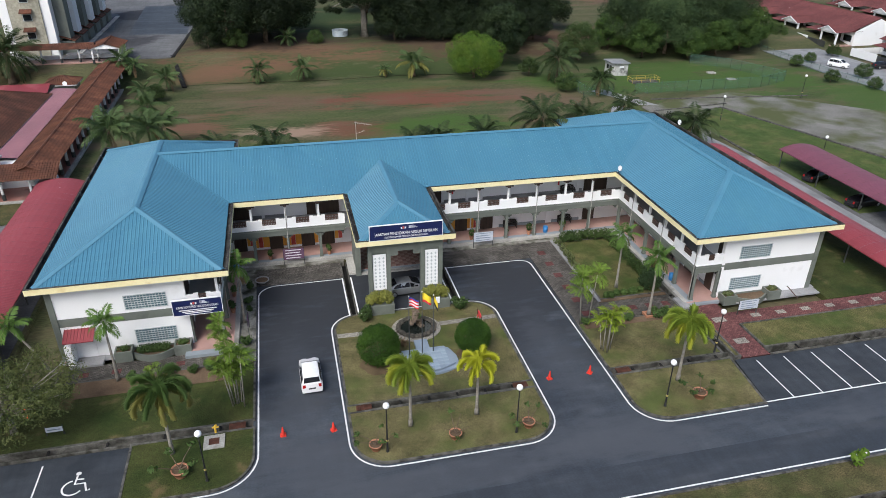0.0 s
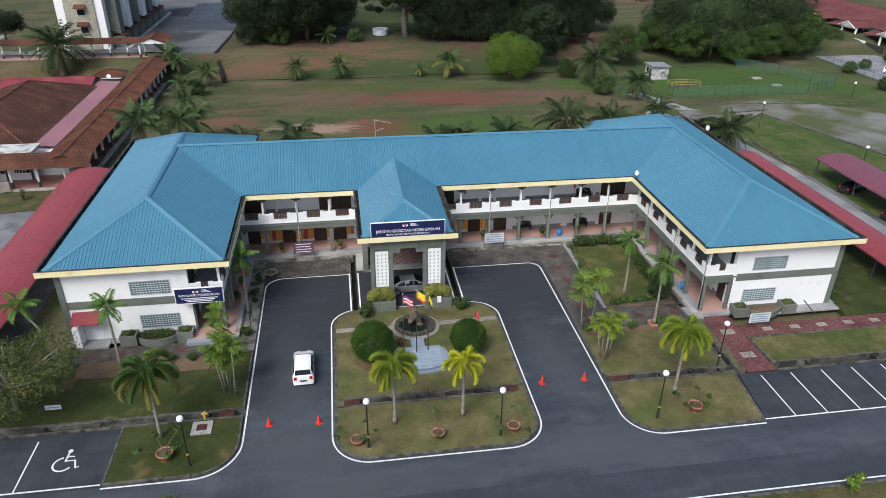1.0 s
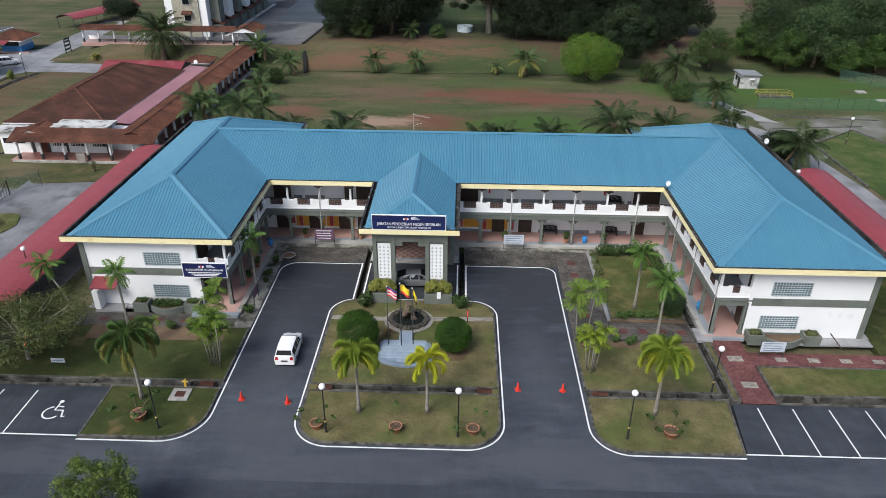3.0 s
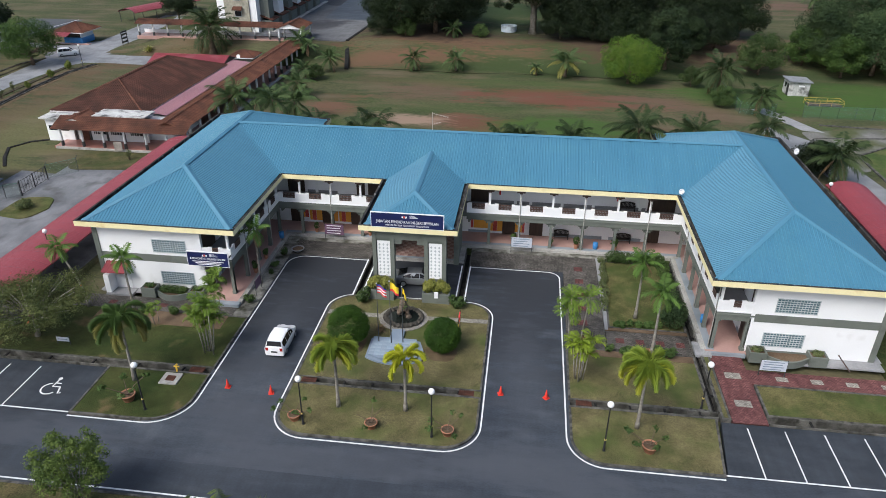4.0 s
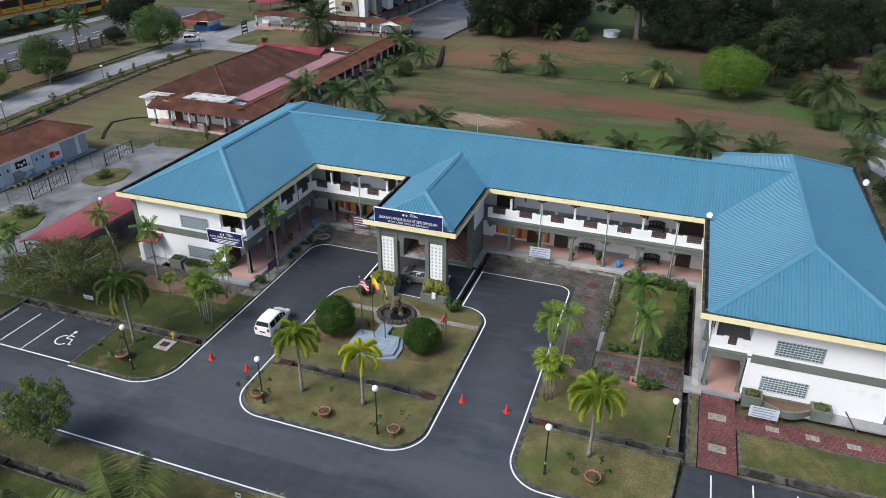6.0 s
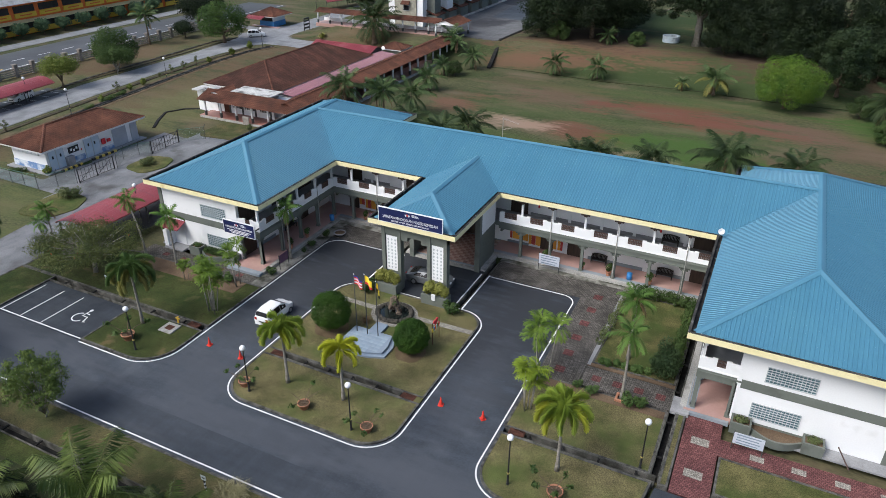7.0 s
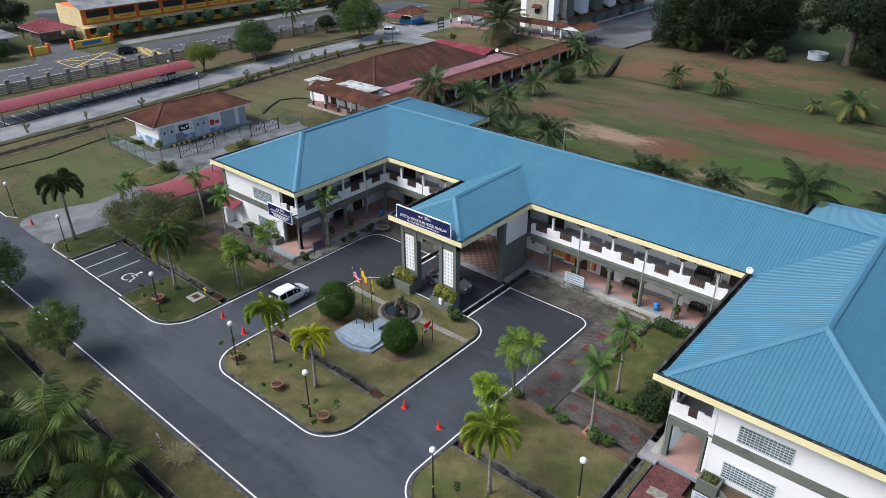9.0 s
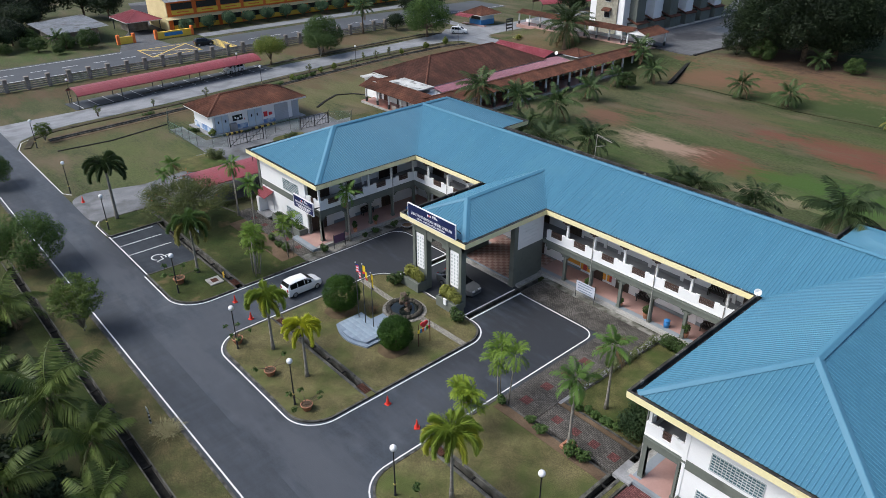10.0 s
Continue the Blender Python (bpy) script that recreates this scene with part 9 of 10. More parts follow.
# guard and switch house
gh = thing("guard_house", "small white and pale blue building with a clay tile hip roof", "building", loc=(-49.5, 64, 0))
bx(gh, "wall", "white", -52.8, 56.4, 0.0, -46.2, 71.2, 3.2)
bx(gh, "plinth", "pale_concrete", -53.6, 55.6, 0.0, -45.4, 72.0, 0.15)
hip_roof(gh, -53.9, 55.3, -45.2, 72.3, 3.3, 0.42, "clay", "clay")
def leaf_door(y, w, z1, mat, lab, panes=(), ribs=0):
    d = bx(gh, "door", mat, -46.15, y, 0.15, -46.08, y + w, z1, lab)
    bx(gh, "door_frame", "bar", -46.16, y - 0.07, 0.15, -46.1, y, z1 + 0.07)
    bx(gh, "door_frame", "bar", -46.16, y + w, 0.15, -46.1, y + w + 0.07, z1 + 0.07)
    for p in panes:
        bx(gh, "door_window", "glass", -46.09, y + p, 1.65, -46.05, y + p + 0.22, 2.05, "small dark door window")
    for i in range(ribs):
        bx(gh, "shutter_rib", mat, -46.08, y + 0.03, 0.3 + (z1 - 0.4) * i / ribs, -46.05, y + w - 0.03, 0.36 + (z1 - 0.4) * i / ribs)
    return d


leaf_door(56.75, 1.0, 2.75, "blue_door", "pale blue steel door", (0.4,))
leaf_door(57.9, 1.0, 2.75, "blue_door", "pale blue steel door", (0.4,))
leaf_door(62.2, 1.1, 2.75, "blue_door", "pale blue steel door", (0.45,))
leaf_door(63.45, 1.1, 2.75, "blue_door", "pale blue steel door", (0.2,))
leaf_door(66.9, 2.3, 2.8, "shutter_grey", "grey steel shutter door", (), 9)
leaf_door(70.05, 1.1, 2.8, "shutter_grey", "grey steel shutter door", (), 9)
bx(gh, "window_frame", "pale_grey", -46.18, 59.5, 1.5, -46.06, 61.3, 2.55)
bx(gh, "pane", "glass", -46.1, 59.58, 1.58, -46.04, 61.22, 2.47)
for y, z in ((59.9, 1.9), (60.3, 1.75), (60.75, 1.95)):
    bx(gh, "meter", "pale_grey", -46.06, y, z, -45.98, y + 0.26, z + 0.3, "small white meter box")
bx(gh, "switch_box", "sign_red", -46.08, 61.5, 1.5, -46.0, 61.62, 1.75, "small dark switch box")
bx(gh, "lower_panel", "mottled_blue", -46.13, 59.1, 0.15, -46.1, 62.0, 0.95, "mottled blue lower wall")
bx(gh, "lower_panel", "mottled_blue", -52.84, 56.3, 0.15, -46.18, 56.355, 1.05, "mottled blue lower wall")
bx(gh, "lower_panel", "mottled_blue", -46.13, 64.7, 0.15, -46.1, 66.8, 0.8, "mottled blue lower wall")
vent = bx(gh, "window", "bar", -51.4, 56.28, 2.2, -47.4, 56.36, 2.95, "high louvred vent window")
for i in range(5):
    bx(vent, "slat", "pale_grey", -51.3, 56.22, 2.25 + 0.14 * i, -47.5, 56.28, 2.3 + 0.14 * i)
bx(gh, "cabinet", "pale_concrete", -46.1, 58.95, 0.15, -45.55, 60.0, 1.35, "grey metal cabinet")
bx(gh, "hose_box", "flag_red", -46.1, 64.85, 1.25, -45.88, 65.4, 2.0, "red hose box on the wall")
bx(gh, "hose_box", "flag_red", -46.1, 65.75, 1.35, -45.9, 66.25, 1.75, "red box on the wall")
bx(gh, "fascia", "white", -45.32, 55.4, 3.06, -45.24, 72.2, 3.28, "white painted fascia")
for y0, y1 in ((57.2, 60.4), (62.0, 66.0)):
    k = thing("barrier_kerb", "black and yellow striped kerb in front of the guard house", "kerb", "striped kerbs", (-44.9, (y0 + y1) / 2, 0.0))
    n = 8
    for i in range(n):
        bx(k, "stripe", "yellow_line" if i % 2 else "black", -45.1, y0 + (y1 - y0) * i / n, 0.0, -44.8, y0 + (y1 - y0) * (i + 1) / n, 0.3)
slab("yard_guard", [(-53.5, 52.5), (-40, 52.2), (-40, 74.5), (-45.0, 75), (-45.0, 54.5), (-53.5, 54.5)], 0.02, "drive_concrete", "grey concrete yard", "yard", 0.2)


def mesh_fence(label, pts, h=2.0, step=2.6, z=0.0):
    t = thing("wire_fence", label, "fence", "wire fences", (pts[0][0], pts[0][1], z))
    for (xa, ya), (xb, yb) in zip(pts, pts[1:]):
        L = math.hypot(xb - xa, yb - ya)
        n = max(1, round(L / step))
        for i in range(n + 1):
            x, y = xa + (xb - xa) * i / n, ya + (yb - ya) * i / n
            b = bm_new()
            tube(b, [(x, y, z), (x, y, z + h), (x + 0.15, y + 0.15, z + h + 0.35)], 0.035, 5)
            part("post", b, "steel", t)
        b = bm_new()
        vs = [b.verts.new(p) for p in ((xa, ya, z + 0.05), (xb, yb, z + 0.05), (xb, yb, z + h), (xa, ya, z + h))]
        b.faces.new(vs)
        part("mesh_panel", b, "mesh", t, "green wire mesh")
        b = bm_new()
        tube(b, [(xa, ya, z + h), (xb, yb, z + h)], 0.025, 5)
        part("rail", b, "wire", t)


mesh_fence("green wire mesh fence round the guard yard", [(-57.5, 54.0), (-52.0, 51.8), (-42.8, 52.2), (-40.0, 55.6)], 1.9)
mesh_fence("green wire mesh fence beside the gates", [(-39.6, 61.5), (-41.2, 64.0), (-41.0, 66.5), (-39.7, 67.4)], 1.7)
mesh_fence("green wire mesh fence behind the gates", [(-39.8, 72.8), (-37.4, 75.6)], 1.9)
mesh_fence("green wire mesh fence round the tank compound", [(54.6, 128.5), (54.8, 114.2), (60.2, 113.4)], 2.0)
mesh_fence("long green wire mesh fence of the tank compound", [(64.5, 113.4), (78, 113.4), (91, 113.4), (98.5, 116.5), (94, 128), (88, 134)], 2.0)


def gate(label, x, y0, y1, h=1.9):
    t = thing("gate", label, "gate", "steel gates", (x, (y0 + y1) / 2, 0.0))
    ym = (y0 + y1) / 2
    for y in (y0, ym, y1):
        b = bm_new()
        tube(b, [(x, y, 0), (x, y, h)], 0.07, 6)
        part("post", b, "black", t)
    for a, c in ((y0, ym), (ym, y1)):
        for p, q in (((x, a, 0.15), (x, c, 0.15)), ((x, a, h - 0.1), (x, c, h - 0.1)), ((x, a, 0.15), (x, c, h - 0.1)), ((x, a, h * 0.5), (x, c, h * 0.5))):
            b = bm_new()
            tube(b, [p, q], 0.035, 5)
            part("bar", b, "black", t)
        for i in range(1, 5):
            b = bm_new()
            y = a + (c - a) * i / 5
            tube(b, [(x, y, 0.15), (x, y, h - 0.1)], 0.025, 5)
            part("bar", b, "black", t)


gate("dark steel double gate across the drive", -39.8, 55.8, 61.2)
gate("dark steel double gate of the yard", -39.7, 67.6, 72.6)
slab("lawn_gate_island", rounded([(-39.2, 62.0), (-35.2, 61.4), (-34.2, 64.5), (-35.4, 67.6), (-39.2, 67.0)], 1.4, 5), 0.1, "court_grass", "half-round grass island by the gate", "lawn", 0.2)
slab("lawn_gate_end", rounded([(-39.6, 46.0), (-34.4, 47.2), (-33.6, 50.2), (-35.0, 53.0), (-39.6, 53.6)], 1.6, 5), 0.1, "court_grass", "grass corner by the gate", "lawn", 0.2)
slab("lawn_gate_back", rounded([(-40, 76), (-28.3, 77.5), (-28.3, 83), (-40, 83)], 1.6, 5), 0.1, "verge", "grass in front of the hall", "lawn", 0.2)


def column_row(parent, pts, z0, z1, r=0.16, foot=True):
    b = bm_new()
    lathe(b, [(r, z0), (r, z1)], 10)
    shaft = mesh_of("column", b, "white", Vector(), smooth=True)
    b = bm_new()
    lathe(b, [(r * 1.35, z0), (r * 1.35, z0 + 0.75)], 10)
    base = mesh_of("column_foot", b, "steel", Vector())
    for x, y in pts:
        c = piece("column", shaft, parent, Matrix.Translation(Vector((x, y, 0)) - BASE[parent]))
        if foot:
            piece("column_foot", base, c, None)


# hall with clay roofs and colonnades
hl = thing("hall", "low white hall with weathered clay tile roofs and a tiled veranda", "building", loc=(-40, 100, 0))
bx(hl, "wall", "white", -48.4, 89.4, 0.0, -34.2, 117.0, 3.3)
bx(hl, "veranda_floor", "hall_tile", -46.0, 83.6, 0.0, -26.0, 89.4, 0.25, "red tiled veranda floor")
bx(hl, "wall", "white", -44.5, 86.7, 0.25, -33.4, 86.9, 3.5, "white veranda wall")
bx(hl, "veranda_edge", "concrete", -45.6, 83.3, 0.0, -26.0, 83.62, 0.27)
bx(hl, "annex", "white", -48.6, 86.4, 0.0, -44.5, 92.0, 3.3, "white flat-roofed annex")
bx(hl, "flat_roof", "grime", -49.2, 85.9, 3.3, -43.9, 88.5, 3.5, "stained white flat roof")
bx(hl, "flat_roof", "grime", -41.0, 86.0, 3.95, -33.2, 89.4, 4.12, "stained white flat roof")
hip_roof(hl, -49.2, 88.6, -34.5, 119.0, 3.75, 0.41, "clay_old", "clay")
sheet_roof((0, 82.9), (1, 0), (0, 1), [(-45.6, 0), (-25.8, 0), (-25.8, 3.0), (-45.6, 3.0)], 3.0, 0.36, hl, 0.9, "clay", 3, "roof_slope", 0.05, True)
gable_roof(hl, -45.8, 84.6, -40.8, 91.0, 3.3, 0.3, "clay", "y")
column_row(hl, [(-44.9 + 3.15 * i, 84.0) for i in range(7)], 0.25, 3.0)
for x, w in ((-43.4, 1.0), (-41.6, 1.8), (-39.0, 1.8), (-36.0, 1.8)):
    bx(hl, "window" if w > 1.2 else "door", "glass" if w > 1.2 else "clay", x, 86.62, 1.2 if w > 1.2 else 0.25, x + w, 86.72, 2.1 if w > 1.2 else 2.2)
for x in (-44.3, -42.2, -39.6, -37.0, -34.0):
    bx(hl, "pilaster", "steel", x - 0.14, 86.6, 0.25, x + 0.14, 86.74, 3.3, "dark painted pilaster")
for x in (-41.6, -39.0, -36.0):
    for k in range(4):
        bx(hl, "window_bar", "white", x + 0.36 * (k + 0.5), 86.58, 1.2, x + 0.36 * (k + 0.5) + 0.06, 86.63, 2.1)
    bx(hl, "window_bar", "white", x, 86.58, 1.62, x + 1.8, 86.63, 1.68)
bx(hl, "notice_panel", "post_grime", -36.6, 83.0, 0.2, -35.4, 83.1, 1.5, "grey panel leaning at the veranda edge")
for x in (-48.2, -46.4):
    bx(hl, "window", "glass", x, 86.33, 1.6, x + 1.2, 86.39, 2.3)
bx(hl, "wall", "white", -34.2, 87.9, 0.0, -30.0, 96.0, 3.0)
sheet_roof((-31.8, 0), (0, 1), (-1, 0), [(90, 0), (123, 0), (123, 3.4), (90, 3.4)], 3.35, 0.1, hl, 0.7, "pink_roof", 3, "pink_roof_slope", 0.04, True)
gable_roof(hl, -50, 118.5, -35.4, 125.7, 3.5, 0.3, "red_roof", "x", "steel")
bx(hl, "wall", "white", -49.5, 119.2, 0.0, -36.0, 125.2, 3.5)
wk = thing("covered_walk", "covered walkway with a clay tile roof on white columns", "walkway", loc=(-29.5, 113, 0))
gable_roof(wk, -31.9, 84.5, -26.6, 141.0, 3.2, 0.34, "clay", "y", "clay")
bx(wk, "floor", "hall_tile", -31.3, 87.0, 0.0, -27.3, 140.8, 0.3, "red tiled walkway floor")
bx(wk, "edge", "concrete", -27.3, 87.0, 0.0, -26.8, 140.8, 0.28)
column_row(wk, [(-27.6, 88 + 3.3 * i) for i in range(17)] + [(-31.0, 97 + 3.3 * i) for i in range(14)], 0.3, 3.2, 0.2)
bx(wk, "low_wall", "clay", -31.2, 98, 0.3, -31.0, 140, 1.0, "red low wall")
st = thing("stair_rail", "white concrete steps with dark railings", "steps", loc=(-24.8, 85, 0))
for i in range(5):
    bx(st, "step", "concrete", -26.0 + 0.4 * i, 83.0, 0.0, -25.6 + 0.4 * i, 86.0, 0.3 - 0.06 * i)
for y in (83.1, 86.0):
    b = bm_new()
    tube(b, [(-26.0, y, 1.2), (-24.0, y, 0.9)], 0.04, 5)
    part("rail", b, "black", st)
    for i in range(4):
        b = bm_new()
        tube(b, [(-25.9 + 0.6 * i, y, 0.0), (-25.9 + 0.6 * i, y, 1.15 - 0.09 * i)], 0.03, 5)
        part("baluster", b, "black", st)
ch = thing("canteen", "small clay-roofed pavilion behind the hall", "building", loc=(-36, 129, 0))
bx(ch, "wall", "beige", -37.6, 127.2, 0, -33.2, 131.0, 3.2)
hip_roof(ch, -38.2, 126.6, -32.6, 131.6, 3.2, 0.4, "clay", "clay")
wf = thing("covered_walk", "long covered walkway with a clay tile roof below the flats", "walkway", loc=(-47, 145, 2.8))
gable_roof(wf, -66.0, 144.2, -33.0, 148.4, 5.5, 0.34, "clay", "x", "white")
gable_roof(wf, -33.5, 142.4, -27.6, 150.2, 5.7, 0.34, "clay", "y", "white")
bx(wf, "floor", "floor_tile", -66.0, 144.6, 2.2, -28.4, 148.2, 2.95, "red tiled walkway floor")
bx(wf, "low_wall", "pale_grey", -66.0, 148.1, 2.9, -30, 148.25, 3.7)
column_row(wf, [(-65.5 + 3.3 * i, 145.0) for i in range(11)] + [(-33.0, 143.0), (-28.2, 143.0), (-28.2, 149.6)], 2.95, 5.6, 0.17)

# flats
fb = thing("apartment_block", "weathered beige and white walk-up apartment block", "building", loc=(-52, 185, 2.8))
bx(fb, "wall", "beige", -53.5, 171.5, 2.5, -46.2, 215, 18, "weathered beige end wall")
bx(fb, "wall", "white", -46.2, 171.8, 2.5, -44.6, 215, 18, "white front wall")
for k in range(6):
    y = 174.0 + 6.8 * k
    bx(fb, "stair_bay", "grey_green" if k % 2 == 0 else "white", -44.6, y, 5.6, -42.6, y + 3.2, 18, "projecting bay")
    bx(fb, "store", "grey_green", -44.6, y - 0.4, 2.6, -41.9, y + 4.0, 5.2, "dark ground floor recess")
    c = bm_new()
    prism(c, [(0, 6.3), (2.9, 5.3), (2.9, 5.15), (0, 6.15)], y - 0.6, y + 4.2, Matrix(((1, 0, 0, -44.6), (0, 0, 1, 0), (0, 1, 0, 0), (0, 0, 0, 1))))
    part("awning", c, "clay", fb, "clay tile awning")
    for z in (7.0, 10.2, 13.4):
        w = bx(fb, "window", "bar", -44.6, y + 3.6, z, -44.5, y + 5.6, z + 1.3)
        bx(fb, "pane", "glass", -44.52, y + 3.7, z + 0.1, -44.47, y + 5.5, z + 1.2)
for x in (-49.6,):
    for z in (6.2, 9.6, 13.0):
        bx(fb, "window", "bar", x, 171.4, z, x + 1.6, 171.5, z + 1.3)
        bx(fb, "pane", "glass", x + 0.1, 171.36, z + 0.1, x + 1.5, 171.45, z + 1.2)
        c = bm_new()
        prism(c, [(0, z + 2.2), (-1.0, z + 1.6), (-1.0, z + 1.45), (0, z + 2.05)], x - 0.3, x + 1.9, Matrix(((0, 0, 1, 0), (1, 0, 0, 171.5), (0, 1, 0, 0), (0, 0, 0, 1))))
        part("awning", c, "clay", fb, "clay tile awning")
bx(fb, "downpipe_panel", "white", -53.5, 171.42, 2.6, -51.9, 171.5, 18, "white wall strip")
fb.location = (-48.4, 165.5, 2.8)
b = bm_new()
box(b, -38.0, 152.5, 2.9, -37.0, 196, 3.1)
struct("kerb_flats", b, "concrete", "pale concrete kerb beside the flats", "kerb")

# kiosk on the far corner
ki = thing("kiosk", "small kiosk with a clay roof and blue counter", "kiosk", loc=(-83.2, 150, 0))
bx(ki, "counter", "blue_plastic", -85.6, 147.6, 0, -81.2, 152.4, 1.3, "blue counter wall")
# the shaded inside is a solid black block
bx(ki, "recess", "black", -85.3, 148.0, 1.3, -81.5, 152.0, 2.7, "black block painted as the shaded kiosk inside")
bx(ki, "side_wall", "sky_blue", -81.6, 147.7, 1.3, -81.25, 152.3, 2.7, "pale blue side wall")
hip_roof(ki, -87.4, 146.2, -79.8, 153.8, 2.7, 0.46, "clay", "clay")
sheet_roof((0, 144.2), (1, 0), (0, 1), [(-88.0, 0), (-82.6, 0), (-82.6, 2.4), (-88.0, 2.4)], 2.2, 0.25, ki, 0.9, "red_roof", 3, "awning_slope", 0.04, True)
bx(ki, "step", "floor_tile", -87.6, 146.6, 0, -79.2, 147.6, 0.15)


def carport(label, length, width, height, roof_mat, seed=0, posts=True, group="carports", vault=0.55):
    """A vaulted carport: curved metal sheets on steel posts; local x across, y along."""
    t = thing("carport", label, "carport", group)
    n = 8
    k = int(length / 1.5)
    prof = [(-width / 2 + width * i / n, height + vault * (1 - (2 * i / n - 1) ** 2)) for i in range(n + 1)]
    b0 = bm_new()
    rows = [[b0.verts.new((x, y, z + dz)) for x, z in prof] for y, dz in [q for j in range(6) for q in ((0.0 + 0.25 * j + 0.02, 0), (0.25 * j + 0.1, 0), (0.25 * j + 0.125, 0.012), (0.25 * j + 0.15, 0))] + [(1.5, 0)]]
    for r0, r1 in zip(rows, rows[1:]):
        for i in range(n):
            b0.faces.new((r0[i], r0[i + 1], r1[i + 1], r1[i]))
    face_up(b0)
    me = mesh_of("roof_sheet", b0, roof_mat, Vector(), recalc=False)
    for j in range(k):
        piece("roof_sheet", me, t, Matrix.Translation((0, 1.5 * j, 0)))
    for x in (-width / 2, width / 2):
        b = bm_new()
        box(b, x - 0.05, 0, height - 0.14, x + 0.05, 1.5 * k, height - 0.01)
        part("edge_beam", b, roof_mat, t)
    for j in range(0, k + 1, 5):
        for x in (-width / 2 + 0.5, width / 2 - 0.5):
            b = bm_new()
            tube(b, [(x, min(1.5 * j + 0.1, 1.5 * k - 0.1), 0), (x, min(1.5 * j + 0.1, 1.5 * k - 0.1), height)], 0.08, 6)
            part("post", b, "steel", t)
        b = bm_new()
        y = min(1.5 * j + 0.1, 1.5 * k - 0.1)
        tube(b, [(x, y, z - 0.08) for x, z in prof], 0.04, 5)
        part("rafter", b, "steel", t)
    return t


at(carport("long vaulted carport with a dark red roof beside the west wing", 39, 5.2, 2.5, "red_roof"), -25.4, 43.8, 0.0, 0)
at(carport("long vaulted carport with a dark red roof beside the east wing", 36, 4.4, 2.5, "red_roof"), 57.9, 42.5, 0.0, 0)
at(carport("vaulted carport with a pinkish red metal roof beside the lane", 30, 5.6, 2.7, "pink_roof"), 69.4, 45.5, 0.0, 0)
at(carport("long low carport with a red metal roof beside the side road", 36, 5.2, 2.3, "red_roof", vault=0.85), -76.4, 45.3, 0.0, 4.6)
at(carport("red metal carport near the far walkway", 24, 6, 2.6, "red_roof", vault=0.9), -84.6, 173.4, 0.0, -18)
slab("carport_floor_west", rect(-28.1, 43.6, -22.6, 83), 0.015, "old_asphalt", "dark asphalt under the carport", "road", 0.1)
slab("carport_floor_east", rect(55.6, 42.5, 60.2, 79), 0.015, "old_asphalt", "dark asphalt under the carport", "road", 0.1)
slab("carport_floor_lane", rect(66.0, 45.3, 72.6, 76), 0.012, "old_asphalt", "dark asphalt under the carport", "road", 0.1)
q = pose(-76.4, 45.3, 0, 0, 0, 4.6)
b = bm_new()
box(b, -2.8, -0.6, -0.1, 2.4, 38.6, 0.022, q)
struct("carport_floor_long", b, "asphalt", "dark asphalt parking bays under the carport", "road")
b = bm_new()
for i in range(15):
    box(b, -2.6, 0.6 + 2.6 * i, 0.022, 2.3, 0.7 + 2.6 * i, 0.028, q)
struct("road_marking_carport", b, "line", "white bay lines under the carport", "road marking")

# concrete post fence along the far road
pf = thing("post_fence", "concrete post fence with rails along the far road", "fence", loc=(-96, 70, 0))
b = bm_new()
box(b, -0.33, -0.33, 0.0, 0.33, 0.33, 2.2)
box(b, -0.42, -0.42, 2.2, 0.42, 0.42, 2.38)
pm = mesh_of("post", b, "post_grime", Vector())
fx = lambda y: -93.6 - (y - 39) * 0.015
for i in range(30):
    y = 31.6 + 3.65 * i
    piece("post", pm, pf, Matrix.Translation((fx(y) + 96, y - 70, 0)))
    for z in (0.3, 0.7, 1.1, 1.5):
        b = bm_new()
        vs = [(fx(y), y), (fx(y + 3.65), y + 3.65)]
        stripe(b, vs, 0.14, z - 0.13, z + 0.13)
        part("rail", b, "post_grime", pf)

# school across the road
sc = thing("school", "long yellow and orange school building with a grey roof", "building", loc=(-133.5, 115, 0))
bx(sc, "wall", "school_orange", -141.5, 84, 0, -128.5, 165, 7.2, "orange walls")
for k in range(12):
    y = 85 + 6.6 * k
    bx(sc, "panel", "school_yellow", -128.5, y, 3.9, -128.1, y + 5.6, 4.9, "yellow parapet panel")
    # gallery shade painted as black panels on the wall
    bx(sc, "opening", "black", -128.5, y + 0.1, 5.0, -128.4, y + 5.5, 6.5, "black panel painted as a shaded gallery opening")
    bx(sc, "opening", "black", -128.5, y + 0.1, 1.3, -128.4, y + 5.5, 2.6, "black panel painted as a shaded gallery opening")
    bx(sc, "panel", "school_yellow", -128.5, y + 0.1, 0.2, -128.1, y + 5.5, 1.3, "yellow parapet panel")
    bx(sc, "lettering", "school_orange", -128.08, y + 1.2, 4.3, -128.04, y + 4.4, 4.55)
bx(sc, "end_wall", "school_cream", -141.4, 83.8, 0, -128.6, 84.0, 7.2, "cream end wall")
sheet_roof((-126.8, 0), (0, 1), (-1, 0), [(83, 0), (166, 0), (166, 1.8), (83, 1.8)], 2.9, 0.3, sc, 1.0, "school_cream", 2, "awning_slope", 0.03, True)
sheet_roof((-126.5, 0), (0, 1), (-1, 0), [(83, 0), (166, 0), (166, 9), (83, 9)], 7.2, 0.3, sc, 1.0, "grey_roof", 2, "roof_slope", 0.04, True)
gp = thing("school_gate", "low red and yellow school gate walls", "gate wall", loc=(-121, 76, 0))
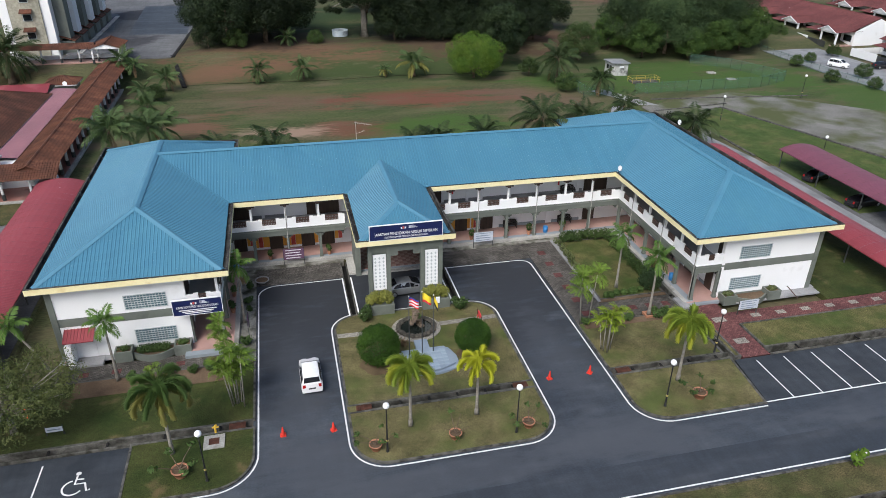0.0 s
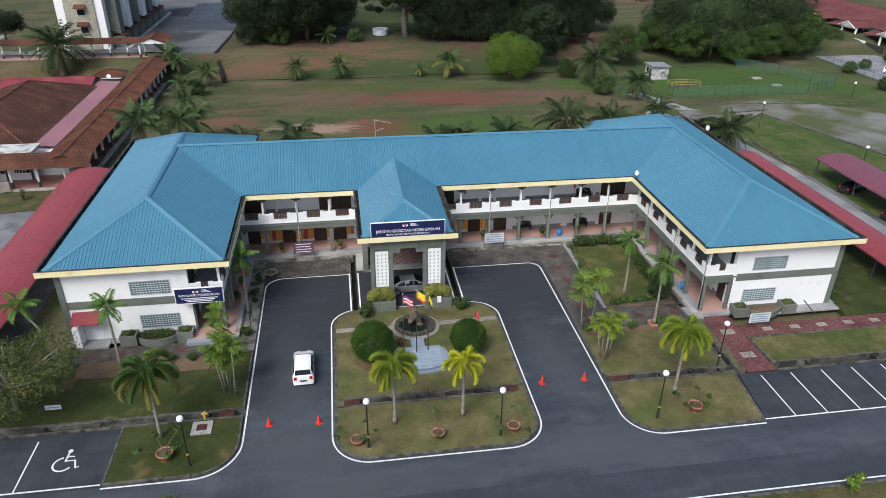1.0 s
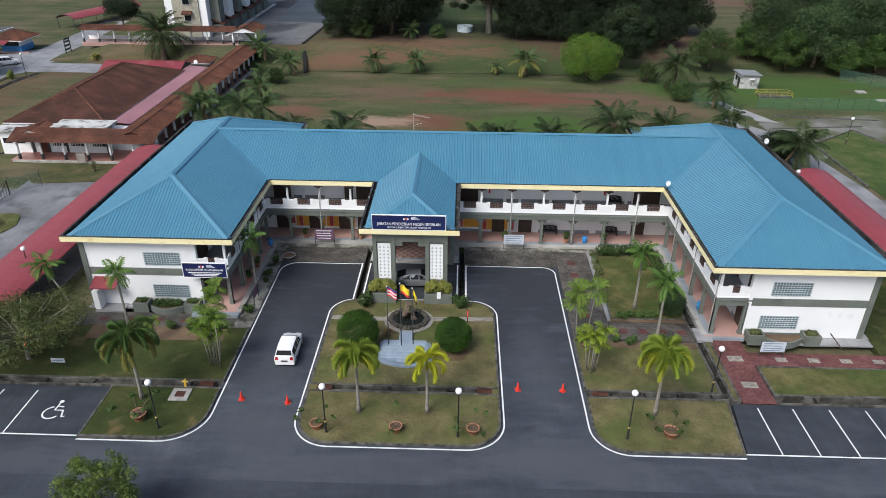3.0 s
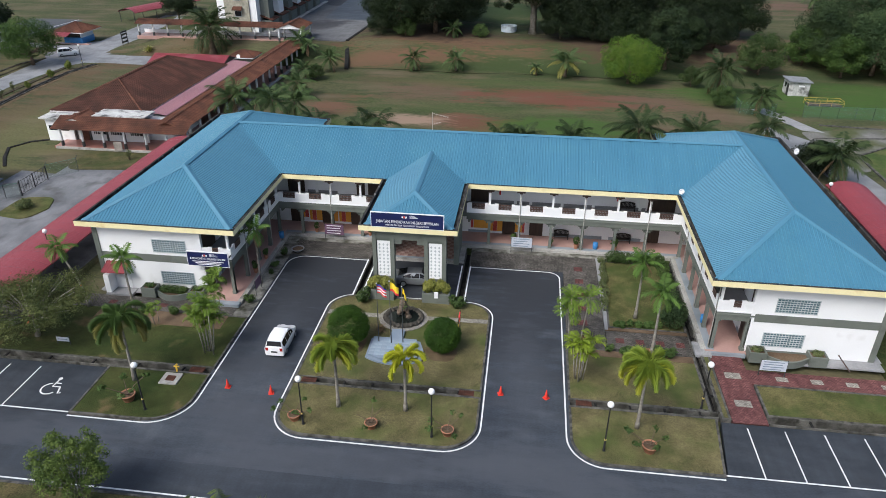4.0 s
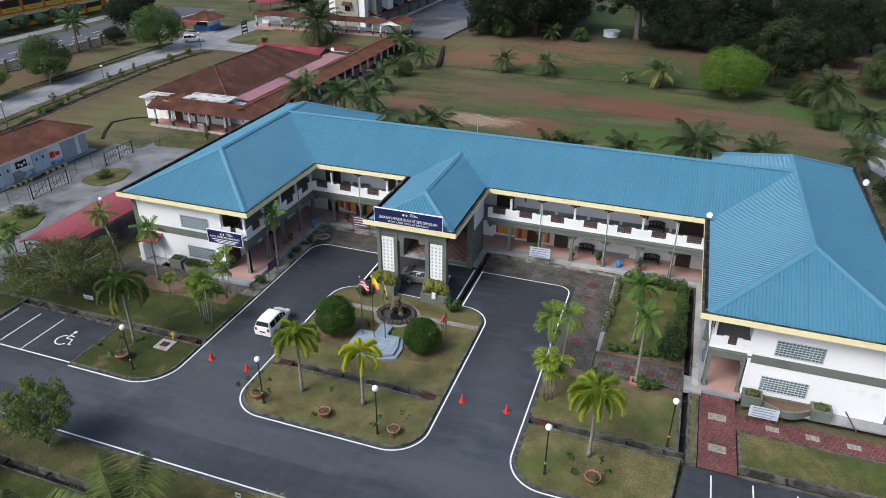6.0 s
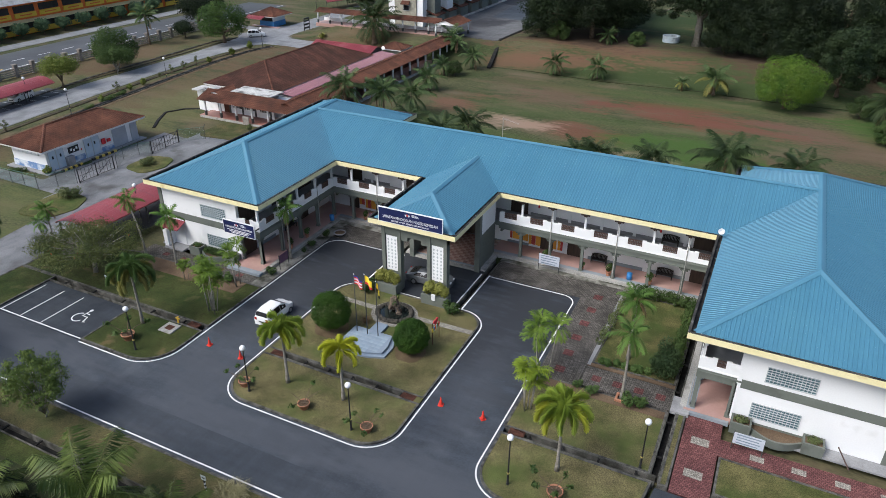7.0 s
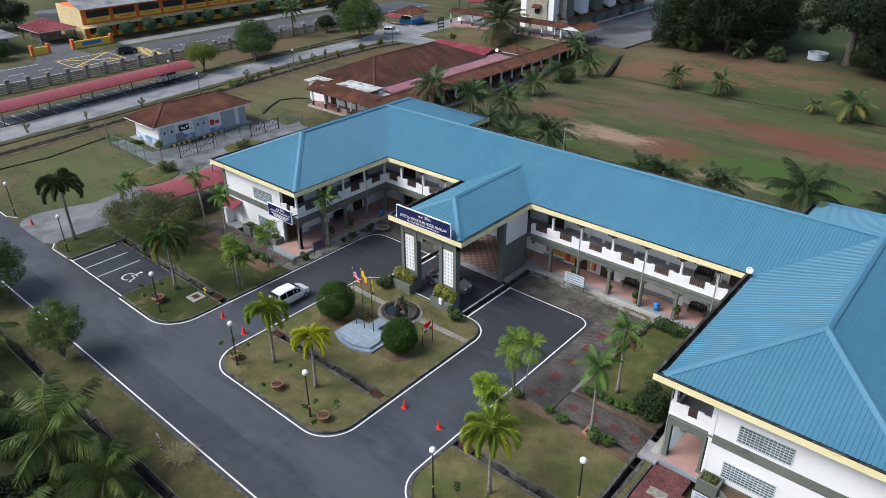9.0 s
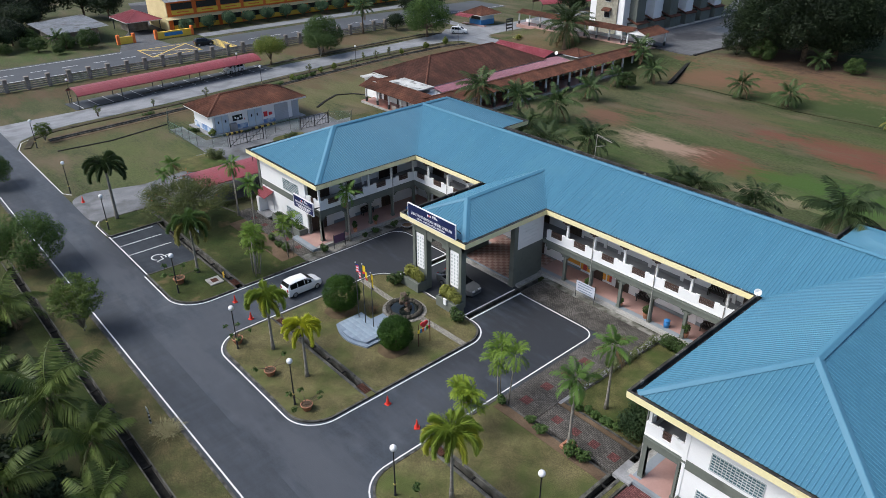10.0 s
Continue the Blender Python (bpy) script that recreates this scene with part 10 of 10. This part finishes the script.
for y0, y1 in ((68.6, 72.2), (77.5, 86.5)):
    bx(gp, "wall", "school_yellow", -121.6, y0, 0, -121.1, y1, 1.6, "yellow wall")
    for y in (y0, y1):
        bx(gp, "pier", "school_orange", -121.8, y - 0.3, 0, -120.9, y + 0.3, 2.2, "orange pier")
bx(gp, "sign_panel", "blue_plastic", -121.08, 79.5, 0.5, -121.03, 84.0, 1.3, "blue sign panel")
gs = thing("gate_shelter", "small guard shelter with a red roof at the school gate", "shelter", loc=(-127, 74, 0))
bx(gs, "wall", "post_grime", -140.5, 76, 0, -135.0, 81, 2.9)
for x, y in ((-141.4, 74.6), (-130.6, 74.6), (-141.4, 82.4), (-130.6, 82.4)):
    bx(gs, "post", "steel", x - 0.1, y - 0.1, 0, x + 0.1, y + 0.1, 3.0)
hip_roof(gs, -142, 74, -130.0, 83, 3.0, 0.4, "red_roof", "red_roof")
ho = thing("shop_house", "low grey-roofed house beyond the road", "building", loc=(-133, 60, 0))
bx(ho, "wall", "post_grime", -145, 58, 0, -129, 67, 2.8)
sheet_roof((0, 56), (1, 0), (0, 1), [(-147, 0), (-127, 0), (-127, 13), (-147, 13)], 2.8, 0.06, ho, 1.0, "grey_roof", 2, "roof_slope", 0.04, True)

# tank, shed and compound
tk = thing("water_tank", "round pale concrete water tank on the bank", "tank", loc=(15.2, 156.5, 4.1))
b = bm_new()
lathe(b, [(1.7, 0.0), (1.7, 0.35), (1.74, 0.38), (1.7, 0.41), (1.7, 0.75), (1.74, 0.78), (1.7, 0.81), (1.7, 1.1), (1.8, 1.1), (1.8, 1.25), (1.55, 1.25), (1.5, 0.7), (0.05, 0.7)], 28, (15.0, 156.5, 4.0))
part("shell", b, "tank_grey", tk, smooth=False)
sd_ = thing("shed", "small stained white pump shed with a flat grey roof", "shed", loc=(67.9, 128.3, 0))
bx(sd_, "wall", "grime", 66.2, 126.7, -0.1, 69.7, 130.0, 2.5)
b = bm_new()
prism(b, [(65.9, 2.5), (70.0, 2.4), (70.0, 2.52), (65.9, 2.68)], 126.3, 130.4, Matrix(((1, 0, 0, 0), (0, 0, 1, 0), (0, 1, 0, 0), (0, 0, 0, 1))))
part("roof", b, "grey_roof", sd_)
bx(sd_, "window", "glass", 66.12, 128.3, 1.2, 66.22, 129.1, 2.0)
# shade inside the doorway, painted as a black panel
bx(sd_, "door", "black", 66.12, 127.0, 0.0, 66.22, 127.8, 2.0, "black panel painted as a shaded doorway")
bx(sd_, "vent", "white", 67.8, 126.62, 1.6, 68.8, 126.72, 1.9)
yr = thing("rail_frame", "yellow pipe railing round a low concrete pit", "railing", loc=(70.4, 121.4, 0))
bx(yr, "pit", "kerb", 67.8, 120.4, -0.1, 73.2, 122.2, 0.2)
for z in (0.6, 1.0):
    b = bm_new()
    tube(b, [(67.6, 120.3, z), (73.4, 120.3, z), (73.4, 122.4, z), (67.6, 122.4, z), (67.6, 120.3, z)], 0.028, 5)
    part("rail", b, "yellow_dim", yr)
for x in (67.6, 69.5, 71.4, 73.4):
    for y in (120.3, 122.4):
        b = bm_new()
        tube(b, [(x, y, 0), (x, y, 1.0)], 0.028, 5)
        part("post", b, "yellow_dim", yr)
for x, y in ((88, 125.5), (89, 120)):
    b = bm_new()
    box(b, x - 0.8, y - 0.6, -0.1, x + 0.8, y + 0.6, 0.12)
    solo("manhole", b, "concrete", "low concrete manhole in the grass", "manhole", "compound manholes", (x, y, 0))
slab("compound_pavement", [(62.5, 107), (65.5, 106), (62.0, 114), (60.0, 118), (57.5, 117), (60, 112)], 0.02, "pale_concrete", "cracked concrete path into the compound", "path", 0.1)
b = bm_new()
stripe(b, [(66.5, 80), (66.6, 96), (75.6, 102.9), (80.4, 88.5), (88, 66)], 0.35, -0.05, 0.14)
stripe(b, [(60.2, 78), (59.8, 97), (63, 103), (78, 104.8)], 0.3, -0.05, 0.1)
stripe(b, [(66, 109.8), (96, 106.5)], 0.3, -0.05, 0.12)
struct("kerb_yard", b, "kerb", "dark stained concrete kerb of the gravel yard", "kerb")
slab("lawn_yard", [(66.8, 60), (66.8, 95.8), (75.3, 102.5), (80.0, 88.5), (87, 66), (86, 60)], 0.06, "green", "green grass beside the gravel yard", "lawn", 0.1)
b = bm_new()
stripe(b, [(-16 + 4 * i, 134.6 + 0.5 * math.sin(i * 0.8)) for i in range(18)], 0.3, -0.3, 0.04)
struct("drain_field", b, "grass_shade", "dark overgrown ditch at the foot of the bank", "drain")
b = bm_new()
prism(b, [(-16.7, 133.5), (-15.9, 133.5), (-19.0, 147.6), (-19.8, 147.6)], 0, 1)
for v in b.verts:
    v.co.z = height(v.co.x, v.co.y) + (0.25 if v.co.z > 0.5 else -0.3)
struct("chute_bank", b, "drain", "dark concrete chute down the bank", "drain")
an = thing("tv_antenna", "thin rusty television antenna on the rear eave", "antenna", loc=(9.1, 76.2, 7.1))
b = bm_new()
tube(b, [(9.1, 76.2, 7.05), (9.1, 76.3, 9.8)], 0.035, 6)
part("mast", b, "steel_pale", an)
b = bm_new()
tube(b, [(9.0, 76.3, 9.72), (10.95, 76.5, 9.25)], 0.03, 5)
part("boom", b, "steel_pale", an)
for k in range(8):
    f = k / 7
    b = bm_new()
    x, y, z = 9.05 + 1.85 * f, 76.3 + 0.2 * f, 9.71 - 0.45 * f
    tube(b, [(x, y - 0.38, z), (x, y + 0.38, z)], 0.014, 4)
    part("element", b, "steel_pale", an)
b = bm_new()
tube(b, [(9.1, 76.3, 8.35), (10.1, 76.4, 8.65)], 0.02, 5)
part("boom", b, "steel_pale", an)
for k in range(5):
    b = bm_new()
    x = 9.35 + 0.17 * k
    tube(b, [(x, 76.05, 8.45 + 0.05 * k), (x, 76.65, 8.45 + 0.05 * k)], 0.014, 4)
    part("element", b, "steel_pale", an)

# terrace houses
def terrace_house():
    """A single-storey terrace house: long roof across, gabled porch at one side, boundary wall and gate in front."""
    W = 6.7
    t = thing("terrace_house", "white single-storey terrace house with a maroon tile roof", "house", "terrace houses")
    bx(t, "wall", "white", -W, 0, 0, W, 13, 3.4)
    q = Matrix(((0, 0, 1, 0), (1, 0, 0, 0), (0, 1, 0, 0), (0, 0, 0, 1)))
    for x in (-W, W - 0.2):
        b = bm_new()
        prism(b, [(0, 3.3), (13.2, 3.3), (6.6, 6.1)], x, x + 0.2, q)
        part("gable_wall", b, "white", t)
    for x, w in ((-5.6, 2.4), (-1.6, 2.0), (3.6, 2.4)):
        win = bx(t, "window", "bar", x - 0.1, -0.08, 0.8, x + w + 0.1, -0.01, 2.4)
        bx(t, "pane", "glass", x, -0.1, 0.9, x + w, -0.06, 2.3)
    bx(t, "door", "door", 1.4, -0.06, 0.0, 2.6, -0.01, 2.3)
    bx(t, "porch_floor", "floor_tile", 1.0, -5.2, 0.0, W, 0, 0.15)
    for x in (1.3, W - 0.5):
        bx(t, "porch_post", "white", x, -5.0, 0, x + 0.35, -4.65, 3.2)
    bx(t, "porch_beam", "white", 1.1, -5.1, 2.9, W - 0.1, -4.6, 3.3)
    bx(t, "front_wall", "white", -W, -8.0, 0, 0.6, -7.8, 1.7, "white front boundary wall")
    bx(t, "side_wall", "white", -W, -7.8, 0, -W + 0.15, 0, 1.5)
    bx(t, "gate", "steel", 0.7, -7.95, 0.1, W - 0.1, -7.87, 1.5, "dark steel gate")
    kw = dict(width=0.9, material="maroon", ribs=3, name="roof_slope", rib=0.05, joined=True)
    sheet_roof((0, -1.2), (1, 0), (0, 1), [(-W, 0), (W, 0), (W, 7.8), (-W, 7.8)], 3.4, 0.38, t, **kw)
    sheet_roof((0, 14.4), (1, 0), (0, -1), [(-W, 0), (W, 0), (W, 7.8), (-W, 7.8)], 3.4, 0.38, t, **kw)
    cap_strip((-W, 6.6, 6.36), (W, 6.6, 6.36), t, 0.2, 0.08, 0.05, "maroon")
    gable_roof(t, 0.8, -5.6, W + 0.1, 2.2, 3.3, 0.42, "maroon", "y")
    b = bm_new()
    for x0, x1, z0, z1 in ((0.75, 3.78, 3.2, 4.5), (W + 0.15, 3.78, 3.2, 4.5)):
        tube(b, [(x0, -5.62, z0), (x1, -5.62, z1)], 0.12, 4)
    part("bargeboard", b, "white", t, "white bargeboards")
    sheet_roof((0, -5.0), (1, 0), (0, 1), [(-4.4, 0), (0.6, 0), (0.6, 5.0), (-4.4, 5.0)], 2.7, 0.1, t, **kw)
    return t


th = terrace_house()
for i in range(4):
    m = pose(136.0 - 0.35 * i, 148.7 + 13.4 * i, 0.2, 0, 0, -88.5)
    if i:
        copy_thing(th, m)
    else:
        th.matrix_basis = m
for i in range(2):
    copy_thing(th, pose(136.5 + 0.35 * i, 127.0 - 13.4 * i, 0.2, 0, 0, -88.5))
for i in range(4):
    copy_thing(th, pose(170.0 - 0.35 * i, 142.0 + 13.4 * i, 0.2, 0, 0, -88.5))
slab("street_east", [(113.5, 90), (127, 90), (126.8, 119), (126.6, 128), (126.6, 141), (125.8, 165), (120, 190), (110, 190), (112.0, 150), (111.8, 137), (111.4, 122), (112.6, 112)], 0.1, "road_concrete", "pale concrete street in front of the houses", "road", 0.3)
mesh_fence("dark wire fence along the street", [(111.0, 142.0), (110.4, 124.0), (110.6, 114.0), (113.0, 104.0)], 1.5)

b = bm_new()
stripe(b, [(-59, 33.6), (-63.2, 35.4), (-64.9, 38.8), (-65.6, 46), (-66.0, 57), (-68.6, 78), (-71.0, 100), (-72.2, 128)], 0.9, -0.1, 0.06)
stripe(b, [(-80.6, 84), (-80.4, 100), (-81.0, 131), (-88, 136)], 0.5, -0.1, 0.06)
struct("bed_roadside", b, "soil_dark", "dark planted strip beside the side road", "bed")

# junction by the kiosk
b = bm_new()
stripe(b, [(-46.4, 88.0), (-51.0, 85.4), (-52.4, 82.6), (-50.4, 79.0), (-48.2, 76.0)], 0.45, -0.05, 0.06)
stripe(b, [(-55.0, 36.6), (-54.5, 44.0), (-56.5, 53.2)], 0.3, -0.05, 0.05)
struct("drain_hall", b, "drain", "dark open drain beside the hall", "drain")
ns = thing("notice_board", "dark notice board with shelves beside the junction", "sign", loc=(-71.0, 146.8, 0.0))
for y in (146.0, 148.2):
    b = bm_new()
    tube(b, [(-70.6, y, 0.0), (-70.6, y, 3.0)], 0.09, 6)
    part("post", b, "black", ns)
for z in (0.8, 1.6, 2.4, 2.95):
    bx(ns, "board", "steel", -70.7, 146.0, z, -70.5, 148.2, z + 0.35)

b = bm_new()
stripe(b, [(-19.2, 146.4), (-17.9, 171), (-17.2, 184)], 0.6, 2.7, 3.02)
struct("drain_lot", b, "drain", "dark drain along the parking lot", "drain")
